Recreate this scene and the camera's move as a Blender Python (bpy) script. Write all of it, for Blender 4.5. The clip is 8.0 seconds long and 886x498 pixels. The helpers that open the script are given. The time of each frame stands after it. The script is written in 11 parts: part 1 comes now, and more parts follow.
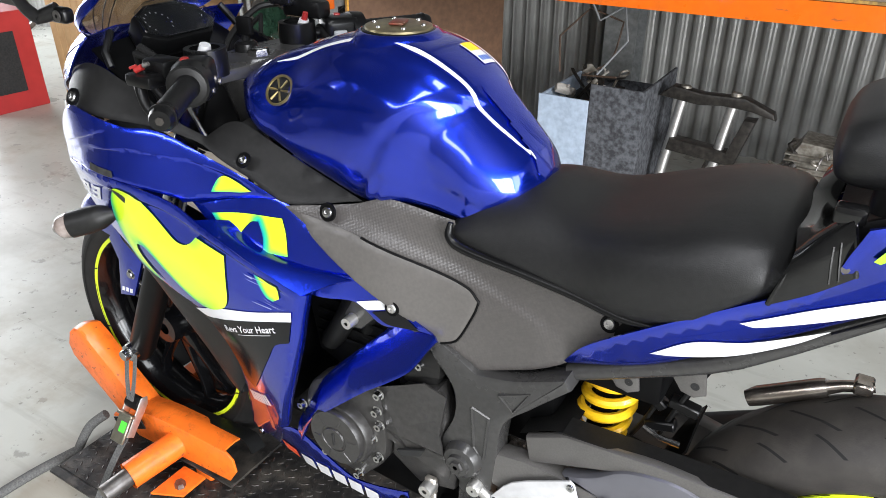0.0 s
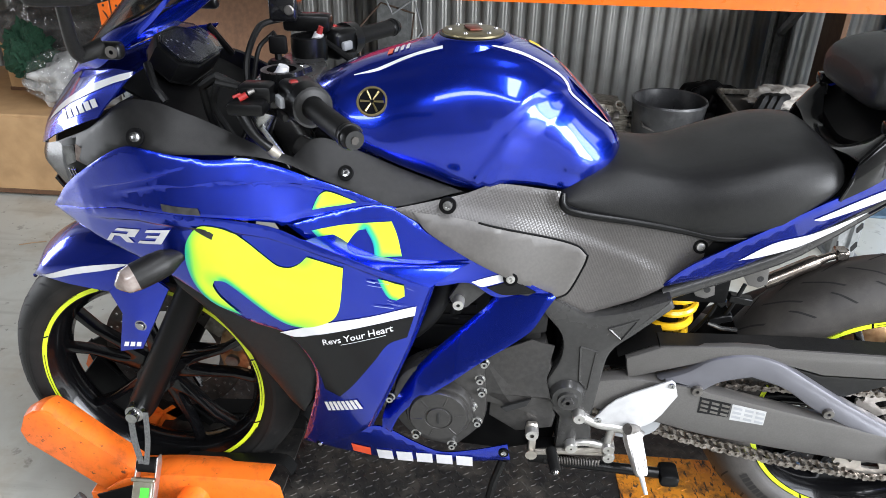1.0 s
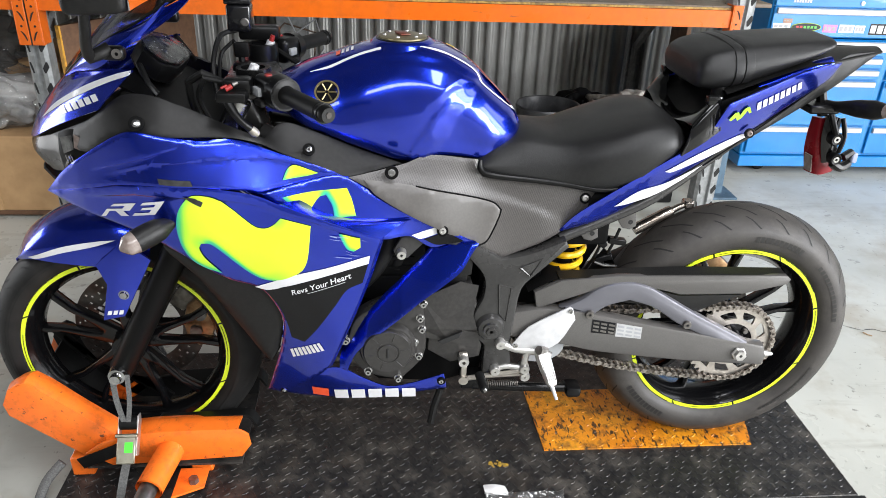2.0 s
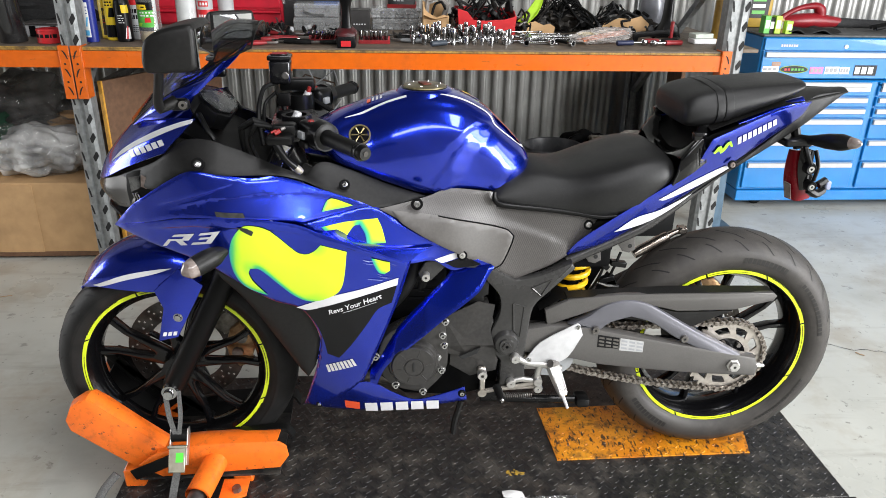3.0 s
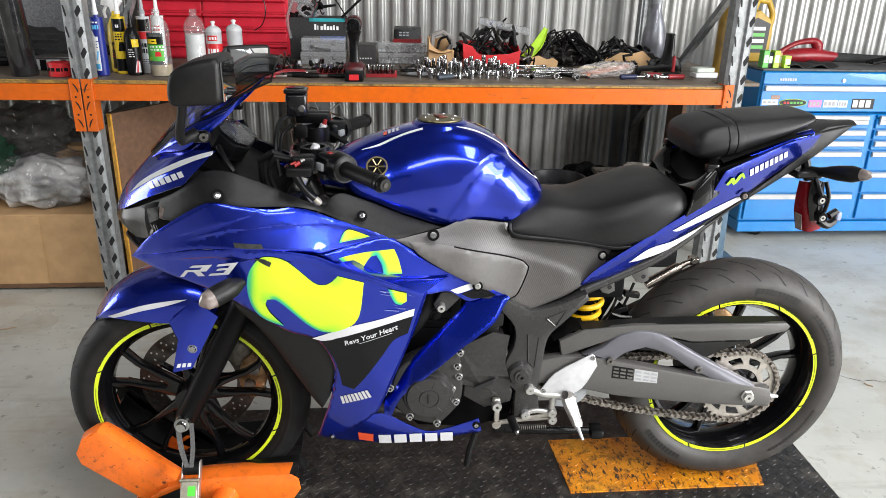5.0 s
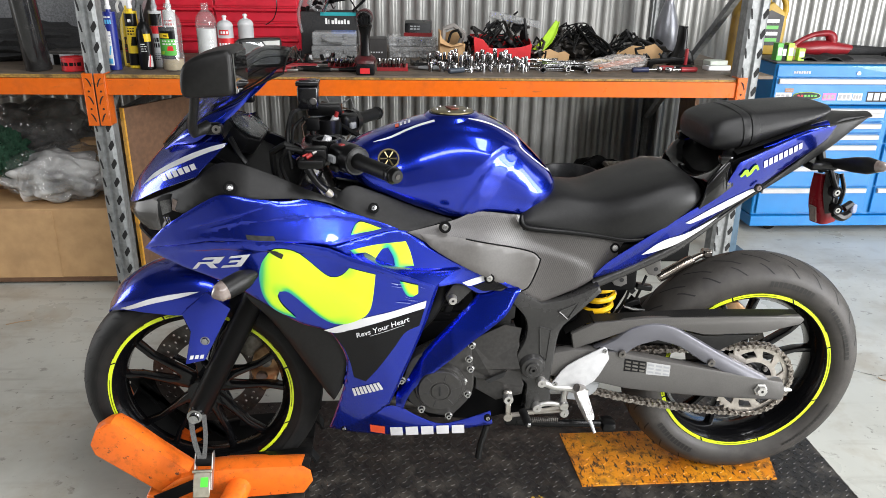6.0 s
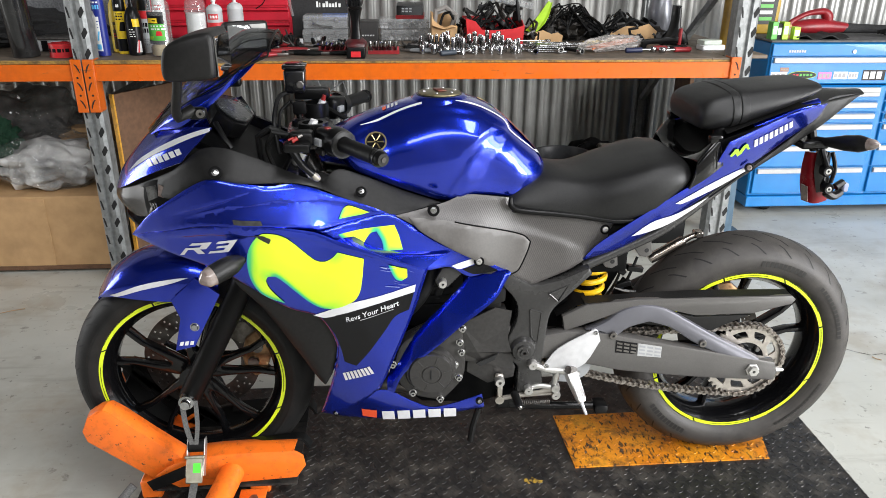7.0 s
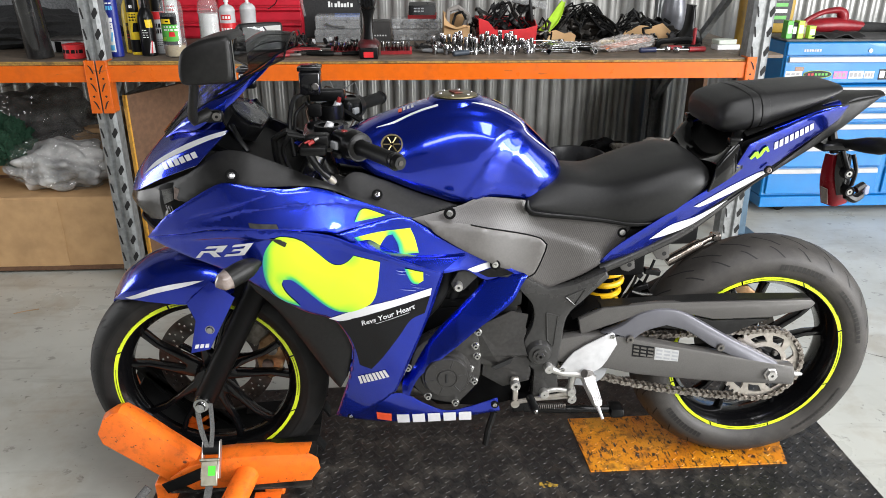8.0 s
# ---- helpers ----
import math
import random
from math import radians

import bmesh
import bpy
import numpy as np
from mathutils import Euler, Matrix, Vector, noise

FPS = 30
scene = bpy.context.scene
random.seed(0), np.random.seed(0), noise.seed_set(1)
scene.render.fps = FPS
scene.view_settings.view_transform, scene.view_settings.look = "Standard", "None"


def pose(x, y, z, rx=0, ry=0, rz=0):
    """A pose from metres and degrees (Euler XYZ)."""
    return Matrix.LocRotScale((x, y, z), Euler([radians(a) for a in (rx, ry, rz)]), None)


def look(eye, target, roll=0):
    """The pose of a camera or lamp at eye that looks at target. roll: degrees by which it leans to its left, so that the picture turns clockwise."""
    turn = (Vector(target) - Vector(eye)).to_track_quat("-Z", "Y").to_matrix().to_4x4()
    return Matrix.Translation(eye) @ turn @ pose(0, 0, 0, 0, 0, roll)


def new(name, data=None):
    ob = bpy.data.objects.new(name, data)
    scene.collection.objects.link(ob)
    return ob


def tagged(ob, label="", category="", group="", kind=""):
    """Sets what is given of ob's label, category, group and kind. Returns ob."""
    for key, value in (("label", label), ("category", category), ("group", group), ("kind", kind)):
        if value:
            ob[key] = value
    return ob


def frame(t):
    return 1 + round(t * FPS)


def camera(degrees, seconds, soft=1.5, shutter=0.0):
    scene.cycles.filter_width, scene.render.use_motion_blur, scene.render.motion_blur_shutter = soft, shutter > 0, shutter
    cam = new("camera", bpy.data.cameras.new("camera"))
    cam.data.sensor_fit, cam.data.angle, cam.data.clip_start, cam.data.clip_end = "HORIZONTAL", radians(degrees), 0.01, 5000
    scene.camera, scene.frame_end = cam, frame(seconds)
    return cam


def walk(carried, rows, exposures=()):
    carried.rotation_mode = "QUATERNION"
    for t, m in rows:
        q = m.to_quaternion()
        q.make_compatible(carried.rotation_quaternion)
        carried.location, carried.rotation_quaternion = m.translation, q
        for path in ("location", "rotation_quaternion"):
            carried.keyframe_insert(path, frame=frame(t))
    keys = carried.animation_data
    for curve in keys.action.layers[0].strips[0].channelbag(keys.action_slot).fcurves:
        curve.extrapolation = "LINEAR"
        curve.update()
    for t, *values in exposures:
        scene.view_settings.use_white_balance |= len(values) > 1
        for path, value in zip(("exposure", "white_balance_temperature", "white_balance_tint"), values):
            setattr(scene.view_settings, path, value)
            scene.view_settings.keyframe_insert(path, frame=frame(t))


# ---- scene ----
from mathutils.geometry import delaunay_2d_cdt

# ---- camera and its walk ----
cam = camera(62.4, 8.0, 0.9)
LEVEL = pose(0, 0, 0, 0, -0.6, 0)  # the lift and the motorcycle stand 0.6 degrees off level
PATH = [
    (0, (1.215, -0.842, 1.188), (0.276, 0.65, 0.243), -0.6),
    (0.2, (1.099, -0.877, 1.184), (0.303, 0.696, 0.239), -0.5),
    (0.5, (0.946, -0.964, 1.196), (0.397, 0.704, 0.239), -0.8),
    (0.8, (0.798, -1.070, 1.226), (0.467, 0.641, 0.246), -0.3),
    (1, (0.675, -1.15, 1.232), (0.52, 0.596, 0.269), 0.4),
    (1.2, (0.616, -1.200, 1.248), (0.573, 0.547, 0.27), 1.1),
    (1.5, (0.577, -1.29, 1.244), (0.683, 0.472, 0.303), 1.9),
    (1.7, (0.584, -1.358, 1.249), (0.732, 0.41, 0.324), 1.9),
    (2.8, (0.563, -1.649, 1.289), (0.7, 0.172, 0.473), 0.8),
    (3, (0.541, -1.647, 1.297), (0.675, 0.184, 0.504), 0.5),
    (3.5, (0.503, -1.643, 1.3), (0.643, 0.208, 0.556), 0.3),
    (4, (0.489, -1.645, 1.3), (0.645, 0.214, 0.579), 0.5),
    (5.5, (0.497, -1.652, 1.294), (0.635, 0.212, 0.581), 0.6),
    (6, (0.492, -1.652, 1.29), (0.612, 0.208, 0.566), 0.3),
    (6.5, (0.501, -1.651, 1.292), (0.617, 0.202, 0.548), -0.1),
    (7, (0.515, -1.647, 1.284), (0.636, 0.198, 0.521), -0.3),
    (7.5, (0.508, -1.639, 1.289), (0.621, 0.203, 0.519), -0.5),
    (8, (0.499, -1.633, 1.29), (0.597, 0.212, 0.523), -0.5),
]
walk(cam, [(t, LEVEL @ look(eye, target, roll)) for t, eye, target, roll in PATH], [(0, 0.24, 6200, 10), (1.0, 0.30, 6050, 10), (1.6, 0.24, 6150, 10), (3.0, 0.06, 6350, 10), (8, 0.04, 6350, 10)])

# ---- light: daylight through the east roller door, an assumed skylight and two added fills ----
world = bpy.data.worlds.new("world")
scene.world = world
world.use_nodes = True
sky = world.node_tree.nodes.new("ShaderNodeTexSky")
sky.sky_type, sky.sun_disc, sky.sun_elevation, sky.sun_rotation = "NISHITA", False, radians(50), radians(160)
world.node_tree.links.new(sky.outputs[0], world.node_tree.nodes["Background"].inputs[0])
world.node_tree.nodes["Background"].inputs[1].default_value = 0.12


def area(name, m, sx, sy, watts, colour=(1, 1, 1)):
    lamp = bpy.data.lights.new(name, "AREA")
    lamp.shape, lamp.size, lamp.size_y, lamp.energy, lamp.color = "RECTANGLE", sx, sy, watts, colour
    ob = new(name, lamp)
    ob.matrix_world = m
    return tagged(ob, kind="structure")


DAY = (1.0, 0.985, 0.965)
for k in range(4):
    area("daylight_east_door", look((5.9, -4.3 + 1.4 * k, 1.85), (0, -2.9 + 1.0 * k, 1.0)), 1.15, 3.3, (320, 290, 120, 40)[k], DAY)
# frontal fill strip, added high up behind the camera
area("added_south_fill", look((1.0, -4.9, 3.80), (1.0, 0, 0.6)), 6.0, 0.6, 120, DAY)
# skylight assumed out of view, to brighten the upward faces
area("daylight_skylight", look((1.75, -1.9, 4.24), (1.75, -1.899, 0)), 0.9, 3.3, 125, DAY)
# unseen fill lamp, added to lift the floor and bags on the left
area("added_west_fill", look((-4.9, 1.15, 1.15), (-0.6, 0.9, 0.2)), 2.4, 2.2, 115, DAY)

# ---- materials ----


def links(nt, a, b):
    nt.links.new(a, b)


def mat(name, col, col2=None, rough=0.5, metal=0.0, scale=60.0, amount=0.6, bump=0.0, bscale=300.0, coat=0.0, stain=0.0, stain_col=(0.02, 0.018, 0.015),
        sscale=6.0, rvar=0.12, spec=0.5, trans=0.0, ior=1.45, alpha=1.0, rand=0.0, emit=0.0):
    """Principled surface: fine grain between two colours, broad stains, uneven gloss, fine relief."""
    m = bpy.data.materials.new(name)
    m.use_nodes = True
    nt = m.node_tree
    b = nt.nodes["Principled BSDF"]
    co = nt.nodes.new("ShaderNodeTexCoord")
    n1 = nt.nodes.new("ShaderNodeTexNoise")
    n1.inputs["Scale"].default_value, n1.inputs["Detail"].default_value = scale, 4
    links(nt, co.outputs["Object"], n1.inputs["Vector"])
    mix = nt.nodes.new("ShaderNodeMix")
    mix.data_type = "RGBA"
    c2 = col2 or tuple(c * (1 - 0.25 * amount) for c in col)
    mix.inputs["A"].default_value, mix.inputs["B"].default_value = (*col, 1), (*c2, 1)
    ramp = nt.nodes.new("ShaderNodeMapRange")
    ramp.inputs[1].default_value, ramp.inputs[2].default_value = 0.35, 0.65
    links(nt, n1.outputs[0], ramp.inputs[0])
    links(nt, ramp.outputs[0], mix.inputs["Factor"])
    out = mix.outputs["Result"]
    n2 = nt.nodes.new("ShaderNodeTexNoise")
    n2.inputs["Scale"].default_value, n2.inputs["Detail"].default_value, n2.inputs["Roughness"].default_value = sscale, 6, 0.65
    links(nt, co.outputs["Object"], n2.inputs["Vector"])
    if stain > 0:
        r2 = nt.nodes.new("ShaderNodeMapRange")
        r2.inputs[1].default_value, r2.inputs[2].default_value, r2.inputs[4].default_value = 0.5, 0.72, stain
        links(nt, n2.outputs[0], r2.inputs[0])
        mx = nt.nodes.new("ShaderNodeMix")
        mx.data_type = "RGBA"
        mx.inputs["B"].default_value = (*stain_col, 1)
        links(nt, r2.outputs[0], mx.inputs["Factor"])
        links(nt, out, mx.inputs["A"])
        out = mx.outputs["Result"]
    if rand > 0:
        oi = nt.nodes.new("ShaderNodeObjectInfo")
        hv = nt.nodes.new("ShaderNodeHueSaturation")
        rr = nt.nodes.new("ShaderNodeMapRange")
        rr.inputs[3].default_value, rr.inputs[4].default_value = 1 - rand, 1 + rand
        links(nt, oi.outputs["Random"], rr.inputs[0])
        links(nt, rr.outputs[0], hv.inputs["Value"])
        links(nt, out, hv.inputs["Color"])
        out = hv.outputs[0]
    links(nt, out, b.inputs["Base Color"])
    rr = nt.nodes.new("ShaderNodeMapRange")
    rr.inputs[1].default_value, rr.inputs[2].default_value = 0.3, 0.7
    rr.inputs[3].default_value, rr.inputs[4].default_value = max(0.02, rough - rvar * rough), min(1, rough + rvar * rough)
    links(nt, n2.outputs[0], rr.inputs[0])
    links(nt, rr.outputs[0], b.inputs["Roughness"])
    b.inputs["Metallic"].default_value = metal
    b.inputs["Specular IOR Level"].default_value = spec
    b.inputs["Coat Weight"].default_value = coat
    b.inputs["Coat Roughness"].default_value = 0.015
    b.inputs["Transmission Weight"].default_value = trans
    b.inputs["IOR"].default_value = ior
    b.inputs["Alpha"].default_value = alpha
    if bump > 0:
        n3 = nt.nodes.new("ShaderNodeTexNoise")
        n3.inputs["Scale"].default_value, n3.inputs["Detail"].default_value = bscale, 3
        links(nt, co.outputs["Object"], n3.inputs["Vector"])
        bp = nt.nodes.new("ShaderNodeBump")
        bp.inputs["Strength"].default_value, bp.inputs["Distance"].default_value = bump, 0.002
        links(nt, n3.outputs[0], bp.inputs["Height"])
        links(nt, bp.outputs[0], b.inputs["Normal"])
    return m


def clear(name, tint=(1, 1, 1), rough=0.03, body=0.12, colour=(0.7, 0.72, 0.74), wrinkle=0.0):
    """Thin clear sheet: see-through, glossy, slightly milky."""
    m = bpy.data.materials.new(name)
    m.use_nodes = True
    nt = m.node_tree
    nt.nodes.remove(nt.nodes["Principled BSDF"])
    tr, gl, df = (nt.nodes.new("ShaderNodeBsdf" + k) for k in ("Transparent", "Glossy", "Diffuse"))
    tr.inputs[0].default_value = (*tint, 1)
    gl.inputs["Roughness"].default_value = rough
    df.inputs[0].default_value = (*colour, 1)
    lw, pw, fr = nt.nodes.new("ShaderNodeLayerWeight"), nt.nodes.new("ShaderNodeMath"), nt.nodes.new("ShaderNodeMapRange")
    lw.inputs[0].default_value = 0.5
    pw.operation, pw.inputs[1].default_value = "POWER", 3.0
    fr.inputs[3].default_value, fr.inputs[4].default_value = 0.045, 0.55
    links(nt, lw.outputs["Facing"], pw.inputs[0])
    links(nt, pw.outputs[0], fr.inputs[0])
    a, c = nt.nodes.new("ShaderNodeMixShader"), nt.nodes.new("ShaderNodeMixShader")
    a.inputs[0].default_value = body
    links(nt, tr.outputs[0], a.inputs[1])
    links(nt, df.outputs[0], a.inputs[2])
    links(nt, fr.outputs[0], c.inputs[0])
    links(nt, a.outputs[0], c.inputs[1])
    links(nt, gl.outputs[0], c.inputs[2])
    links(nt, c.outputs[0], nt.nodes["Material Output"].inputs[0])
    if wrinkle:
        co, n3, bp = nt.nodes.new("ShaderNodeTexCoord"), nt.nodes.new("ShaderNodeTexNoise"), nt.nodes.new("ShaderNodeBump")
        n3.inputs["Scale"].default_value = 22
        bp.inputs["Strength"].default_value, bp.inputs["Distance"].default_value = wrinkle, 0.02
        links(nt, co.outputs["Object"], n3.inputs["Vector"])
        links(nt, n3.outputs[0], bp.inputs["Height"])
        for node in (gl, lw, df):
            links(nt, bp.outputs[0], node.inputs["Normal"])
    return m


def speckle(m, layers):
    """Lays spots over a surface's colour: each is (scale, stretch, threshold from, to, strength, colour)."""
    nt = m.node_tree
    b = nt.nodes["Principled BSDF"]
    co = nt.nodes.new("ShaderNodeTexCoord")
    out = b.inputs["Base Color"].links[0].from_socket
    for scale, stretch, lo, hi, amount, col in layers:
        mp, n, r, mx = (nt.nodes.new(k) for k in ("ShaderNodeMapping", "ShaderNodeTexNoise", "ShaderNodeMapRange", "ShaderNodeMix"))
        mp.inputs["Scale"].default_value, mp.inputs["Location"].default_value = stretch, (scale, 2.3 * scale, 0)
        n.inputs["Scale"].default_value, n.inputs["Detail"].default_value, n.inputs["Roughness"].default_value = scale, 5, 0.6
        r.inputs[1].default_value, r.inputs[2].default_value, r.inputs[4].default_value = lo, hi, amount
        mx.data_type = "RGBA"
        mx.inputs["B"].default_value = (*col, 1)
        links(nt, co.outputs["Object"], mp.inputs[0])
        links(nt, mp.outputs[0], n.inputs["Vector"])
        links(nt, n.outputs[0], r.inputs[0])
        links(nt, r.outputs[0], mx.inputs["Factor"])
        links(nt, out, mx.inputs["A"])
        out = mx.outputs["Result"]
    links(nt, out, b.inputs["Base Color"])
    return m


M = {}
M["blue"] = mat("blue_metallic_paint", (0.012, 0.038, 0.54), (0.009, 0.029, 0.44), 0.22, 0.9, 900, 1, coat=1.0, rvar=0.08)
M["yellow_decal"] = mat("fluorescent_yellow_decal", (0.62, 0.86, 0.01), (0.58, 0.80, 0.01), 0.35, 0, 8, 1, coat=0.7)
def fading_decal():
    """Yellow print that runs through lime into teal along its left-hand edges (the mesh attribute fade)."""
    m = mat("fading_yellow_decal", (0.62, 0.86, 0.01), (0.58, 0.80, 0.01), 0.35, 0, 8, 1, coat=0.9)
    nt = m.node_tree
    b = nt.nodes["Principled BSDF"]
    at, rp = nt.nodes.new("ShaderNodeAttribute"), nt.nodes.new("ShaderNodeValToRGB")
    at.attribute_name = "fade"
    e = rp.color_ramp.elements
    e[0].position, e[0].color = 0.0, (0.62, 0.84, 0.01, 1)
    e[1].position, e[1].color = 1.0, (0.0, 0.13, 0.22, 1)
    for p, c in ((0.35, (0.38, 0.76, 0.02, 1)), (0.62, (0.06, 0.52, 0.12, 1)), (0.85, (0.01, 0.33, 0.27, 1))):
        k = e.new(p)
        k.color = c
    links(nt, at.outputs["Fac"], rp.inputs[0])
    links(nt, rp.outputs[0], b.inputs["Base Color"])
    return m


M["fading_decal"] = fading_decal()
M["white_decal"] = mat("white_decal", (0.66, 0.66, 0.68), None, 0.35, 0, 40, 0.3, coat=0.6)
M["black_decal"] = mat("black_decal", (0.004, 0.004, 0.005), None, 0.16, 0, 40, 0.3, spec=0.35)
M["red_decal"] = mat("red_decal", (0.75, 0.09, 0.03), None, 0.35, 0, 40, 0.3, coat=0.6)
M["green_decal"] = mat("lime_decal", (0.33, 0.72, 0.02), None, 0.35, 0, 40, 0.3, coat=0.6)
M["scuff"] = mat("scuffed_bare_plastic", (0.012, 0.012, 0.012), (0.03, 0.03, 0.03), 0.7, 0, 90, 1)
M["plastic"] = mat("matte_black_plastic", (0.011, 0.0108, 0.0105), (0.008, 0.0078, 0.0077), 0.40, 0, 120, 1, bump=0.12, bscale=900, spec=0.25)
# black inner plastic; on the engine block it stands in for recess shade
M["plastic_dark"] = mat("dark_plastic_and_recess_shade", (0.0025, 0.0025, 0.0027), None, 0.5, 0, 60, 1, bump=0.1, spec=0.12)
M["grey_plastic"] = mat("charcoal_side_cover_plastic", (0.080, 0.074, 0.069), (0.070, 0.065, 0.061), 0.38, 0, 200, 1, bump=0.05, bscale=1200, spec=0.7)
M["seat"] = mat("black_seat_vinyl", (0.012, 0.012, 0.0122), (0.009, 0.009, 0.0092), 0.46, 0, 160, 1, bump=0.2, bscale=700, spec=0.4)
M["rubber"] = mat("tyre_rubber", (0.034, 0.031, 0.029), (0.046, 0.042, 0.038), 0.52, 0, 22, 1, bump=0.2, bscale=500, stain=0.5, stain_col=(0.095, 0.086, 0.076), sscale=9, spec=0.4)
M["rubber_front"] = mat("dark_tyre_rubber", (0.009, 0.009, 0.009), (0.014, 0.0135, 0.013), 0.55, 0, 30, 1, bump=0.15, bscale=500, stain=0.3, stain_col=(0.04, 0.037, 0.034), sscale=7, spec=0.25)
M["rubber_text"] = mat("tyre_lettering_rubber", (0.016, 0.015, 0.014), None, 0.45, 0, 60, 1)
M["rubber_black"] = mat("black_rubber", (0.006, 0.006, 0.006), None, 0.5, 0, 80, 1, bump=0.1, spec=0.22)
M["rim"] = mat("black_wheel_paint", (0.0035, 0.0035, 0.004), None, 0.2, 0.0, 80, 0.5, coat=0.3, spec=0.25)
M["tape"] = mat("yellow_rim_tape", (0.68, 0.80, 0.02), (0.6, 0.72, 0.02), 0.4, 0, 30, 0.6)
M["frame"] = mat("satin_black_frame_paint", (0.050, 0.049, 0.048), (0.042, 0.041, 0.040), 0.27, 0.3, 140, 1, bump=0.08)
M["fork"] = mat("satin_black_fork_paint", (0.0035, 0.0035, 0.0037), (0.0025, 0.0025, 0.0027), 0.42, 0.0, 140, 1, bump=0.05, spec=0.16)
M["swing"] = mat("grey_swingarm_paint", (0.105, 0.10, 0.096), (0.092, 0.088, 0.084), 0.32, 0.25, 400, 1, bump=0.03, stain=0.2, sscale=9)
M["engine"] = mat("black_engine_paint", (0.044, 0.042, 0.041), (0.032, 0.031, 0.030), 0.30, 0.3, 120, 1, bump=0.15, bscale=500, stain=0.3, stain_col=(0.05, 0.045, 0.04), sscale=12)
M["steel"] = mat("bright_steel", (0.50, 0.50, 0.50), (0.36, 0.36, 0.36), 0.2, 1, 90, 1)
M["alu"] = mat("cast_aluminium", (0.60, 0.59, 0.57), (0.5, 0.49, 0.47), 0.4, 0.9, 90, 1, bump=0.1)
M["white_metal"] = mat("silver_heel_plate", (0.60, 0.60, 0.61), (0.52, 0.52, 0.53), 0.40, 0.35, 60, 0.6)
M["dull_steel"] = mat("dull_steel", (0.22, 0.21, 0.20), (0.14, 0.13, 0.12), 0.45, 0.9, 60, 1, stain=0.5, stain_col=(0.08, 0.05, 0.03), sscale=25)
M["chain"] = mat("oily_chain_steel", (0.42, 0.385, 0.35), (0.16, 0.14, 0.12), 0.36, 0.9, 120, 1)
M["bronze"] = mat("bronze_caliper_paint", (0.40, 0.25, 0.13), (0.24, 0.13, 0.06), 0.32, 0.7, 60, 1)
M["spring"] = mat("yellow_spring_paint", (0.80, 0.47, 0.01), None, 0.3, 0, 60, 0.5, coat=0.4)
M["gold"] = mat("gold_emblem", (0.36, 0.29, 0.14), None, 0.3, 0.9, 60, 0.5)
M["red_part"] = mat("red_switch_plastic", (0.24, 0.014, 0.012), None, 0.4, 0, 60, 0.5)
M["lens_red"] = mat("red_tail_lens", (0.20, 0.006, 0.012), None, 0.28, 0, 60, 0.5, spec=0.35)
M["lens_clear"] = mat("milky_signal_lens", (0.15, 0.115, 0.10), (0.26, 0.22, 0.20), 0.12, 0, 60, 1, coat=0.8)
M["headlight"] = mat("smoked_headlight_lens", (0.050, 0.043, 0.034), (0.030, 0.026, 0.021), 0.22, 0, 12, 1, spec=0.22)
M["reflector"] = mat("bright_reflector", (0.34, 0.34, 0.35), (0.06, 0.06, 0.065), 0.15, 0.9, 40, 1)
M["screen"] = clear("smoked_clear_screen", (0.60, 0.61, 0.62), 0.02, 0.01, (0.2, 0.2, 0.2))
M["film"] = clear("wrinkled_clear_film", (0.80, 0.81, 0.82), 0.04, 0.004, (0.3, 0.31, 0.32), 0.25)
M["mirror"] = mat("mirror_glass", (0.85, 0.86, 0.87), None, 0.02, 1, 60, 0.1, rvar=0)
M["orange"] = mat("orange_rack_paint", (0.64, 0.118, 0.005), (0.58, 0.105, 0.004), 0.30, 0, 40, 1, stain=0.35, stain_col=(0.20, 0.06, 0.02), sscale=14, coat=0.3)
M["orange_chock"] = mat("chipped_orange_paint", (0.86, 0.17, 0.015), (0.80, 0.15, 0.012), 0.4, 0, 30, 1, stain=0.4, stain_col=(0.12, 0.045, 0.02), sscale=48, bump=0.08, bscale=160, coat=0.2)
M["galv"] = mat("galvanised_steel", (0.32, 0.33, 0.33), (0.22, 0.23, 0.23), 0.55, 0.55, 45, 1, stain=0.3, stain_col=(0.16, 0.16, 0.15), sscale=10)
M["hole"] = mat("dark_opening", (0.012, 0.012, 0.012), None, 0.8, 0, 40, 0.5)
M["wall"] = mat("corrugated_wall_steel", (0.35, 0.35, 0.335), (0.30, 0.30, 0.285), 0.38, 0.35, 12, 1, stain=0.3, stain_col=(0.34, 0.33, 0.30), sscale=3)
M["concrete"] = mat("painted_concrete_floor", (0.50, 0.505, 0.46), (0.425, 0.43, 0.39), 0.36, 0, 1.7, 1, bump=0.10, bscale=45, stain=0.55, stain_col=(0.25, 0.225, 0.185), sscale=1.3, rvar=0.45)
# dirt spots, scuffs and pale bare patches in the floor paint
speckle(M["concrete"], ((16, (1, 1, 1), 0.63, 0.68, 0.5, (0.12, 0.11, 0.095)), (48, (1, 1, 1), 0.655, 0.70, 0.6, (0.08, 0.075, 0.065)), (7, (0.25, 2.2, 1), 0.57, 0.72, 0.4, (0.22, 0.20, 0.17)), (4.5, (1, 1, 1), 0.52, 0.68, 0.5, (0.30, 0.255, 0.19)),
                        (30, (1, 1, 1), 0.66, 0.74, 0.4, (0.50, 0.50, 0.46))))
M["plain_wall"] = mat("grey_wall_lining", (0.24, 0.235, 0.22), (0.20, 0.195, 0.185), 0.6, 0, 8, 1, stain=0.2, stain_col=(0.15, 0.14, 0.13), sscale=1.5)
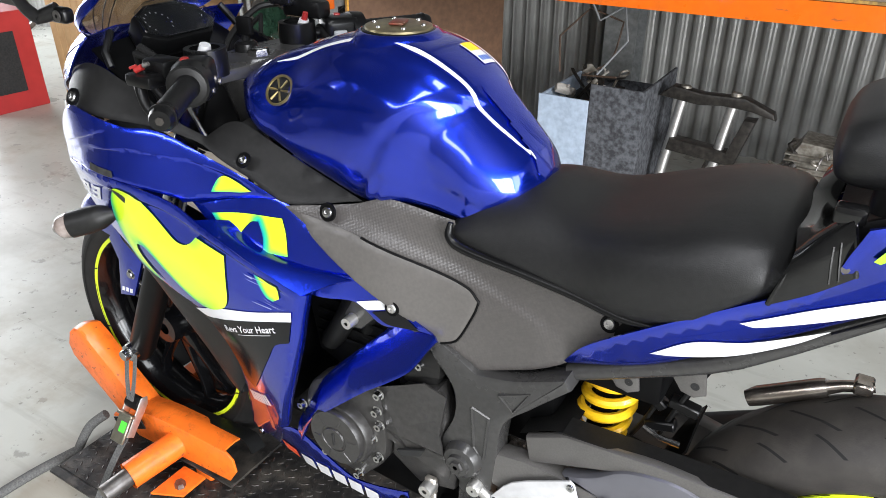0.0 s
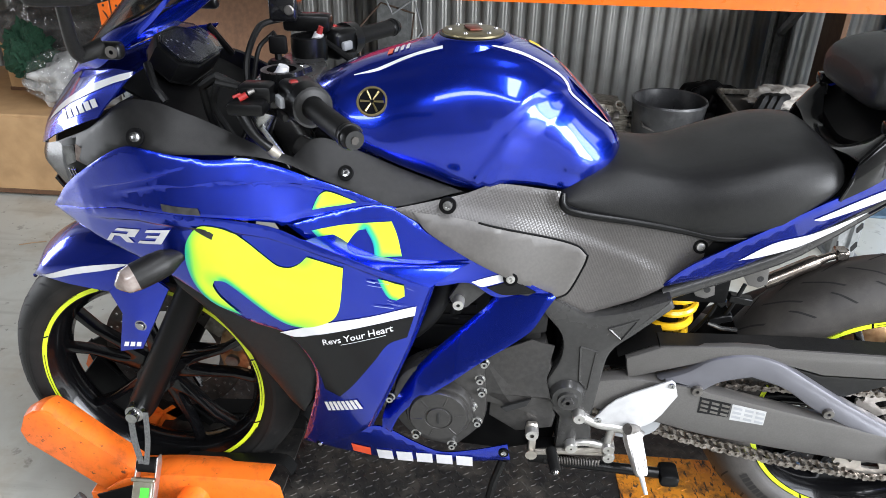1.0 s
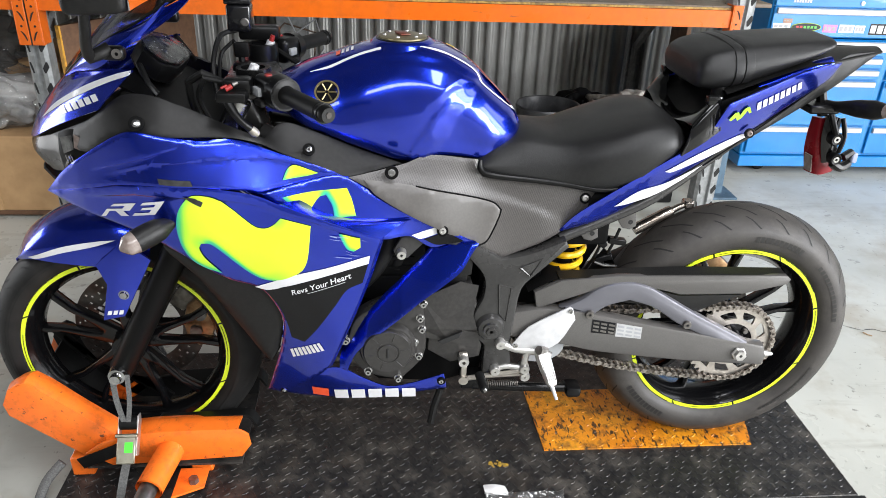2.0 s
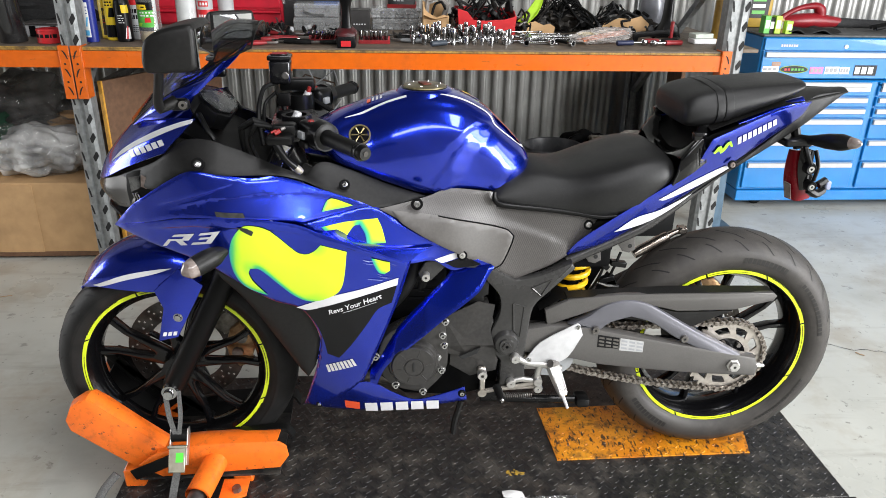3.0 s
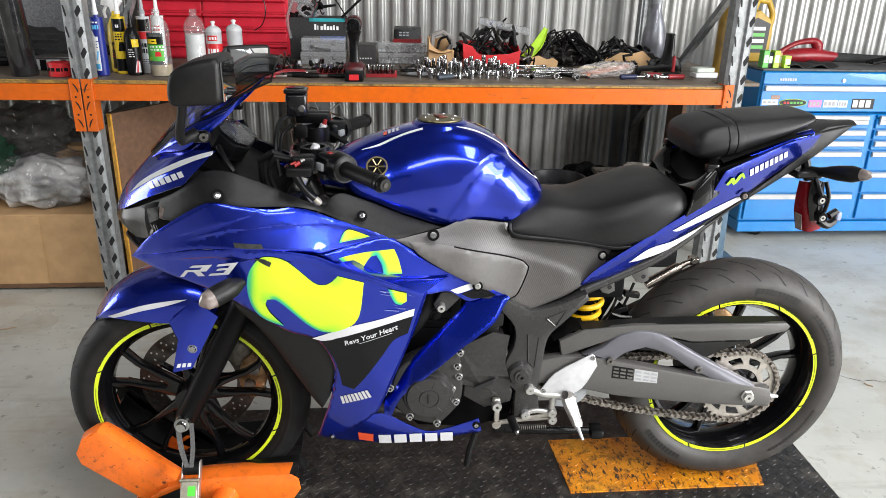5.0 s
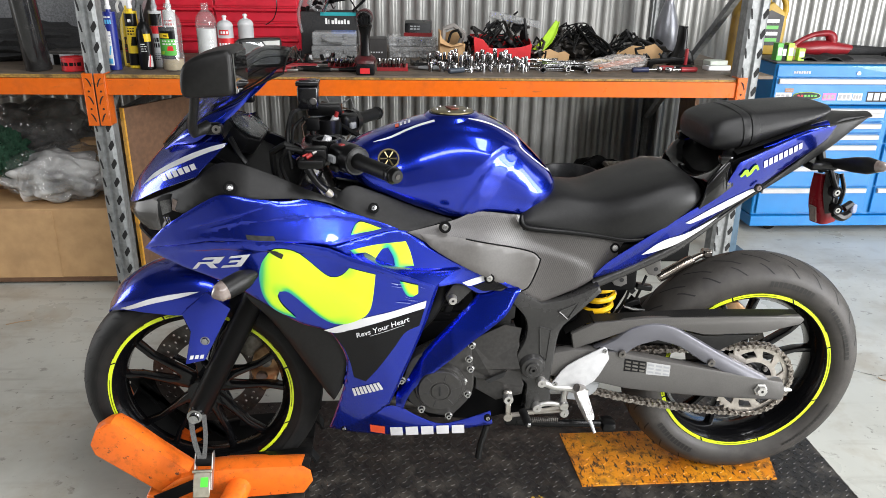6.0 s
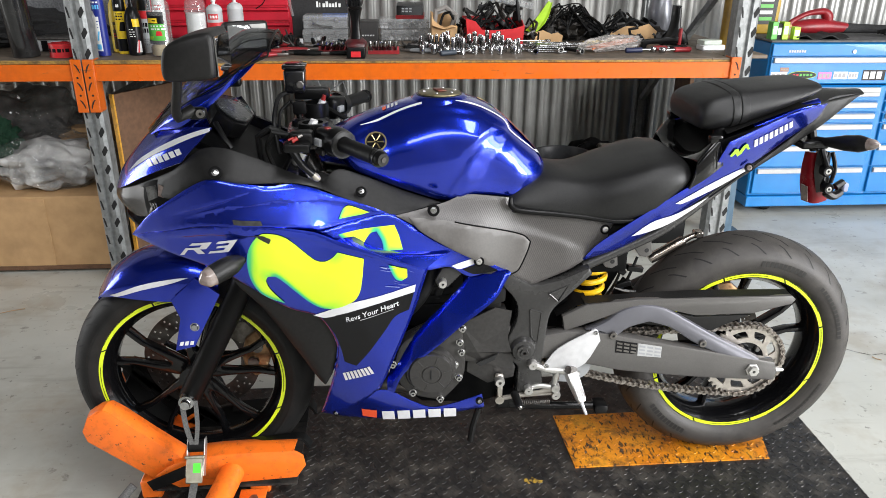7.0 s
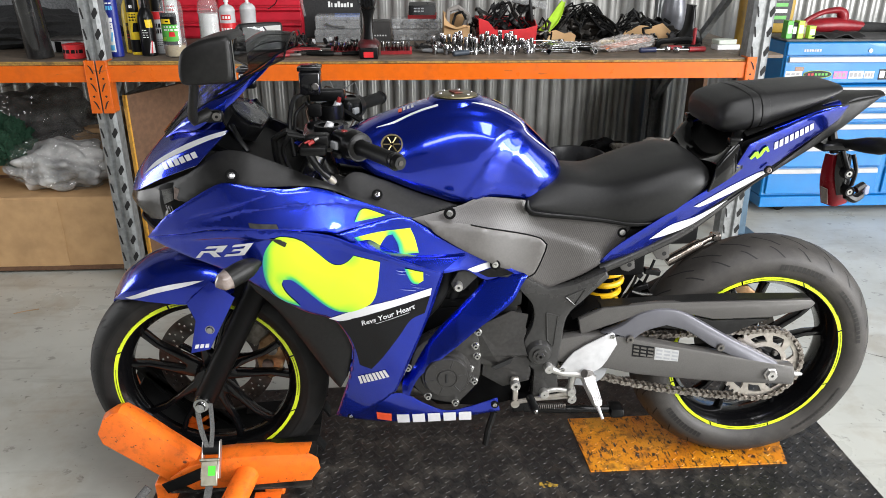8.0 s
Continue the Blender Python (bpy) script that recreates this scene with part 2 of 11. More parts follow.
# kept dark so that this unseen wall dulls the paint's reflections
M["dark_wall"] = mat("dark_unseen_wall_lining", (0.075, 0.072, 0.068), (0.06, 0.058, 0.055), 0.7, 0, 8, 1, stain=0.2, stain_col=(0.04, 0.04, 0.04), sscale=1.5)
M["roof"] = mat("roof_sheet", (0.06, 0.061, 0.061), None, 0.5, 0.3, 10, 1)
M["deck"] = mat("grimy_bench_board", (0.16, 0.12, 0.085), (0.10, 0.08, 0.06), 0.6, 0, 25, 1, stain=0.6, stain_col=(0.03, 0.028, 0.025), sscale=7, bump=0.2, bscale=150)
M["deck_edge"] = mat("yellow_board_edge", (0.40, 0.25, 0.05), (0.20, 0.12, 0.04), 0.6, 0, 90, 1, stain=0.85, sscale=18)
M["cardboard"] = mat("brown_cardboard", (0.54, 0.34, 0.165), (0.46, 0.285, 0.135), 0.75, 0, 14, 1, stain=0.3, stain_col=(0.24, 0.15, 0.08), sscale=5, bump=0.15, bscale=60)
M["board"] = mat("brown_hardboard", (0.16, 0.085, 0.045), (0.12, 0.062, 0.034), 0.65, 0, 40, 1, stain=0.4, sscale=6)
M["checker"] = mat("black_checker_plate", (0.020, 0.020, 0.021), (0.040, 0.038, 0.036), 0.38, 0.4, 55, 1, stain=0.75, stain_col=(0.15, 0.135, 0.115), sscale=11, bump=0.2, bscale=200, rvar=0.4)
M["orange_plate"] = mat("worn_orange_plate_paint", (0.74, 0.29, 0.014), (0.60, 0.19, 0.010), 0.40, 0, 9, 1, stain=0.97, stain_col=(0.025, 0.018, 0.014), sscale=46, bump=0.35, bscale=70, rvar=0.3)
speckle(M["orange_plate"], ((14, (1, 1, 1), 0.57, 0.66, 0.6, (0.09, 0.045, 0.02)), (60, (1.8, 0.6, 1), 0.575, 0.61, 0.95, (0.02, 0.016, 0.013)), (24, (1.6, 0.7, 1), 0.60, 0.64, 0.9, (0.03, 0.022, 0.017)), (9, (1, 1, 1), 0.58, 0.70, 0.5, (0.62, 0.33, 0.03))))
speckle(M["orange_chock"], ((38, (1, 1, 1), 0.66, 0.69, 0.9, (0.06, 0.03, 0.02)), (90, (1, 1, 1), 0.66, 0.70, 0.8, (0.10, 0.04, 0.02)), (12, (2.0, 1, 0.5), 0.62, 0.74, 0.4, (0.45, 0.08, 0.01))))
speckle(M["orange"], ((26, (0.4, 1, 1.6), 0.66, 0.70, 0.7, (0.16, 0.06, 0.03)), (9, (0.3, 1, 2), 0.60, 0.75, 0.35, (0.75, 0.26, 0.08))))
speckle(M["checker"], ((13, (1, 1, 1), 0.55, 0.72, 0.5, (0.085, 0.07, 0.055)), (40, (1, 1, 1), 0.64, 0.70, 0.7, (0.16, 0.15, 0.13))))
M["blue_steel"] = mat("blue_tool_chest_paint", (0.006, 0.185, 0.50), (0.006, 0.165, 0.46), 0.35, 0, 12, 1, coat=0.3)
M["trim_white"] = mat("white_drawer_trim", (0.50, 0.50, 0.49), None, 0.4, 0, 30, 0.4)
M["red_steel"] = mat("red_tool_chest_paint", (0.50, 0.012, 0.03), (0.42, 0.01, 0.025), 0.38, 0, 20, 1, coat=0.3)
M["black"] = mat("black_plastic", (0.004, 0.004, 0.0042), None, 0.30, 0, 60, 0.6, spec=0.28)
M["bag"] = clear("clear_plastic_bag", (0.93, 0.93, 0.93), 0.05, 0.055, (0.66, 0.66, 0.64), 1.0)
M["white_pl"] = mat("white_plastic", (0.75, 0.75, 0.74), None, 0.4, 0, 30, 0.5)
M["yellow_pl"] = mat("yellow_plastic", (0.78, 0.55, 0.02), None, 0.4, 0, 30, 0.5)
M["blue_pl"] = mat("blue_label", (0.02, 0.10, 0.42), None, 0.4, 0, 30, 0.5)
M["green_pl"] = mat("green_label", (0.10, 0.42, 0.06), None, 0.4, 0, 30, 0.5)
M["lime_pl"] = mat("lime_plastic", (0.38, 0.62, 0.03), None, 0.4, 0, 30, 0.5)
M["red_pl"] = mat("red_plastic", (0.55, 0.02, 0.025), None, 0.4, 0, 30, 0.5)
M["grey_pl"] = mat("grey_plastic", (0.30, 0.31, 0.32), None, 0.45, 0, 30, 0.5)
M["pet"] = clear("clear_bottle_plastic", (0.90, 0.91, 0.91), 0.04, 0.10, (0.7, 0.72, 0.72))
M["cloth_dark"] = mat("dark_fabric", (0.018, 0.018, 0.019), (0.03, 0.03, 0.03), 0.9, 0, 120, 1, bump=0.5, bscale=200)
M["cloth_green"] = mat("dark_green_cloth", (0.012, 0.05, 0.025), None, 0.9, 0, 120, 1, bump=0.4, bscale=150)
M["rag"] = mat("pale_rag", (0.45, 0.42, 0.38), (0.3, 0.28, 0.25), 0.9, 0, 40, 1, bump=0.5, bscale=90)
M["castalloy"] = mat("dirty_cast_alloy", (0.33, 0.31, 0.27), (0.16, 0.14, 0.11), 0.5, 0.6, 50, 1, bump=0.4, bscale=90, stain=0.5, sscale=18)
M["oily"] = mat("oily_black_steel", (0.018, 0.016, 0.014), (0.045, 0.04, 0.035), 0.45, 0.4, 60, 1, bump=0.3, bscale=90)
M["foam"] = mat("grey_speckled_felt", (0.10, 0.105, 0.115), (0.03, 0.03, 0.034), 0.85, 0, 55, 1, bump=0.5, bscale=80)
M["pale_blue"] = mat("pale_blue_panel", (0.42, 0.50, 0.60), (0.32, 0.38, 0.47), 0.6, 0, 40, 1)
M["strap"] = mat("grey_webbing", (0.12, 0.12, 0.115), (0.07, 0.07, 0.07), 0.85, 0, 300, 1, bump=0.3, bscale=500)
M["wood"] = mat("raw_timber", (0.38, 0.27, 0.16), (0.30, 0.2, 0.12), 0.7, 0, 30, 1, stain=0.3, sscale=8)


def textured_plastic():
    """Charcoal plastic with a fine moulded dot grid."""
    m = mat("dotted_charcoal_plastic", (0.060, 0.055, 0.052), (0.050, 0.046, 0.044), 0.33, 0, 200, 1, spec=0.8)
    nt = m.node_tree
    co, vo, bp, mp = (nt.nodes.new(k) for k in ("ShaderNodeTexCoord", "ShaderNodeTexVoronoi", "ShaderNodeBump", "ShaderNodeMapping"))
    vo.inputs["Scale"].default_value, vo.inputs["Randomness"].default_value = 235, 0
    mp.inputs["Rotation"].default_value = (0, radians(25), 0)
    mp.inputs["Scale"].default_value = (1, 0.0001, 1)
    bp.inputs["Strength"].default_value, bp.inputs["Distance"].default_value = 0.5, 0.001
    links(nt, co.outputs["Object"], mp.inputs[0])
    links(nt, mp.outputs[0], vo.inputs["Vector"])
    links(nt, vo.outputs[0], bp.inputs["Height"])
    links(nt, bp.outputs[0], nt.nodes["Principled BSDF"].inputs["Normal"])
    return m


M["dots"] = textured_plastic()

# ---- helpers for meshes ----


def part(name, bm, material, parent=None, label="", smooth=True, m=None):
    me = bpy.data.meshes.new(name)
    bm.normal_update()
    bm.to_mesh(me)
    bm.free()
    for p in me.polygons:
        p.use_smooth = smooth
    if smooth:
        me.set_sharp_from_angle(angle=radians(38))
    me.materials.append(material)
    ob = new(name, me)
    if parent:
        ob.parent = parent
    if m is not None:
        ob.matrix_basis = m
    return tagged(ob, label)


def thing(name, label, category, group="", m=None):
    ob = new(name)
    ob.empty_display_size = 0.05
    if m is not None:
        ob.matrix_basis = m
    return tagged(ob, label, category, group)


def B():
    return bmesh.new()


def box(bm, x0, y0, z0, x1, y1, z1, bevel=0.0, seg=1, m=None):
    vs = [bm.verts.new((x, y, z)) for x in (x0, x1) for y in (y0, y1) for z in (z0, z1)]
    fs = [bm.faces.new([vs[i] for i in f]) for f in ((0, 1, 3, 2), (4, 6, 7, 5), (0, 4, 5, 1), (2, 3, 7, 6), (0, 2, 6, 4), (1, 5, 7, 3))]
    if bevel:
        es = list({e for f in fs for e in f.edges})
        r = bmesh.ops.bevel(bm, geom=es, offset=bevel, segments=seg, affect="EDGES", profile=0.5)
        vs = list({v for f in r["faces"] for v in f.verts} | {v for v in vs if v.is_valid})
    if m is not None:
        bmesh.ops.transform(bm, matrix=m, verts=[v for v in vs if v.is_valid])
    return bm


def spline(pts, step=6, closed=False, corner=50):
    """Smooth curve through points; turns sharper than corner degrees stay sharp."""
    P = [Vector(p) for p in pts]
    n = len(P)
    tan = []
    sharp = []
    for i in range(n):
        a, b = P[(i - 1) % n] if closed or i else P[i], P[(i + 1) % n] if closed or i < n - 1 else P[i]
        u, v = P[i] - a, b - P[i]
        s = u.length > 1e-9 and v.length > 1e-9 and math.degrees(u.angle(v)) > corner
        sharp.append(s)
        tan.append((b - a) * 0.5)
    out = []
    for i in range(n if closed else n - 1):
        j = (i + 1) % n
        d = P[j] - P[i]
        ta = d if sharp[i] else tan[i] * min(1, d.length / max(tan[i].length, 1e-9))
        tb = d if sharp[j] else tan[j] * min(1, d.length / max(tan[j].length, 1e-9))
        for k in range(step):
            s = k / step
            out.append(P[i] * (2 * s**3 - 3 * s**2 + 1) + ta * (s**3 - 2 * s**2 + s) + P[j] * (3 * s**2 - 2 * s**3) + tb * (s**3 - s**2))
    if not closed:
        out.append(P[-1])
    return out


def tube(bm, pts, r, n=10, caps=True, smooth=0, flat=None):
    """A round bar along points; r may be one radius a point."""
    P = spline(pts, smooth) if smooth else [Vector(p) for p in pts]
    if isinstance(r, (int, float)):
        R = [r] * len(P)
    else:
        R = [float(np.interp(i / (len(P) - 1), np.linspace(0, 1, len(r)), r)) for i in range(len(P))]
    rings = []
    side = None
    for i, p in enumerate(P):
        d = (P[min(i + 1, len(P) - 1)] - P[max(i - 1, 0)]).normalized()
        if side is None:
            side = d.orthogonal().normalized()
        side = (side - d * side.dot(d)).normalized()
        up = d.cross(side)
        rings.append([bm.verts.new(p + (side * math.cos(2 * math.pi * k / n) + up * math.sin(2 * math.pi * k / n)) * R[i]) for k in range(n)])
    for a, b in zip(rings, rings[1:]):
        for k in range(n):
            bm.faces.new((a[k], a[(k + 1) % n], b[(k + 1) % n], b[k]))
    if caps:
        bm.faces.new(rings[0][::-1])
        bm.faces.new(rings[-1])
    return bm


def lathe(bm, prof, n=32, centre=(0, 0, 0), axis="z", a0=0.0, a1=360.0, caps=False):
    """Turns a profile of (radius, height) round an axis through centre."""
    full = a1 - a0 >= 359.9
    c = Vector(centre)
    rings = []
    for r, h in prof:
        ring = []
        for k in range(n if full else n + 1):
            a = radians(a0 + (a1 - a0) * k / n)
            u, v = r * math.cos(a), r * math.sin(a)
            ring.append(bm.verts.new(c + Vector({"z": (u, v, h), "y": (u, h, v), "x": (h, u, v)}[axis])))
        rings.append(ring)
    m = len(rings[0])
    for a, b in zip(rings, rings[1:]):
        for k in range(m if full else m - 1):
            bm.faces.new((a[k], a[(k + 1) % m], b[(k + 1) % m], b[k]))
    if caps and full:
        bm.faces.new(rings[0][::-1])
        bm.faces.new(rings[-1])
    bmesh.ops.recalc_face_normals(bm, faces=bm.faces)
    return bm


def prism(bm, outline, y0, y1, bevel=0.0, smooth=0, corner=40, seg=2, plane="y"):
    """An outline in x and z (or x and y) drawn out from y0 to y1, with rounded edges."""
    P = [Vector((a, b)) for a, b in outline]
    if smooth:
        P = [Vector((p.x, p.y)) for p in spline([(a, b, 0) for a, b in outline], smooth, True, corner)]
    tri, before = [], len(bm.verts)
    mk = (lambda p, h: (p.x, h, p.y)) if plane == "y" else (lambda p, h: (p.x, p.y, h)) if plane == "z" else (lambda p, h: (h, p.x, p.y))
    va = [bm.verts.new(mk(p, y0)) for p in P]
    vb = [bm.verts.new(mk(p, y1)) for p in P]
    fs = [bm.faces.new(va), bm.faces.new(vb[::-1])]
    for i in range(len(P)):
        j = (i + 1) % len(P)
        fs.append(bm.faces.new((va[j], va[i], vb[i], vb[j])))
    bmesh.ops.recalc_face_normals(bm, faces=fs)
    if bevel:
        es = list(set(fs[0].edges) | set(fs[1].edges))
        bmesh.ops.bevel(bm, geom=es, offset=bevel, segments=seg, affect="EDGES", profile=0.5)
    return bm


def sheet(bm, rows, su=4, sv=4, closed=False, cap=False, thick=0.0):
    """A smooth surface through a grid of control points."""
    rows = [spline(r, sv, closed, 181) for r in rows]
    cols = [spline([r[k] for r in rows], su, False, 181) for k in range(len(rows[0]))]
    grid = [[bm.verts.new(cols[k][i]) for k in range(len(cols))] for i in range(len(cols[0]))]
    w = len(grid[0])
    for a, b in zip(grid, grid[1:]):
        for k in range(w if closed else w - 1):
            bm.faces.new((a[k], a[(k + 1) % w], b[(k + 1) % w], b[k]))
    if cap:
        bm.faces.new(grid[0][::-1])
        bm.faces.new(grid[-1])
    bmesh.ops.recalc_face_normals(bm, faces=bm.faces)
    if thick:
        bmesh.ops.solidify(bm, geom=bm.faces[:], thickness=thick)
    return bm


def body(bm, rings, su=5, sv=4, cap=True):
    """A closed body, the same on both sides: rings of (x, [(half width, height), ...]) from the lower edge to the middle of the top."""
    rows = []
    for x, prof in rings:
        rows.append([(x + (q[2] if len(q) > 2 else 0), -q[0], q[1]) for q in prof] + [(x + (q[2] if len(q) > 2 else 0), q[0], q[1]) for q in prof[-2::-1]])
    return sheet(bm, rows, su, sv, True, cap)


def plate_fit(points, soft=1e-3):
    """The smooth thin-plate depth y over x and z through control points."""
    p = np.array(points, float)
    A, v, n = p[:, [0, 2]], p[:, 1], len(p)
    d = np.linalg.norm(A[:, None] - A[None], axis=2)
    K = np.where(d > 0, d * d * np.log(d + 1e-12), 0) + np.eye(n) * soft
    L = np.zeros((n + 3, n + 3))
    L[:n, :n], L[:n, n:] = K, np.c_[np.ones(n), A]
    L[n:, :n] = L[:n, n:].T
    w = np.linalg.solve(L, np.r_[v, 0, 0, 0])

    def f(x, z):
        r = np.hypot(A[:, 0] - x, A[:, 1] - z)
        return float((np.where(r > 0, r * r * np.log(r + 1e-12), 0) * w[:n]).sum() + w[n] + w[n + 1] * x + w[n + 2] * z)

    return f


def skin(f, outline, mirror=1, lift=0.0, thick=0.004, lip=0.002, step=0.013, corner=45, smooth=6, folds=()):
    """A curved panel with its outline in x and z, lying on the depth f."""
    bm = B()
    P = [Vector((p.x, p.z)) for p in spline([(a, 0, b) for a, b in outline], smooth, True, corner)]
    x0, x1 = min(p.x for p in P), max(p.x for p in P)
    z0, z1 = min(p.y for p in P), max(p.y for p in P)
    inner = []
    E = [(P[i], P[(i + 1) % len(P)]) for i in range(len(P))]
    a = np.array([[*e[0], *e[1]] for e in E])
    for i in range(int((x1 - x0) / step) + 2):
        for j in range(int((z1 - z0) / step) + 2):
            x, z = x0 + (i + 0.5 * (j % 2)) * step, z0 + j * step
            cross = ((a[:, 1] > z) != (a[:, 3] > z)) & (x < (a[:, 2] - a[:, 0]) * (z - a[:, 1]) / (a[:, 3] - a[:, 1] + 1e-15) + a[:, 0])
            if cross.sum() % 2:
                d = a[:, 2:] - a[:, :2]
                s = np.clip(((x - a[:, 0]) * d[:, 0] + (z - a[:, 1]) * d[:, 1]) / ((d**2).sum(1) + 1e-15), 0, 1)
                if np.hypot(a[:, 0] + s * d[:, 0] - x, a[:, 1] + s * d[:, 1] - z).min() > step * 0.45:
                    inner.append(Vector((x, z)))
    # an even row just inside the outline, for a clean rounded lip
    if thick:
        turn = 1 if sum(p.x * q.y - q.x * p.y for p, q in E) > 0 else -1
        ring_, last = [], None
        for (p, q), (_, r_) in zip(E, E[1:] + E[:1]):
            t_ = (r_ - p).normalized() if (r_ - p).length > 1e-6 else Vector((1, 0))
            w_ = q + Vector((-t_.y, t_.x)) * turn * 0.0042
            if last is None or (w_ - last).length > 0.0035:
                ring_.append(w_)
                last = w_
        keep = []
        for p in ring_:
            d = a[:, 2:] - a[:, :2]
            w_ = np.clip(((p.x - a[:, 0]) * d[:, 0] + (p.y - a[:, 1]) * d[:, 1]) / ((d**2).sum(1) + 1e-15), 0, 1)
            cross = ((a[:, 1] > p.y) != (a[:, 3] > p.y)) & (p.x < (a[:, 2] - a[:, 0]) * (p.y - a[:, 1]) / (a[:, 3] - a[:, 1] + 1e-15) + a[:, 0])
            if cross.sum() % 2 and np.hypot(a[:, 0] + w_ * d[:, 0] - p.x, a[:, 1] + w_ * d[:, 1] - p.y).min() > 0.0036:
                keep.append(p)
        if keep:
            K_ = np.array([tuple(p) for p in keep])
            inner = [p for p in inner if np.hypot(K_[:, 0] - p.x, K_[:, 1] - p.y).min() > 0.003] + keep
    # rows of points along and beside each fold
    for line in folds:
        L = [Vector((p.x, p.z)) for p in spline([(a, 0, b) for a, b in line], 20)]
        rows_, run = [], 0.0
        for p, q in zip(L, L[1:]):
            run += (q - p).length
            if run > 0.005:
                run, t_ = 0.0, (q - p).normalized()
                rows_ += [q + Vector((-t_.y, t_.x)) * k for k in (-0.0036, -0.0012, 0.0012, 0.0036)]
        if rows_:
            R_ = np.array([tuple(p) for p in rows_])
            inner = [p for p in inner if np.hypot(R_[:, 0] - p.x, R_[:, 1] - p.y).min() > 0.0035]
            for p in rows_:
                cross = ((a[:, 1] > p.y) != (a[:, 3] > p.y)) & (p.x < (a[:, 2] - a[:, 0]) * (p.y - a[:, 1]) / (a[:, 3] - a[:, 1] + 1e-15) + a[:, 0])
                d = a[:, 2:] - a[:, :2]
                w_ = np.clip(((p.x - a[:, 0]) * d[:, 0] + (p.y - a[:, 1]) * d[:, 1]) / ((d**2).sum(1) + 1e-15), 0, 1)
                if cross.sum() % 2 and np.hypot(a[:, 0] + w_ * d[:, 0] - p.x, a[:, 1] + w_ * d[:, 1] - p.y).min() > 0.003:
                    inner.append(p)
    n = len(P)
    co, _, faces, orig, *_ = delaunay_2d_cdt(P + inner, [(i, (i + 1) % n) for i in range(n)], [list(range(n))], 1, 1e-6)
    vs = [bm.verts.new((c.x, mirror * (f(c.x, c.y) - lift + (lip if any(o < n for o in orig[i]) else 0)), c.y)) for i, c in enumerate(co)]
    for t in faces:
        bm.faces.new([vs[i] for i in t])
    bmesh.ops.recalc_face_normals(bm, faces=bm.faces)
    bm.normal_update()
    if sum(fc.normal.y for fc in bm.faces) * mirror > 0:
        bmesh.ops.reverse_faces(bm, faces=bm.faces)
    if thick:
        bmesh.ops.solidify(bm, geom=bm.faces[:], thickness=thick)
    return bm


def bars(text_box, n, fill=0.72, slant=0.0):
    """Splits a four-cornered strip into n plain blocks."""
    (ax, az), (bx, bz), (cx, cz), (dx, dz) = text_box
    out = []
    for i in range(n):
        s, e = (i + (1 - fill) / 2) / n, (i + 1 - (1 - fill) / 2) / n
        top = lambda q: (ax + (bx - ax) * q, az + (bz - az) * q)
        low = lambda q: (dx + (cx - dx) * q, dz + (cz - dz) * q)
        out.append([top(s), top(e), low(e), low(s)])
    return out
# ---- the workshop: floor, walls, roof ----
FLOOR, WALL_Y = -0.055, 2.65


def structure(name, bm, material, smooth=False, label=""):
    return tagged(part(name, bm, material, None, label, smooth), kind="structure")


bm = B()
box(bm, -5.0, -5.0, FLOOR - 0.15, 6.0, WALL_Y + 0.1, FLOOR)
structure("floor", bm, M["concrete"], label="worn grey-green painted concrete workshop floor")


def corrugated(x0, x1, z0, z1, pitch, depth):
    """Wavy ribbed sheet in the plane y = 0."""
    bm = B()
    n = int((x1 - x0) / pitch * 10)
    xs = [(x0 + k * pitch / 10, -depth * (0.5 + 0.5 * math.tanh(2.2 * math.cos(2 * math.pi * k / 10 + 0.6)) / math.tanh(2.2))) for k in range(n + 1)]
    front = [[bm.verts.new((x, y, z)) for x, y in xs] for z in (z0, z1)]
    for k in range(len(xs) - 1):
        bm.faces.new((front[0][k], front[0][k + 1], front[1][k + 1], front[1][k]))
    return bm


ob = structure("wall_north", corrugated(-5.0, 6.0, FLOOR, 4.2, 0.076, 0.018), M["wall"], label="ribbed grey steel sheet workshop wall")
ob.location.y = WALL_Y
bm = B()
box(bm, -5.0, WALL_Y + 0.03, FLOOR, 6.0, WALL_Y + 0.10, 4.3)
structure("wall_north_backing", bm, M["plain_wall"])
# unseen west wall, its opening added for the fill lamp
bm = B()
box(bm, -5.15, -5.15, FLOOR - 0.15, -5.0, -0.15, 4.3)
box(bm, -5.15, 2.45, FLOOR - 0.15, -5.0, WALL_Y + 0.1, 4.3)
box(bm, -5.15, -0.15, 2.4, -5.0, 2.45, 4.3)
structure("wall_west", bm, M["dark_wall"])
# unseen south wall with a high slot added for the fill lamp, east wall with a roller door opening
bm = B()
box(bm, -5.0, -5.15, FLOOR - 0.15, -2.1, -5.0, 4.3)
box(bm, 4.1, -5.15, FLOOR - 0.15, 6.0, -5.0, 4.3)
box(bm, -2.1, -5.15, FLOOR - 0.15, 4.1, -5.0, 3.4)
structure("wall_south", bm, M["plain_wall"])
bm = B()
box(bm, 6.0, -5.15, FLOOR - 0.15, 6.15, -4.95, 4.3)
box(bm, 6.0, 0.75, FLOOR - 0.15, 6.15, WALL_Y + 0.1, 4.3)
box(bm, 6.0, -4.95, 3.8, 6.15, 0.75, 4.3)
structure("wall_east", bm, M["plain_wall"])
# unseen roof, toned dark for the reflections, with the assumed skylight gap
bm = B()
box(bm, -5.0, -5.0, 4.25, 1.25, WALL_Y + 0.1, 4.33)
box(bm, 2.25, -5.0, 4.25, 6.0, WALL_Y + 0.1, 4.33)
box(bm, 1.25, -5.0, 4.25, 2.25, -3.6, 4.33)
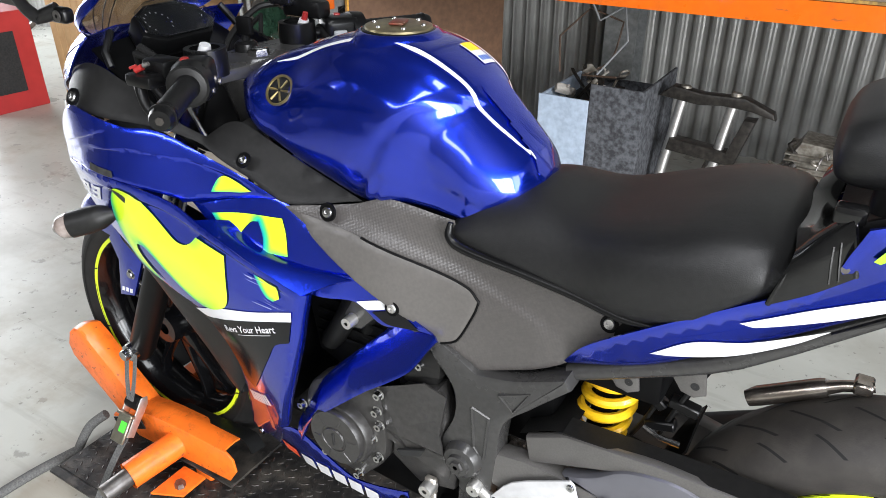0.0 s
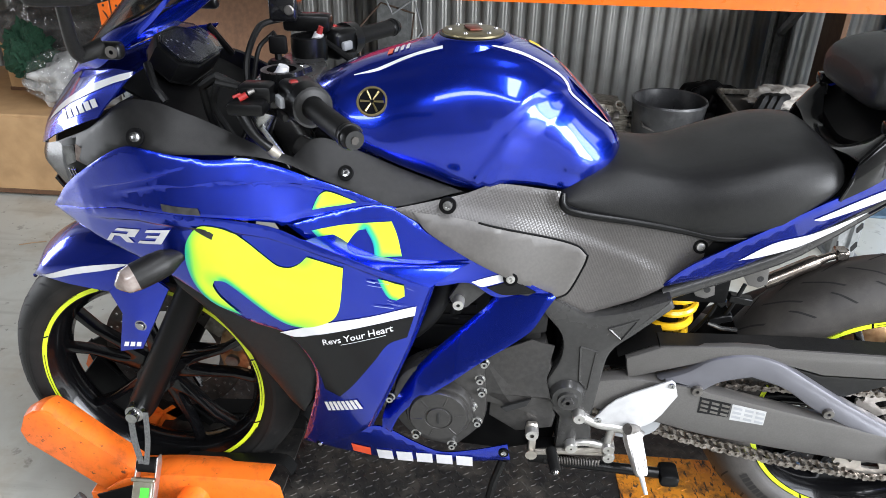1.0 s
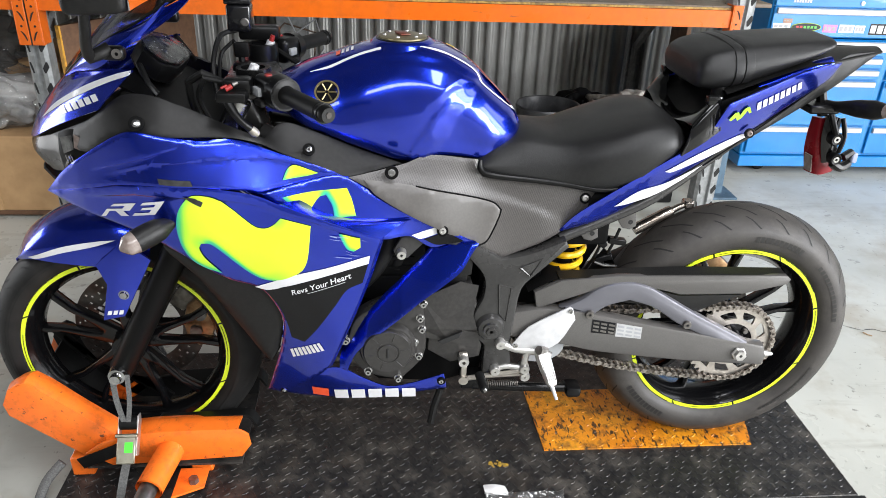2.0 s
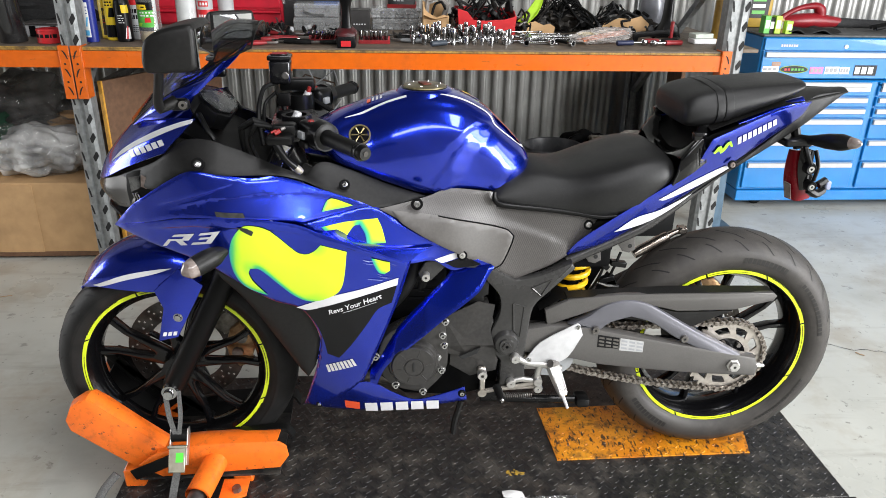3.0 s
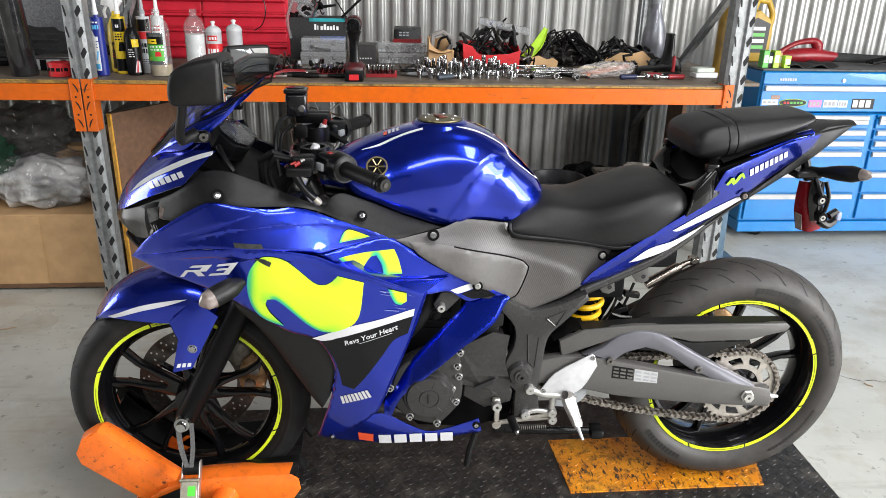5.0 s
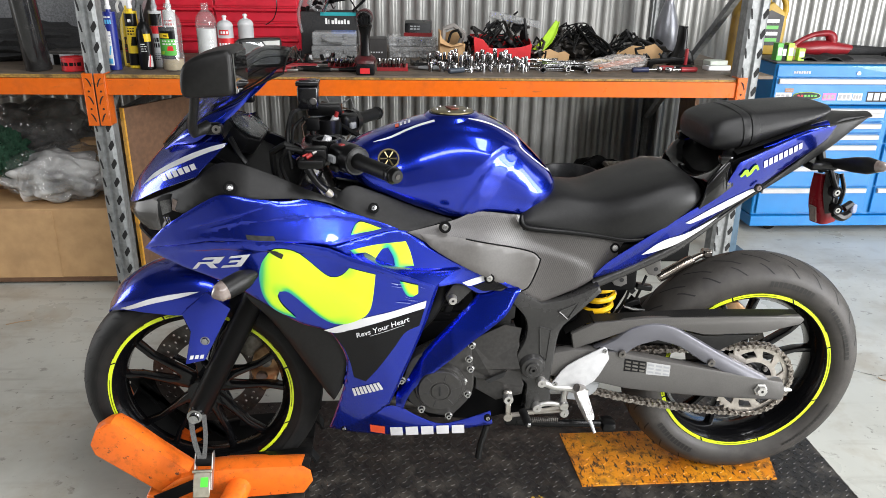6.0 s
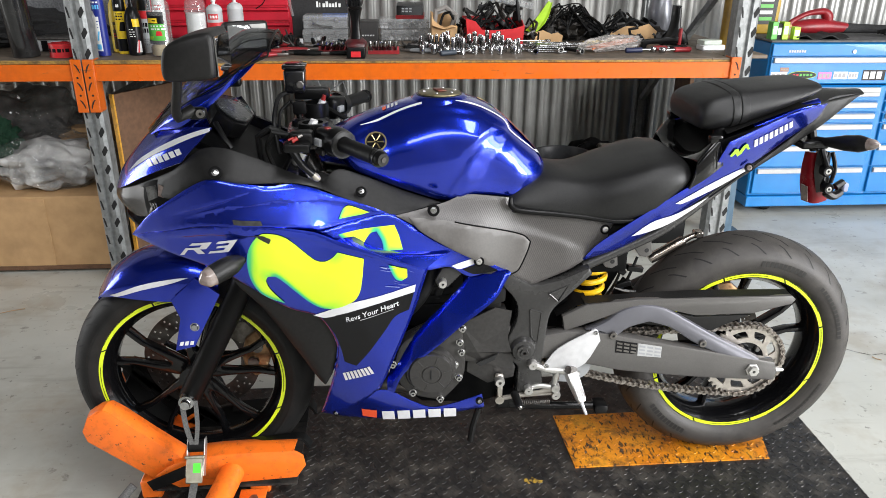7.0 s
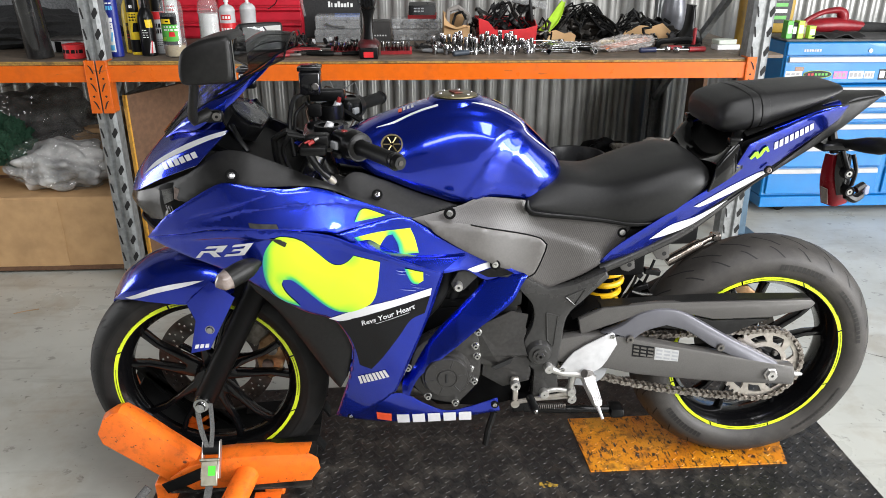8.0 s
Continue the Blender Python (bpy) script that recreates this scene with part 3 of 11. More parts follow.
box(bm, 1.25, -0.2, 4.25, 2.25, WALL_Y + 0.1, 4.33)
structure("ceiling", bm, M["roof"])
bm = B()
box(bm, -60, -60, FLOOR - 0.25, 60, 60, FLOOR - 0.16)
structure("ground", bm, M["concrete"])

# a steel column of the wall, behind the bench
bm = B()
for a in ((0.02, 2.46, 0.17, 2.47), (0.02, 2.59, 0.17, 2.60), (0.09, 2.47, 0.10, 2.59)):
    box(bm, a[0], a[1], FLOOR, a[2], a[3], 4.2)
structure("wall_column", bm, M["galv"], label="galvanised steel wall column behind the bench")

# ---- pallet rack used as a bench ----
POST_Y = 1.30


def upright(name, x0, w, z1, label):
    """Rack upright frame: front and rear omega posts with diamond slots, and braces between them."""
    t = thing(name, label, "rack upright", "pallet rack uprights", pose(x0, 0, FLOOR))
    h = z1 - FLOOR
    for y0, sgn in ((POST_Y, 1), (POST_Y + 1.20, -1)):
        bm = B()
        prof = [(0, 0.07), (0, 0.012), (0.012, 0), (w * 0.36, 0), (w * 0.42, 0.012), (w * 0.58, 0.012), (w * 0.64, 0), (w - 0.012, 0), (w, 0.012), (w, 0.07)]
        inn = [(w - 0.003, 0.07), (w - 0.003, 0.013), (w - 0.014, 0.003), (w * 0.66, 0.003), (w * 0.60, 0.015), (w * 0.40, 0.015), (w * 0.34, 0.003), (0.014, 0.003), (0.003, 0.013), (0.003, 0.07)]
        prism(bm, [(a, y0 + sgn * b) for a, b in prof + inn], 0, h, plane="z")
        post = part("post", bm, M["galv"], t, smooth=False)
        if sgn > 0:
            bm = B()
            for k in range(int(h / 0.076) - 1):
                z = 0.05 + k * 0.076
                for cx in (w * 0.18, w * 0.82):
                    lean = 0.004 if cx < w / 2 else -0.004
                    prism(bm, [(cx - 0.0075 + lean, z - 0.002), (cx - 0.002 - lean, z + 0.020), (cx + 0.003 - lean, z + 0.020), (cx + 0.0075 - lean, z + 0.002), (cx + 0.002 + lean, z - 0.020), (cx - 0.003 + lean, z - 0.020)], y0 - 0.0012, y0 + 0.002)
            tagged(part("slot", bm, M["hole"], post, "row of diamond slots", smooth=False), kind="stuff")
    bm = B()
    for za, zb in ((0.15, 0.75), (0.75, 0.75), (0.75, 1.5), (1.5, 1.5)) if w < 0.08 else ((1.36, 0.56), (1.5, 1.5)):
        if zb < h:
            tube(bm, [(w / 2, POST_Y + 0.06, za), (w / 2, POST_Y + 1.15, zb)], 0.019, 4)
    part("brace", bm, M["galv"], t, smooth=False)
    bm = B()
    box(bm, -0.015, POST_Y - 0.02, 0, w + 0.015, POST_Y + 0.09, 0.006)
    part("foot", bm, M["galv"], t, smooth=False)
    return t


upright("rack_upright", -0.716, 0.075, 2.3, "galvanised pallet rack upright with diamond slots")
upright("rack_upright", 1.875, 0.09, 2.3, "galvanised pallet rack upright with diamond slots")
upright("rack_upright", -3.35, 0.075, 2.3, "galvanised pallet rack upright with diamond slots")


def beam(x0, x1, y, z0, z1, label):
    t = thing("rack_beam", label, "rack beam", "orange rack beams", pose(0, y, 0))
    bm = B()
    prism(bm, [(0, z0), (0, z1), (0.03, z1), (0.03, z1 - 0.02), (0.05, z1 - 0.02), (0.05, z0)], x0 + 0.002, x1 - 0.002, 0.003, plane="x")
    part("rail", bm, M["orange"], t, smooth=False)
    for xa, s in ((x0, 1), (x1, -1)):
        bm = B()
        box(bm, xa, -0.008, z0 - 0.12, xa + s * 0.004, 0.055, z1 + 0.02, 0.001)
        a, b = sorted((xa - s * 0.036, xa))
        box(bm, a, -0.008, z0 - 0.12, b, -0.003, z1 + 0.02, 0.001)
        con = part("connector", bm, M["orange"], t, smooth=False)
        for k in range(3):
            z = z0 - 0.088 + k * 0.068
            bm = prism(B(), [(xa - s * 0.029, z - 0.014), (xa - s * 0.026, z - 0.017), (xa - s * 0.021, z - 0.004), (xa - s * 0.014, z + 0.010), (xa - s * 0.009, z + 0.016), (xa - s * 0.013, z + 0.017), (xa - s * 0.021, z + 0.009), (xa - s * 0.026, z - 0.003)], -0.0090, -0.0083)
            part("slot", bm, M["hole"], con, "dark hook slot", smooth=False)
            if k < 2:
                bm = lathe(B(), [(0, 0), (0.0042, 0), (0.0042, 0.0006), (0, 0.0006)], 12, (xa - s * 0.016, -0.0092, z + 0.034), "y")
                part("rivet_hole", bm, M["hole"], con, smooth=False)
    return t


beam(-0.640, 1.874, POST_Y - 0.008, 0.806, 0.868, "orange steel rack beam with scuffs, carrying the bench board")
beam(-3.275, -0.718, POST_Y - 0.008, 0.806, 0.868, "orange steel rack beam, carrying a bench board")
beam(-0.640, 1.874, POST_Y + 1.15, 0.806, 0.868, "orange steel rack beam behind the bench")
for x0, x1 in ((-0.636, 1.868), (-3.27, -0.722)):
    t = thing("bench_board", "grimy particle board bench top with a worn yellow edge", "bench top")
    bm = B()
    box(bm, x0, POST_Y + 0.002, 0.8685, x1, POST_Y + 1.20, 0.8835, 0.002)
    part("board", bm, M["deck"], t, smooth=False)
    if x0 > -1:
        bm = B()
        box(bm, x1 + 0.001, POST_Y + 0.085, 0.8685, x1 + 0.20, POST_Y + 1.05, 0.8835, 0.002)
        part("end_board", bm, M["deck"], t, smooth=False)
    bm = B()
    # front edge: chipped veneer strips with yellow paint left on some of them
    rg = random.Random(int(x0 * 10))
    xa = x0
    while xa < x1 - 0.001:
        xb = min(x1, xa + rg.uniform(0.10, 0.30))
        bm = B()
        box(bm, xa, POST_Y - 0.002 + rg.uniform(0, 0.0015), 0.869, xb - 0.0006, POST_Y + 0.0015, 0.8775, 0.0006)
        part("edge_strip", bm, M["deck_edge"], t, "worn yellow front edge", smooth=False)
        bm = B()
        box(bm, xa, POST_Y - 0.003 + rg.uniform(0, 0.002), 0.8778, xb - 0.0006, POST_Y + 0.0015, 0.8833 - rg.uniform(0, 0.001), 0.0006)
        part("edge_strip", bm, M["deck_edge"] if xb < -0.1 else M["deck"], t, smooth=False)
        xa = xb

# ---- lift platform ----
lift = thing("lift_platform", "worn black checker plate motorcycle lift, lowered on the floor", "lift platform", m=LEVEL)
bm = B()
box(bm, -0.165, -0.272, -0.055, 1.68, 0.36, -0.0025, 0.002)
part("deck", bm, M["checker"], lift, smooth=False)
rng = random.Random(3)
verts, faces = [], []
for i in range(92):
    for j in range(32):
        x, y = -0.155 + i * 0.02 + 0.01 * (j % 2), -0.262 + j * 0.0195
        a = radians(35 if (i + j) % 2 else -55) + rng.uniform(-0.08, 0.08)
        c, s = math.cos(a), math.sin(a)
        if -0.1 < y < 0.13 and 0.95 < x < 1.51:
            continue
        n0 = len(verts)
        for u, v, h in ((-0.0085, 0, 0), (0, 0.0026, 0), (0.0085, 0, 0), (0, -0.0026, 0), (-0.005, 0, 0.0012), (0.005, 0, 0.0012)):
            verts.append((x + u * c - v * s, y + u * s + v * c, -0.0025 + h))
        faces += [(n0, n0 + 3, n0 + 4), (n0 + 3, n0 + 2, n0 + 5), (n0 + 2, n0 + 1, n0 + 5), (n0 + 1, n0, n0 + 4), (n0 + 3, n0 + 5, n0 + 4), (n0 + 1, n0 + 4, n0 + 5)]
for i in range(22):
    for j in range(9):
        x, y = 0.985 + i * 0.026 + 0.013 * (j % 2), -0.085 + j * 0.026
        a = radians(35 if (i + j) % 2 else -55) + rng.uniform(-0.1, 0.1)
        c, s = math.cos(a), math.sin(a)
        if x > 1.50 + (y + 0.095) * 0.25 - 0.02:
            continue
        n0 = len(verts)
        for u, v, h in ((-0.009, 0, 0), (0, 0.003, 0), (0.009, 0, 0), (0, -0.003, 0), (-0.005, 0, 0.0014), (0.005, 0, 0.0014)):
            verts.append((x + u * c - v * s, y + u * s + v * c, 0.0014 + h))
        faces += [(n0, n0 + 3, n0 + 4), (n0 + 3, n0 + 2, n0 + 5), (n0 + 2, n0 + 1, n0 + 5), (n0 + 1, n0, n0 + 4), (n0 + 3, n0 + 5, n0 + 4), (n0 + 1, n0 + 4, n0 + 5)]
worn = len(faces) - len([f for f in faces if verts[f[0]][2] > 0])
me = bpy.data.meshes.new("tread_lug")
me.from_pydata(verts, [], faces)
me.materials.append(M["checker"])
me.materials.append(M["orange_plate"])
for p in me.polygons:
    p.material_index = 1 if p.index >= worn else 0
ob = new("tread_lug", me)
ob.parent = lift
tagged(ob, "raised checker lugs", kind="stuff")
bm = B()
prism(bm, [(0.967, -0.095), (1.500, -0.095), (1.56, 0.14), (0.956, 0.14)], -0.0025, 0.0015, 0.001, plane="z")
part("wheel_plate", bm, M["orange_plate"], lift, "orange painted drop plate, paint worn through", smooth=False)
bm = B()
box(bm, -0.17, -0.292, -0.010, 1.695, -0.272, -0.004, 0.001)
part("edge_strip", bm, M["checker"], lift, smooth=False)
# ---- the motorcycle: x runs from the front axle to the rear axle, its left side towards -y ----
bike = thing("motorcycle", "blue metallic sport motorcycle with fluorescent yellow graphics, held in a chock", "motorcycle", m=LEVEL)
PANEL = {
    "P0": ([(-0.067, -0.11, 0.706), (0.031, -0.165, 0.734), (0.099, -0.195, 0.752), (0.184, -0.222, 0.76), (0.274, -0.222, 0.755), (0.341, -0.21, 0.739), (0.347, -0.185, 0.732), (0.409, -0.165, 0.742), (0.493, -0.152, 0.754), (0.446, -0.157, 0.775), (0.388, -0.165, 0.8), (0.334, -0.178, 0.826), (0.296, -0.19, 0.837), (0.256, -0.205, 0.837), (0.203, -0.214, 0.846), (0.141, -0.214, 0.855), (0.105, -0.2, 0.842), (0.044, -0.175, 0.803), (-0.013, -0.145, 0.761)],
        [(0.212, -0.222, 0.811), (0.299, -0.212, 0.8), (0.387, -0.18, 0.768)]),
    "P1": ([(-0.067, -0.11, 0.706), (0.031, -0.165, 0.734), (0.099, -0.195, 0.752), (0.184, -0.222, 0.76), (0.274, -0.222, 0.755), (0.341, -0.21, 0.739), (0.386, -0.213, 0.718), (0.479, -0.213, 0.68), (0.571, -0.2, 0.639), (0.556, -0.2, 0.588), (0.543, -0.197, 0.545), (0.513, -0.19, 0.465), (0.483, -0.183, 0.388), (0.457, -0.17, 0.32), (0.412, -0.15, 0.269), (0.355, -0.125, 0.222), (0.312, -0.11, 0.22), (0.326, -0.12, 0.261), (0.354, -0.145, 0.355), (0.368, -0.165, 0.427), (0.359, -0.178, 0.479), (0.331, -0.19, 0.529), (0.278, -0.195, 0.55), (0.233, -0.2, 0.579), (0.188, -0.2, 0.614), (0.143, -0.195, 0.643), (0.084, -0.18, 0.664), (0.021, -0.155, 0.679)],
        [(0.26, -0.226, 0.715), (0.383, -0.222, 0.651), (0.476, -0.207, 0.587), (0.419, -0.178, 0.403), (0.423, -0.197, 0.501)]),
    "P2": ([(0.347, -0.185, 0.729), (0.409, -0.165, 0.742), (0.493, -0.152, 0.753), (0.553, -0.15, 0.718), (0.615, -0.149, 0.679), (0.689, -0.146, 0.638), (0.757, -0.148, 0.607), (0.716, -0.147, 0.604), (0.672, -0.146, 0.595), (0.628, -0.15, 0.621), (0.573, -0.17, 0.624), (0.478, -0.18, 0.659), (0.384, -0.185, 0.702)],
        []),
    "P3": ([(0.76, -0.15, 0.607), (0.768, -0.15, 0.602), (0.754, -0.152, 0.582), (0.733, -0.155, 0.549), (0.696, -0.159, 0.517), (0.661, -0.161, 0.49), (0.622, -0.162, 0.456), (0.577, -0.16, 0.414), (0.538, -0.157, 0.378), (0.512, -0.153, 0.34299999999999997), (0.493, -0.15, 0.302), (0.478, -0.15, 0.306), (0.479, -0.155, 0.329), (0.495, -0.16, 0.374), (0.529, -0.164, 0.425), (0.571, -0.163, 0.477), (0.616, -0.157, 0.523), (0.657, -0.151, 0.564), (0.67, -0.149, 0.581), (0.666, -0.148, 0.595), (0.713, -0.148, 0.607)],
        []),
    "belly": ([(0.312, -0.105, 0.22), (0.355, -0.122, 0.25), (0.412, -0.146, 0.285), (0.46, -0.152, 0.305), (0.49, -0.15, 0.298), (0.534, -0.145, 0.267), (0.582, -0.143, 0.244), (0.631, -0.145, 0.253), (0.706, -0.15, 0.281), (0.713, -0.15, 0.242), (0.576, -0.136, 0.214), (0.437, -0.122, 0.205), (0.34, -0.108, 0.210)],
        [(0.493, -0.142, 0.25), (0.65, -0.146, 0.245)]),
    "N1": ([(-0.04, -0.1, 0.815), (0.044, -0.15, 0.855), (0.076, -0.165, 0.876), (0.119, -0.165, 0.906), (0.167, -0.165, 0.907), (0.22, -0.16, 0.887), (0.275, -0.16, 0.862), (0.32, -0.16, 0.841), (0.358, -0.14, 0.822), (0.378, -0.12, 0.839), (0.401, -0.11, 0.841), (0.459, -0.11, 0.819), (0.532, -0.1, 0.786), (0.613, -0.1, 0.757), (0.511, -0.147, 0.747), (0.446, -0.148, 0.772), (0.388, -0.156, 0.797), (0.334, -0.168, 0.823), (0.296, -0.180, 0.834), (0.203, -0.204, 0.842), (0.141, -0.206, 0.851), (0.105, -0.192, 0.838), (0.044, -0.167, 0.802)],
        [(0.191, -0.196, 0.868), (0.387, -0.145, 0.811)]),
    "nose": ([(-0.094, -0.06, 0.797), (-0.077, -0.05, 0.829), (-0.047, -0.05, 0.863), (-0.01, -0.055, 0.901), (0.036, -0.08, 0.927), (0.096, -0.13, 0.944), (0.147, -0.165, 0.951), (0.114, -0.17, 0.919), (0.074, -0.165, 0.88), (0.034, -0.15, 0.863), (-0.026, -0.115, 0.835)],
        [(0.015, -0.115, 0.879), (0.059, -0.14, 0.901)]),
    "fender": ([(-0.187, -0.04, 0.537), (-0.151, -0.06, 0.579), (-0.099, -0.07, 0.609), (-0.031, -0.08, 0.629), (0.035, -0.09, 0.638), (0.097, -0.1, 0.62), (0.104, -0.12, 0.559), (0.032, -0.115, 0.425), (-0.011, -0.115, 0.415), (0.011, -0.115, 0.503), (-0.014, -0.1, 0.532), (-0.092, -0.09, 0.537), (-0.141, -0.075, 0.539)],
        [(0.031, -0.105, 0.582), (0.056, -0.118, 0.502), (-0.062, -0.083, 0.583)]),
    "grey": ([(0.511, -0.153, 0.747), (0.611, -0.12, 0.761), (0.668, -0.11, 0.777), (0.765, -0.1, 0.764), (0.775, -0.1, 0.73), (0.89, -0.1, 0.72), (1.037, -0.1, 0.695), (0.934, -0.115, 0.605), (0.821, -0.125, 0.557), (0.76, -0.13, 0.593), (0.689, -0.146, 0.638), (0.615, -0.15, 0.682), (0.553, -0.152, 0.721)],
        [(0.654, -0.138, 0.713), (0.759, -0.118, 0.676), (0.865, -0.108, 0.669)]),
    "tail": ([(0.937, -0.118, 0.61), (0.968, -0.12, 0.654), (1.039, -0.13, 0.71), (1.131, -0.14, 0.773), (1.202, -0.145, 0.82), (1.22, -0.14, 0.869), (1.228, -0.13, 0.896), (1.249, -0.12, 0.904), (1.385, -0.09, 0.949), (1.476, -0.07, 0.959), (1.461, -0.08, 0.924), (1.397, -0.09, 0.885), (1.32, -0.105, 0.832), (1.219, -0.12, 0.762), (1.121, -0.125, 0.693), (1.036, -0.12, 0.64)],
        [(1.3, -0.105, 0.871), (1.17, -0.135, 0.791)]),
    "tailblk": ([(1.461, -0.08, 0.924), (1.476, -0.07, 0.959), (1.51, -0.05, 0.968), (1.589, -0.03, 0.97), (1.531, -0.05, 0.935), (1.46, -0.07, 0.892), (1.325, -0.1, 0.817), (1.222, -0.115, 0.755)],
        []),
}
MARK = {
    "logo_a": ("P1", [(0.24, 0.745), (0.273, 0.739), (0.296, 0.72), (0.321, 0.694), (0.34, 0.677), (0.357, 0.673), (0.373, 0.679), (0.387, 0.692), (0.441, 0.675), (0.435, 0.626), (0.428, 0.594), (0.414, 0.573), (0.377, 0.555), (0.346, 0.555), (0.32, 0.571), (0.293, 0.6), (0.271, 0.625), (0.253, 0.641), (0.237, 0.641), (0.232, 0.629), (0.239, 0.607), (0.266, 0.57), (0.233, 0.584), (0.211, 0.603), (0.199, 0.633), (0.197, 0.673), (0.205, 0.707), (0.222, 0.733)]),
    "logo_b": ("P2", [(0.387, 0.718), (0.444, 0.725), (0.507, 0.727), (0.516, 0.706), (0.524, 0.675), (0.483, 0.676), (0.479, 0.697), (0.468, 0.717), (0.456, 0.715), (0.443, 0.7), (0.437, 0.687), (0.405, 0.701)]),
    "logo_c": ("P0", [(0.39, 0.752), (0.4, 0.772), (0.413, 0.777), (0.455, 0.759), (0.433, 0.755)]),
    "logo_d": ("P1", [(0.492, 0.656), (0.532, 0.645), (0.532, 0.624), (0.519, 0.616), (0.507, 0.621), (0.498, 0.638)]),
    "stripe": ("P1", [(0.323, 0.534), (0.402, 0.566), (0.476, 0.584), (0.55, 0.605), (0.547, 0.587), (0.488, 0.57), (0.426, 0.551), (0.35, 0.527)]),
    "dark": ("P1", [(0.342, 0.525), (0.426, 0.55), (0.488, 0.569), (0.546, 0.586), (0.534, 0.543), (0.503, 0.527), (0.479, 0.49), (0.439, 0.428), (0.409, 0.387), (0.382, 0.396), (0.376, 0.438), (0.365, 0.48)]),
    "lube": ("P1", [(0.374, 0.359), (0.441, 0.389), (0.451, 0.369), (0.379, 0.337)]),
    "scuff": ("P0", [(0.18, 0.775), (0.237, 0.772), (0.241, 0.762), (0.183, 0.765)]),
    "chip": ("P1", [(0.219, 0.741), (0.239, 0.74), (0.254, 0.73), (0.249, 0.72), (0.236, 0.728)]),
    "red": ("belly", [(0.413, 0.242), (0.45, 0.237), (0.449, 0.21), (0.414, 0.215)]),
    "belly_row": ("belly", [(0.458, 0.235), (0.647, 0.242), (0.648, 0.216), (0.46, 0.205)]),
    "nstripe": ("nose", [(-0.065, 0.838), (-0.034, 0.867), (0.01, 0.895), (0.062, 0.922), (0.111, 0.941), (0.145, 0.951), (0.141, 0.943), (0.105, 0.93), (0.057, 0.909), (0.005, 0.883), (-0.043, 0.853)]),
    "ytext": ("nose", [(-0.012, 0.872), (0.076, 0.908), (0.082, 0.898), (-0.003, 0.861)]),
    "fstripe": ("fender", [(-0.157, 0.542), (-0.076, 0.575), (0.005, 0.591), (0.038, 0.594), (-0.009, 0.579), (-0.077, 0.562), (-0.138, 0.541)]),
    "arm_w": ("P2", [(0.632, 0.624), (0.689, 0.639), (0.703, 0.631), (0.651, 0.615)]),
    "arm_b": ("P2", [(0.657, 0.613), (0.702, 0.628), (0.738, 0.608), (0.684, 0.601)]),
    "ts1": ("tail", [(1.137, 0.75), (1.212, 0.791), (1.288, 0.822), (1.305, 0.815), (1.229, 0.776), (1.154, 0.747)]),
    "ts2": ("tail", [(1.047, 0.67), (1.092, 0.705), (1.15, 0.72), (1.223, 0.756), (1.191, 0.727), (1.135, 0.692), (1.077, 0.674)]),
    "mgreen": ("tail", [(1.238, 0.862), (1.246, 0.877), (1.254, 0.878), (1.260, 0.870), (1.266, 0.884), (1.275, 0.888), (1.286, 0.874), (1.282, 0.872), (1.274, 0.879), (1.267, 0.864), (1.259, 0.858), (1.252, 0.866), (1.244, 0.859)]),
    "mtext": ("tail", [(1.290, 0.893), (1.384, 0.930), (1.392, 0.915), (1.297, 0.875)]),
    "inset": ("grey", [(0.540, 0.742), (0.640, 0.725), (0.742, 0.698), (0.798, 0.680), (0.815, 0.664), (0.810, 0.646), (0.788, 0.600), (0.765, 0.590), (0.689, 0.634), (0.615, 0.677), (0.560, 0.714)]),
}
from mathutils.bvhtree import BVHTree

FIT = {k: plate_fit(a + b) for k, (a, b) in PANEL.items()}


def panel(key, name, material, label="", sides=(1, -1), **kw):
    out = []
    for s in sides:
        out.append(part(name, skin(FIT[key], [(p[0], p[2]) for p in PANEL[key][0]], s, **kw), material, bike, label))
    return out


def mark(key, name, material, parents, label="", sides=(1, -1), lift=0.0016, **kw):
    on, outline = MARK[key]
    for s, par in zip(sides, parents):
        part(name, skin(FIT[on], outline, s, lift, 0, 0, 0.012, **kw), material, par, label)


def blocks(key, n, name, material, parents, sides=(1,), fill=0.72, label="plain white lettering block", raised=0.002):
    on, outline = MARK[key]
    for s, par in zip(sides, parents):
        for q in bars(outline, n, fill):
            part(name, skin(FIT[on], q, s, raised, 0, 0, 0.02, smooth=2), material, par, label)


def on_mesh(ob, fallback):
    """Depth y over x and z taken from the near side of a mesh."""
    tree = BVHTree.FromPolygons([v.co for v in ob.data.vertices], [p.vertices for p in ob.data.polygons])

    def f(x, z):
        hit = tree.ray_cast(Vector((x, -0.6, z)), Vector((0, 1, 0)))[0]
        return hit.y if hit else fallback(x, z)

    return f


def creased(f, lines):
    """Adds soft steps to a depth: each is (points in x and z, height, width), the surface set back below the line."""
    def g(x, z):
        y = f(x, z)
        for pts, h, w in lines:
            xs, zs = [p[0] for p in pts], [p[1] for p in pts]
            if xs[0] < x < xs[-1]:
                d = (float(np.interp(x, xs, zs)) - z) / w
                ends = min(1, (x - xs[0]) / 0.05, (xs[-1] - x) / 0.05)
                y += h * ends * (0.5 + 0.5 * math.tanh(2 * d)) * (1 if d < 1 else max(0, 1 - (d - 1) / 26))
        return y

    return g


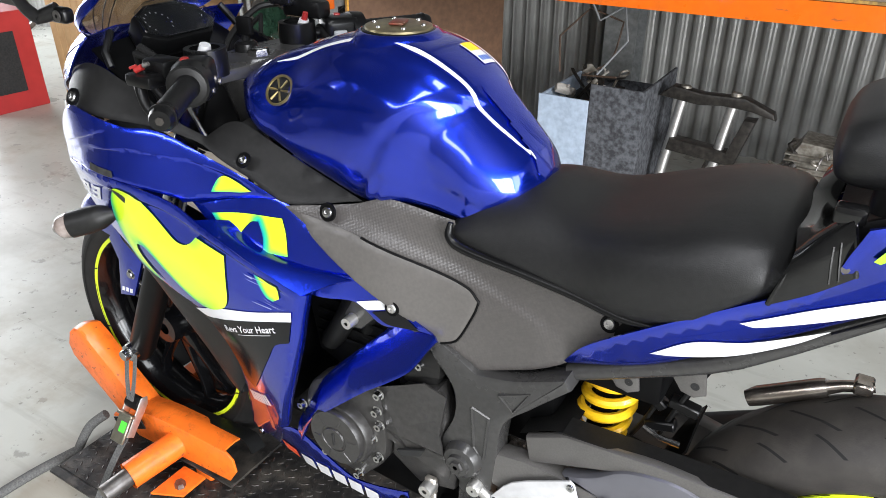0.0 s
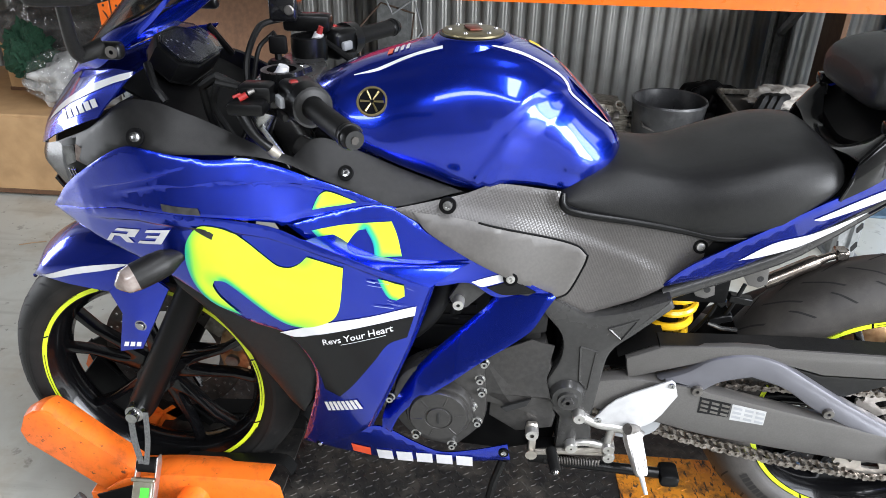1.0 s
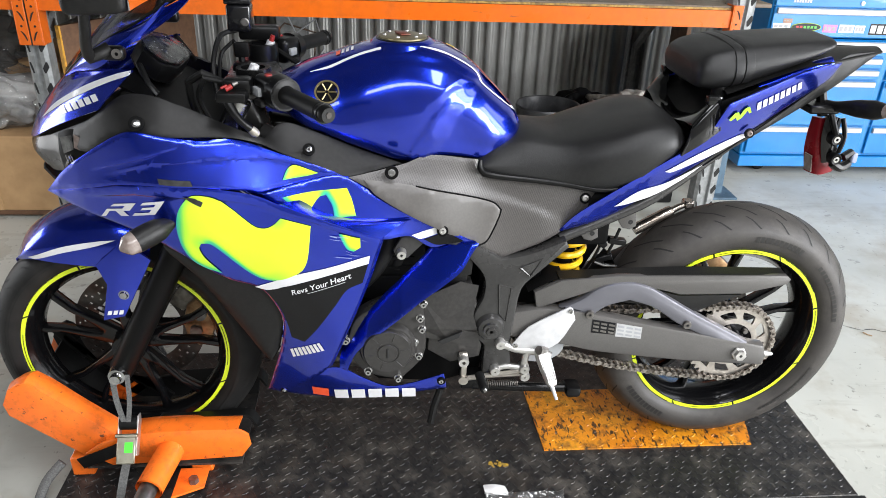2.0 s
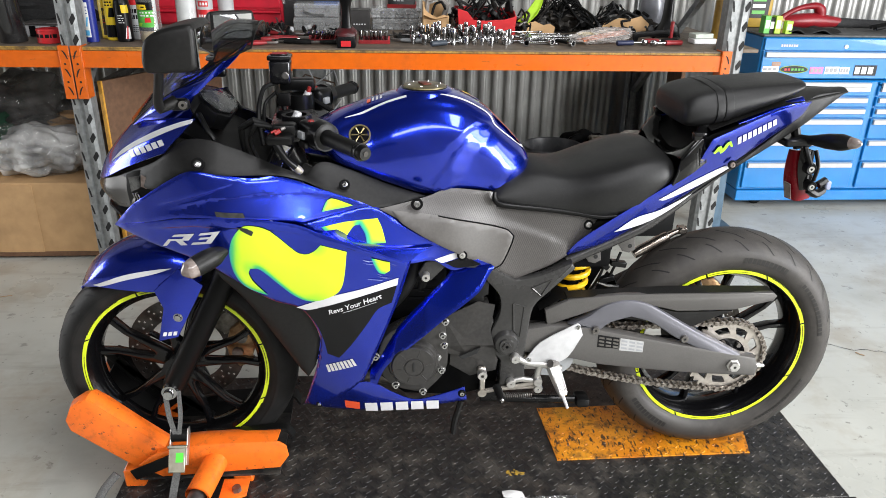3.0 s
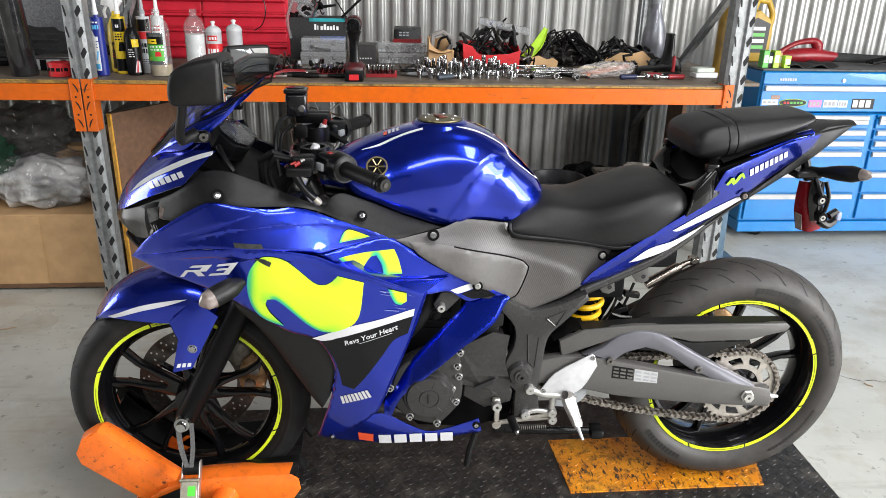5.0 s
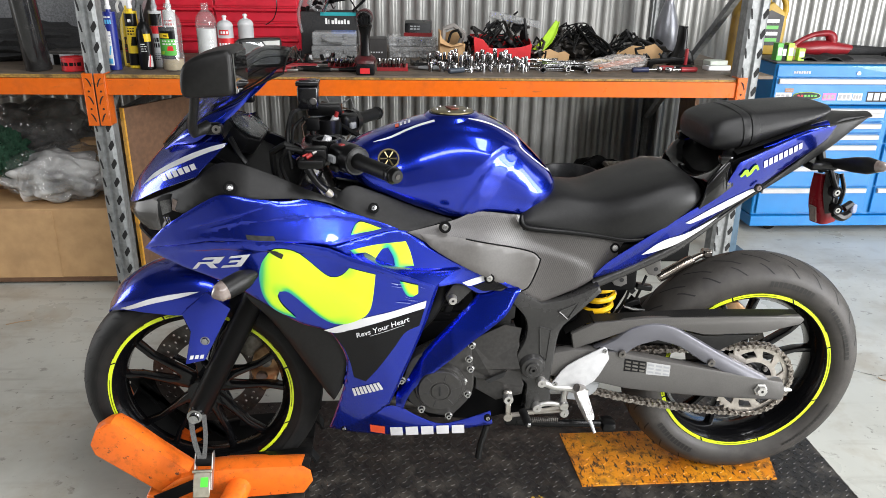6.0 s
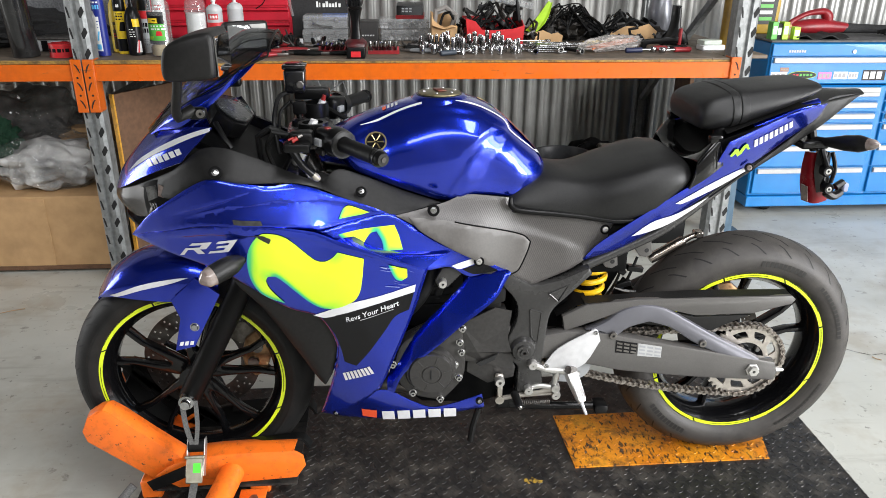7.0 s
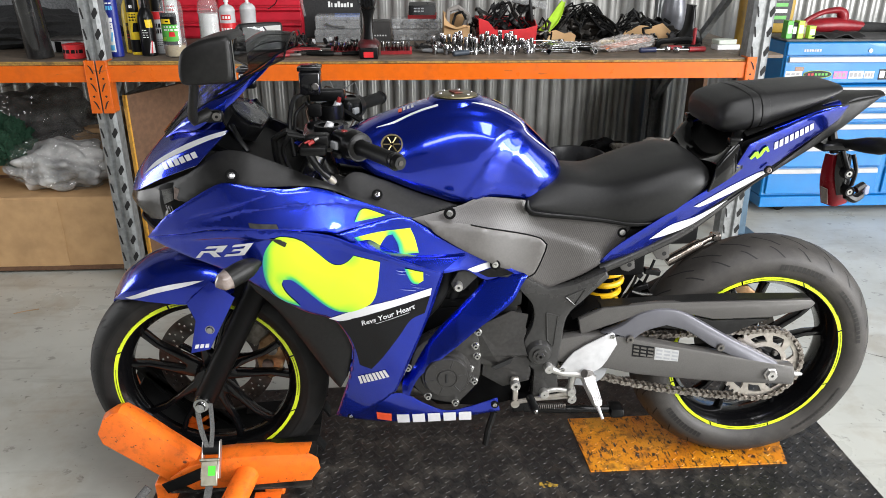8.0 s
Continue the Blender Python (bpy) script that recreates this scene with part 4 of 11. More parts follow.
def ridged(f, line, h, w):
    """Swells a depth towards a line in x and z, falling away on both sides of it."""
    xs, zs = [p[0] for p in line], [p[1] for p in line]

    def g(x, z):
        d = abs(z - float(np.interp(x, xs, zs)))
        return f(x, z) - float(np.interp(x, [p[0] for p in h], [p[1] for p in h])) * math.exp(-d / w)

    return g


# fairing panels and their graphics
SEAM = [(-0.067, 0.706), (0.031, 0.734), (0.099, 0.752), (0.184, 0.760), (0.274, 0.755), (0.341, 0.739), (0.386, 0.718), (0.479, 0.680), (0.571, 0.639)]
SWELL = [(-0.07, 0.0), (0.02, 0.010), (0.20, 0.013), (0.29, 0.010), (0.37, 0.003), (0.57, 0.0)]
FIT["P0"] = plate_fit(PANEL["P0"][0] + PANEL["P0"][1], 5e-3)
FIT["P1"] = plate_fit(PANEL["P1"][0] + PANEL["P1"][1], 5e-3)
for key in ("P0", "P1"):
    FIT[key] = ridged(FIT[key], SEAM, SWELL, 0.045)
FOLD_FACET = [(0.045, 0.772), (0.10, 0.790), (0.170, 0.812), (0.232, 0.834)]
FOLD_CREST = [(0.075, 0.768), (0.17, 0.797), (0.27, 0.806), (0.36, 0.795), (0.46, 0.764)]
FOLD_FLANK = [(0.02, 0.716), (0.13, 0.738), (0.26, 0.738), (0.33, 0.722), (0.44, 0.684), (0.56, 0.628)]
FIT["P0"] = creased(FIT["P0"], [(FOLD_FACET, 0.0045, 0.0024), (FOLD_CREST, 0.0030, 0.0024)])
FIT["P1"] = creased(FIT["P1"], [(FOLD_FLANK, 0.0028, 0.0024)])
FIT["grey"] = creased(FIT["grey"], [([(0.55, 0.748), (0.695, 0.722), (0.792, 0.695), (0.888, 0.661), (0.95, 0.635)], -0.005, 0.010)])


def leaned(f, line, k):
    """Leans a depth so that it faces upward: further in above the line, further out below it."""
    xs, zs = [p[0] for p in line], [p[1] for p in line]
    return lambda x, z: f(x, z) + k * (z - float(np.interp(x, xs, zs)))


FIT["P3"] = leaned(FIT["P3"], [(0.485, 0.315), (0.54, 0.405), (0.61, 0.480), (0.69, 0.545), (0.765, 0.605)], 0.52)
FIT["P2"] = leaned(FIT["P2"], [(0.347, 0.715), (0.45, 0.708), (0.55, 0.672), (0.65, 0.628), (0.757, 0.607)], 0.08)
# tail cowl: tapers towards the rear and tucks in below
TAPER = np.polyfit([0.937, 1.04, 1.13, 1.22, 1.32, 1.40, 1.476], [-0.119, -0.127, -0.133, -0.131, -0.116, -0.101, -0.084], 3)
SPINE = np.polyfit([0.937, 1.04, 1.13, 1.22, 1.32, 1.40, 1.476], [0.63, 0.675, 0.735, 0.82, 0.88, 0.915, 0.942], 2)


def tail_depth(x, z):
    return float(np.polyval(TAPER, x)) - 0.42 * (z - float(np.polyval(SPINE, x)))


FIT["tail"] = tail_depth
upper = panel("P0", "upper_fairing", M["blue"], step=0.006, folds=(FOLD_FACET, FOLD_CREST))
side = panel("P1", "side_fairing", M["blue"], step=0.007, folds=(FOLD_FLANK,))
rear = panel("P2", "scoop_panel", M["blue"], step=0.006)
arm = panel("P3", "lower_cowl", M["blue"], step=0.006)
belly = panel("belly", "belly_pan", M["blue"])
inner = panel("N1", "inner_cowl", M["plastic"], "matte black inner cowl")
cover = panel("grey", "side_cover", M["dots"], "charcoal side cover with a fine dot texture", step=0.007)
tail = panel("tail", "tail_cowl", M["blue"])
under = panel("tailblk", "undertail_trim", M["plastic"], "matte black undertail trim")


def fading(key, parents, reach):
    """A logo patch whose colour runs out towards the edges that face forward and down."""
    on, outline = MARK[key]
    P = [(p.x, p.z) for p in spline([(a, 0, b) for a, b in outline], 6, True, 45)]
    E = np.array([(*P[i], *P[(i + 1) % len(P)]) for i in range(len(P))])
    d = E[:, 2:] - E[:, :2]
    turn = np.sign((E[:, 0] * E[:, 3] - E[:, 2] * E[:, 1]).sum())
    n = np.c_[d[:, 1], -d[:, 0]] * turn / (np.hypot(d[:, 0], d[:, 1])[:, None] + 1e-12)
    face = np.clip(n @ np.array((-0.90, -0.43)), 0, 1) ** 0.7
    for s, par in zip((1, -1), parents):
        ob = part("logo_patch", skin(FIT[on], outline, s, 0.0022, 0, 0, 0.005), M["fading_decal"], par, "fluorescent yellow logo patch fading to teal at its edge")
        at = ob.data.attributes.new("fade", "FLOAT", "POINT")
        for k, v in enumerate(ob.data.vertices):
            x, z = v.co.x, v.co.z
            q = np.clip(((x - E[:, 0]) * d[:, 0] + (z - E[:, 1]) * d[:, 1]) / ((d**2).sum(1) + 1e-15), 0, 1)
            far = np.hypot(E[:, 0] + q * d[:, 0] - x, E[:, 1] + q * d[:, 1] - z)
            wave = 1 + 0.35 * math.sin(x * 70 + z * 45)
            at.data[k].value = float(np.clip((1 - far / (reach * wave)) * face, 0, 1).max())


for key, par, reach in (("logo_a", side, 0.019), ("logo_b", rear, 0.016), ("logo_c", upper, 0.012), ("logo_d", side, 0.009)):
    fading(key, par, reach)
mark("stripe", "white_stripe", M["white_decal"], side, "white stripe")
mark("dark", "black_patch", M["black_decal"], side, "gloss black graphic")
# bold slanted model mark, drawn in a leaning frame
for outline in ([(0, 0), (0.05, 0.6), (0.34, 0.6), (0.36, 0.8), (0.10, 0.8), (0.14, 1), (0.54, 1), (0.49, 0.42), (0.37, 0.42), (0.52, 0), (0.38, 0), (0.23, 0.42), (0.12, 0.42), (0.09, 0)],
                [(0.64, 0.8), (0.66, 1), (1.03, 1), (0.98, 0), (0.58, 0), (0.60, 0.2), (0.86, 0.2), (0.87, 0.42), (0.68, 0.42), (0.70, 0.6), (0.89, 0.6), (0.9, 0.8)]):
    MARK["glyph"] = ("P1", [(0.048 + 0.116 * u + 0.018 * v, 0.678 + 0.022 * u + 0.030 * v) for u, v in outline])
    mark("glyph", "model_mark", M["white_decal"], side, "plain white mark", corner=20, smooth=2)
mark("scuff", "scuff", M["scuff"], upper[:1], "scraped bare patch", (1,))
mark("chip", "scuff", M["scuff"], side[:1], "scraped bare patch", (1,), lift=0.0026)
mark("red", "sponsor_mark", M["red_decal"], belly, "plain red mark")
mark("arm_w", "white_stripe", M["white_decal"], rear, "white stripe")
mark("arm_b", "black_stripe", M["black_decal"], rear, "black stripe")
mark("ts1", "white_stripe", M["white_decal"], tail, "white stripe")
mark("ts2", "white_stripe", M["white_decal"], tail, "white stripe")
mark("mgreen", "sponsor_mark", M["green_decal"], tail, "plain lime mark", lift=0.0035)
blocks("belly_row", 5, "sponsor_block", M["white_decal"], belly, (1, -1), 0.8)
blocks("lube", 8, "sponsor_block", M["white_decal"], side, (1, -1), 0.75)
blocks("mtext", 8, "sponsor_block", M["white_decal"], tail, (1, -1), 0.7)
for k, s_ in enumerate((1, -1)):
    loop = [(p.x, p.z) for p in spline([(a, 0, b) for a, b in MARK["inset"][1][1:8]], 6, False, 45)]
    part("inset_groove", tube(B(), [(x, s_ * (FIT["grey"](x, z) - 0.0030), z) for x, z in loop], 0.0018, 6), M["plastic_dark"], cover[k], "dark shadow gap")
    part("inset_panel", skin(FIT["grey"], MARK["inset"][1], s_, 0.0045, 0.004, 0.002), M["grey_plastic"], cover[k], "smooth raised inset")


def curved_text(body_text, size, x, z, angle, f, s, lift, material, parent, name):
    """Slogan lettering laid on a panel."""
    cu = bpy.data.curves.new(name, "FONT")
    cu.body, cu.size, cu.shear = body_text, size, 0.25
    cu.resolution_u = 2
    cu.offset = 0.0002
    tmp = new("tmp_text", cu)
    dg = bpy.context.evaluated_depsgraph_get()
    me = bpy.data.meshes.new_from_object(tmp.evaluated_get(dg))
    bpy.data.objects.remove(tmp)
    c, sn = math.cos(radians(angle)), math.sin(radians(angle))
    for v in me.vertices:
        px, pz = x + v.co.x * c - v.co.y * sn, z + v.co.x * sn + v.co.y * c
        v.co = (px, s * (f(px, pz) - lift), pz)
    me.materials.append(material)
    ob = new(name, me)
    ob.parent = parent
    return tagged(ob, "white slogan lettering")


curved_text("Revs Your Heart", 0.0182, 0.394, 0.5155, 19.0, FIT["P1"], 1, 0.0026, M["white_decal"], side[0], "slogan")

MARK["line"] = ("P1", [(0.425, 0.5205), (0.500, 0.5465), (0.500, 0.5475), (0.425, 0.5215)])
mark("line", "slogan_line", M["white_decal"], side[:1], "thin white underline", (1,), lift=0.0026)

# pale scrapes across the graphics
rg = random.Random(21)
PALE = mat("pale_scraped_paint", (0.22, 0.26, 0.50), None, 0.4)
for k in range(8):
    x, z = rg.uniform(0.46, 0.545), rg.uniform(0.605, 0.665)
    L = rg.uniform(0.012, 0.035)
    MARK["scratch"] = ("P1", [(x, z), (x + L, z - 0.006 + rg.uniform(-0.002, 0.002)), (x + L, z - 0.0068), (x + L * 0.3, z - 0.0028)])
    mark("scratch", "scratch", PALE, side[:1], "pale scrape in the paint", (1,), lift=0.003, smooth=1)

# scoop blade between the side fairing's lip and the scoop panel
for s in (1, -1):
    bm = B()
    sheet(bm, [[(0.386, s * -0.213, 0.718), (0.479, s * -0.213, 0.68), (0.571, s * -0.200, 0.639)],
               [(0.400, s * -0.196, 0.716), (0.487, s * -0.190, 0.681), (0.605, s * -0.172, 0.654)],
               [(0.420, s * -0.178, 0.712), (0.491, s * -0.170, 0.674), (0.630, s * -0.155, 0.661)]], 4, 4, thick=0.003)
    part("scoop_blade", bm, M["blue"], bike)
    # return edge of the side fairing, turned in behind its rear edge
    bm = B()
    edge = [(0.571, -0.200, 0.639), (0.556, -0.200, 0.588), (0.543, -0.197, 0.545), (0.513, -0.190, 0.465), (0.483, -0.183, 0.388), (0.457, -0.170, 0.32)]
    sheet(bm, [[(x, s * y, z) for x, y, z in edge], [(x + 0.007, s * (y + 0.009), z - 0.001) for x, y, z in edge], [(x + 0.004, s * (y + 0.022), z) for x, y, z in edge]], 3, 4, thick=0.003)
    part("fairing_edge", bm, M["blue"], bike)
    # matte panel below the fairing's front edge, beside the tyre
    bm = B()
    out_ = [(0.160, -0.196, 0.630), (0.188, -0.196, 0.612), (0.233, -0.194, 0.578), (0.278, -0.190, 0.549), (0.331, -0.185, 0.526), (0.357, -0.172, 0.480), (0.366, -0.158, 0.427), (0.353, -0.140, 0.360)]
    low = [(0.172, -0.188, 0.604), (0.190, -0.184, 0.580), (0.214, -0.178, 0.545), (0.240, -0.170, 0.497), (0.265, -0.162, 0.447), (0.292, -0.153, 0.393), (0.314, -0.146, 0.347), (0.330, -0.138, 0.318)]
    sheet(bm, [[(x, s * y, z) for x, y, z in out_], [((a[0] + b[0]) / 2, s * ((a[1] + b[1]) / 2 - 0.004), (a[2] + b[2]) / 2) for a, b in zip(out_, low)], [(x, s * y, z) for x, y, z in low],
               [(x + 0.014, s * (y + 0.045), z + 0.006) for x, y, z in low]], 3, 3, thick=0.003)
    part("fairing_liner", bm, M["plastic"], bike, "matte black panel beside the front tyre")

# nose cowl: both cheeks and the middle in one shell
bm = B()
half = [
    [(-0.118, 0, 0.792), (-0.094, -0.06, 0.797), (-0.026, -0.115, 0.835), (0.034, -0.150, 0.863), (0.076, -0.166, 0.880)],
    [(-0.100, 0, 0.830), (-0.077, -0.058, 0.832), (-0.018, -0.112, 0.862), (0.040, -0.146, 0.887), (0.093, -0.168, 0.899)],
    [(-0.070, 0, 0.868), (-0.050, -0.055, 0.867), (-0.004, -0.104, 0.886), (0.050, -0.142, 0.908), (0.114, -0.170, 0.919)],
    [(-0.035, 0, 0.905), (-0.012, -0.060, 0.904), (0.025, -0.100, 0.918), (0.075, -0.138, 0.934), (0.130, -0.168, 0.936)],
    [(-0.010, 0, 0.925), (0.010, -0.065, 0.922), (0.045, -0.100, 0.934), (0.092, -0.135, 0.946), (0.147, -0.165, 0.951)],
]
sheet(bm, [[(x, -y, z) for x, y, z in r[:0:-1]] + r for r in half], 4, 5, thick=0.003)
nose = part("nose_cowl", bm, M["blue"], bike)
FIT["nose"] = on_mesh(nose, plate_fit([p for r in half for p in r[1:]]))
for key, nm, mt in (("nstripe", "white_stripe", M["white_decal"]),):
    mark(key, nm, mt, [nose, nose], "white stripe", lift=0.0016)
blocks("ytext", 6, "maker_block", M["white_decal"], [nose, nose], (1, -1), 0.78, raised=0.0016)

# upper cowl cheeks that frame the screen
for s in (1, -1):
    bm = B()
    lo = [(0.010, -0.066, 0.921), (0.040, -0.098, 0.934), (0.075, -0.128, 0.945), (0.110, -0.142, 0.968), (0.148, -0.138, 0.994), (0.178, -0.132, 1.020), (0.206, -0.126, 1.050)]
    hi = [(-0.012, -0.058, 0.915), (0.040, -0.102, 0.958), (0.075, -0.117, 0.981), (0.107, -0.122, 1.000), (0.140, -0.122, 1.014), (0.175, -0.121, 1.032), (0.211, -0.122, 1.060)]
    sheet(bm, [[(x, s * y, z) for x, y, z in lo], [((a[0] + b[0]) / 2 - 0.004, s * ((a[1] + b[1]) / 2 - 0.008), (a[2] + b[2]) / 2) for a, b in zip(lo, hi)], [(x, s * y, z) for x, y, z in hi]], 3, 4, thick=0.003)
    part("upper_cowl", bm, M["blue"], bike)

# screen
bm = B()
scr = [[(-0.030, 0, 0.918), (-0.012, -0.056, 0.916)], [(0.020, 0, 0.972), (0.040, -0.100, 0.958)], [(0.078, 0, 1.030), (0.107, -0.120, 1.000)],
       [(0.140, 0, 1.085), (0.160, -0.121, 1.028)], [(0.205, 0, 1.125), (0.211, -0.124, 1.060)], [(0.270, 0, 1.122), (0.262, -0.110, 1.082)]]
rows = []
for c, e in scr:
    mid = ((c[0] * 0.45 + e[0] * 0.55), e[1] * 0.62, c[2] * 0.62 + e[2] * 0.38)
    L = [e, mid, c]
    rows.append(L + [(x, -y, z) for x, y, z in L[1::-1]])
sheet(bm, rows, 5, 4, thick=0.002)
scrn = part("screen", bm, M["screen"], bike, "lightly smoked clear screen")
rim_ = [e for c, e in scr] + [rows[-1][1], rows[-1][2], rows[-1][3]] + [(x, -y, z) for (c, (x, y, z)) in scr[::-1]]
part("screen_edge", tube(B(), rim_, 0.0022, 6, smooth=4), M["black"], scrn, "dark polished edge")
# thin dark streak lines laid along the screen
for q in (0.30, 0.55, 0.78):
    part("screen_streak", tube(B(), [(e[0] * (1 - q * 0.6) + c[0] * q * 0.6, e[1] * (1 - q), e[2] * (1 - q) ** 1.3 + c[2] * (1 - (1 - q) ** 1.3) + 0.002) for c, e in scr], 0.0009, 5, smooth=4), M["black"], scrn)

# headlights
for s in (1, -1):
    bm = B()
    rows = [[(-0.116, -0.015, 0.786), (-0.088, -0.06, 0.796), (-0.044, -0.09, 0.812), (0.0, -0.12, 0.83)],
            [(-0.120, -0.015, 0.765), (-0.092, -0.066, 0.770), (-0.040, -0.105, 0.785), (0.005, -0.135, 0.80)],
            [(-0.095, -0.015, 0.735), (-0.070, -0.07, 0.738), (-0.030, -0.115, 0.748), (-0.008, -0.138, 0.765)]]
    sheet(bm, [[(x, s * y, z) for x, y, z in r] for r in rows], 4, 4, thick=0.004)
    part("headlight", bm, M["headlight"], bike, "smoked headlight lens")
    bm = B()
    sheet(bm, [[(-0.022, s * -0.116, 0.822), (0.014, s * -0.134, 0.836), (0.050, s * -0.146, 0.826)], [(-0.024, s * -0.122, 0.790), (0.008, s * -0.138, 0.802), (0.046, s * -0.148, 0.806)], [(-0.020, s * -0.126, 0.756), (0.000, s * -0.138, 0.768), (0.026, s * -0.146, 0.786)]], 4, 4, thick=0.004)
    bez = part("headlight_bezel", bm, M["black"], bike, "black headlight bezel")
    bm = B()
    sheet(bm, [[(-0.014, s * -0.131, 0.819), (0.012, s * -0.141, 0.826)], [(-0.012, s * -0.133, 0.788), (0.012, s * -0.144, 0.800)]], 4, 4, thick=0.002)
    part("headlight_reflector", bm, M["reflector"], bez, "bright inner reflector")
    bm = B()
    sheet(bm, [[(0.018, s * -0.146, 0.829), (0.040, s * -0.151, 0.818)], [(0.014, s * -0.147, 0.804), (0.026, s * -0.151, 0.800)]], 3, 3, thick=0.002)
    part("position_lamp", bm, M["lens_clear"], bez, "pale position lamp window")
    for k in range(3):
        part("bezel_fin", tube(B(), [(-0.008 + 0.006 * k, s * (-0.136 - 0.002 * k), 0.786), (-0.004 + 0.006 * k, s * (-0.137 - 0.002 * k), 0.772)], 0.0016, 6), M["steel"], bez)
bm = B()
sheet(bm, [[(-0.085, -0.06, 0.735), (-0.105, 0, 0.73), (-0.085, 0.06, 0.735)], [(-0.05, -0.07, 0.70), (-0.07, 0, 0.69), (-0.05, 0.07, 0.70)], [(0.05, -0.10, 0.66), (0.03, 0, 0.645), (0.05, 0.10, 0.66)]], 4, 4, thick=0.004)
part("chin", bm, M["plastic"], bike, "matte black chin under the headlights")

# front fender: arch over the tyre and fork cover plates
bm = B()
sp = [(-0.205, 0.528, -0.190, 0.045, 0.524), (-0.170, 0.580, -0.145, 0.074, 0.538), (-0.105, 0.622, -0.092, 0.090, 0.537), (-0.020, 0.643, -0.014, 0.100, 0.533), (0.060, 0.646, 0.045, 0.105, 0.540), (0.110, 0.622, 0.100, 0.100, 0.560)]
rows = []
for sx, sz, ex, ey, ez in sp:
    L = [(ex, -ey, ez), (ex * 0.7 + sx * 0.3, -ey * 1.0, ez * 0.55 + sz * 0.45), (ex * 0.3 + sx * 0.7, -ey * 0.72, sz - 0.014), (sx, 0, sz)]
    rows.append(L + [(x, -y, z) for x, y, z in L[2::-1]])
sheet(bm, rows, 5, 4, thick=0.003)
fender = part("front_fender", bm, M["blue"], bike)
FIT["fend"] = on_mesh(fender, plate_fit([(x, y, z) for r in rows for x, y, z in r[:3]]))
MARK["fstripe"] = ("fend", MARK["fstripe"][1])
mark("fstripe", "white_stripe", M["white_decal"], [fender, fender], "white stripe", lift=0.0016)
for s in (1, -1):
    bm = B()
    prism(bm, [(-0.005, 0.545), (0.055, 0.600), (0.106, 0.556), (0.034, 0.424), (-0.012, 0.414), (0.010, 0.500)], s * -0.112, s * -0.119, 0.002)
    cv = part("fork_cover", bm, M["blue"], bike)
    bm = B()
    lathe(bm, [(0.0, 0), (0.007, 0), (0.0085, 0.002), (0.0085, 0.004), (0.011, 0.0045), (0.011, 0.006)], 16, (0.040, s * -0.124, 0.476), "y")
    if s < 0:
        bmesh.ops.scale(bm, vec=(1, -1, 1), verts=bm.verts, space=Matrix.Translation((0, -0.124, 0)))
    part("bolt", bm, M["steel"], cv)
    if s > 0:
        for q in bars([(0.001, 0.438), (0.036, 0.440), (0.033, 0.430), (-0.003, 0.428)], 3, 0.7):
            part("badge_block", prism(B(), q, -0.1193, -0.1198), M["white_decal"], cv, "small plain white block", smooth=False)


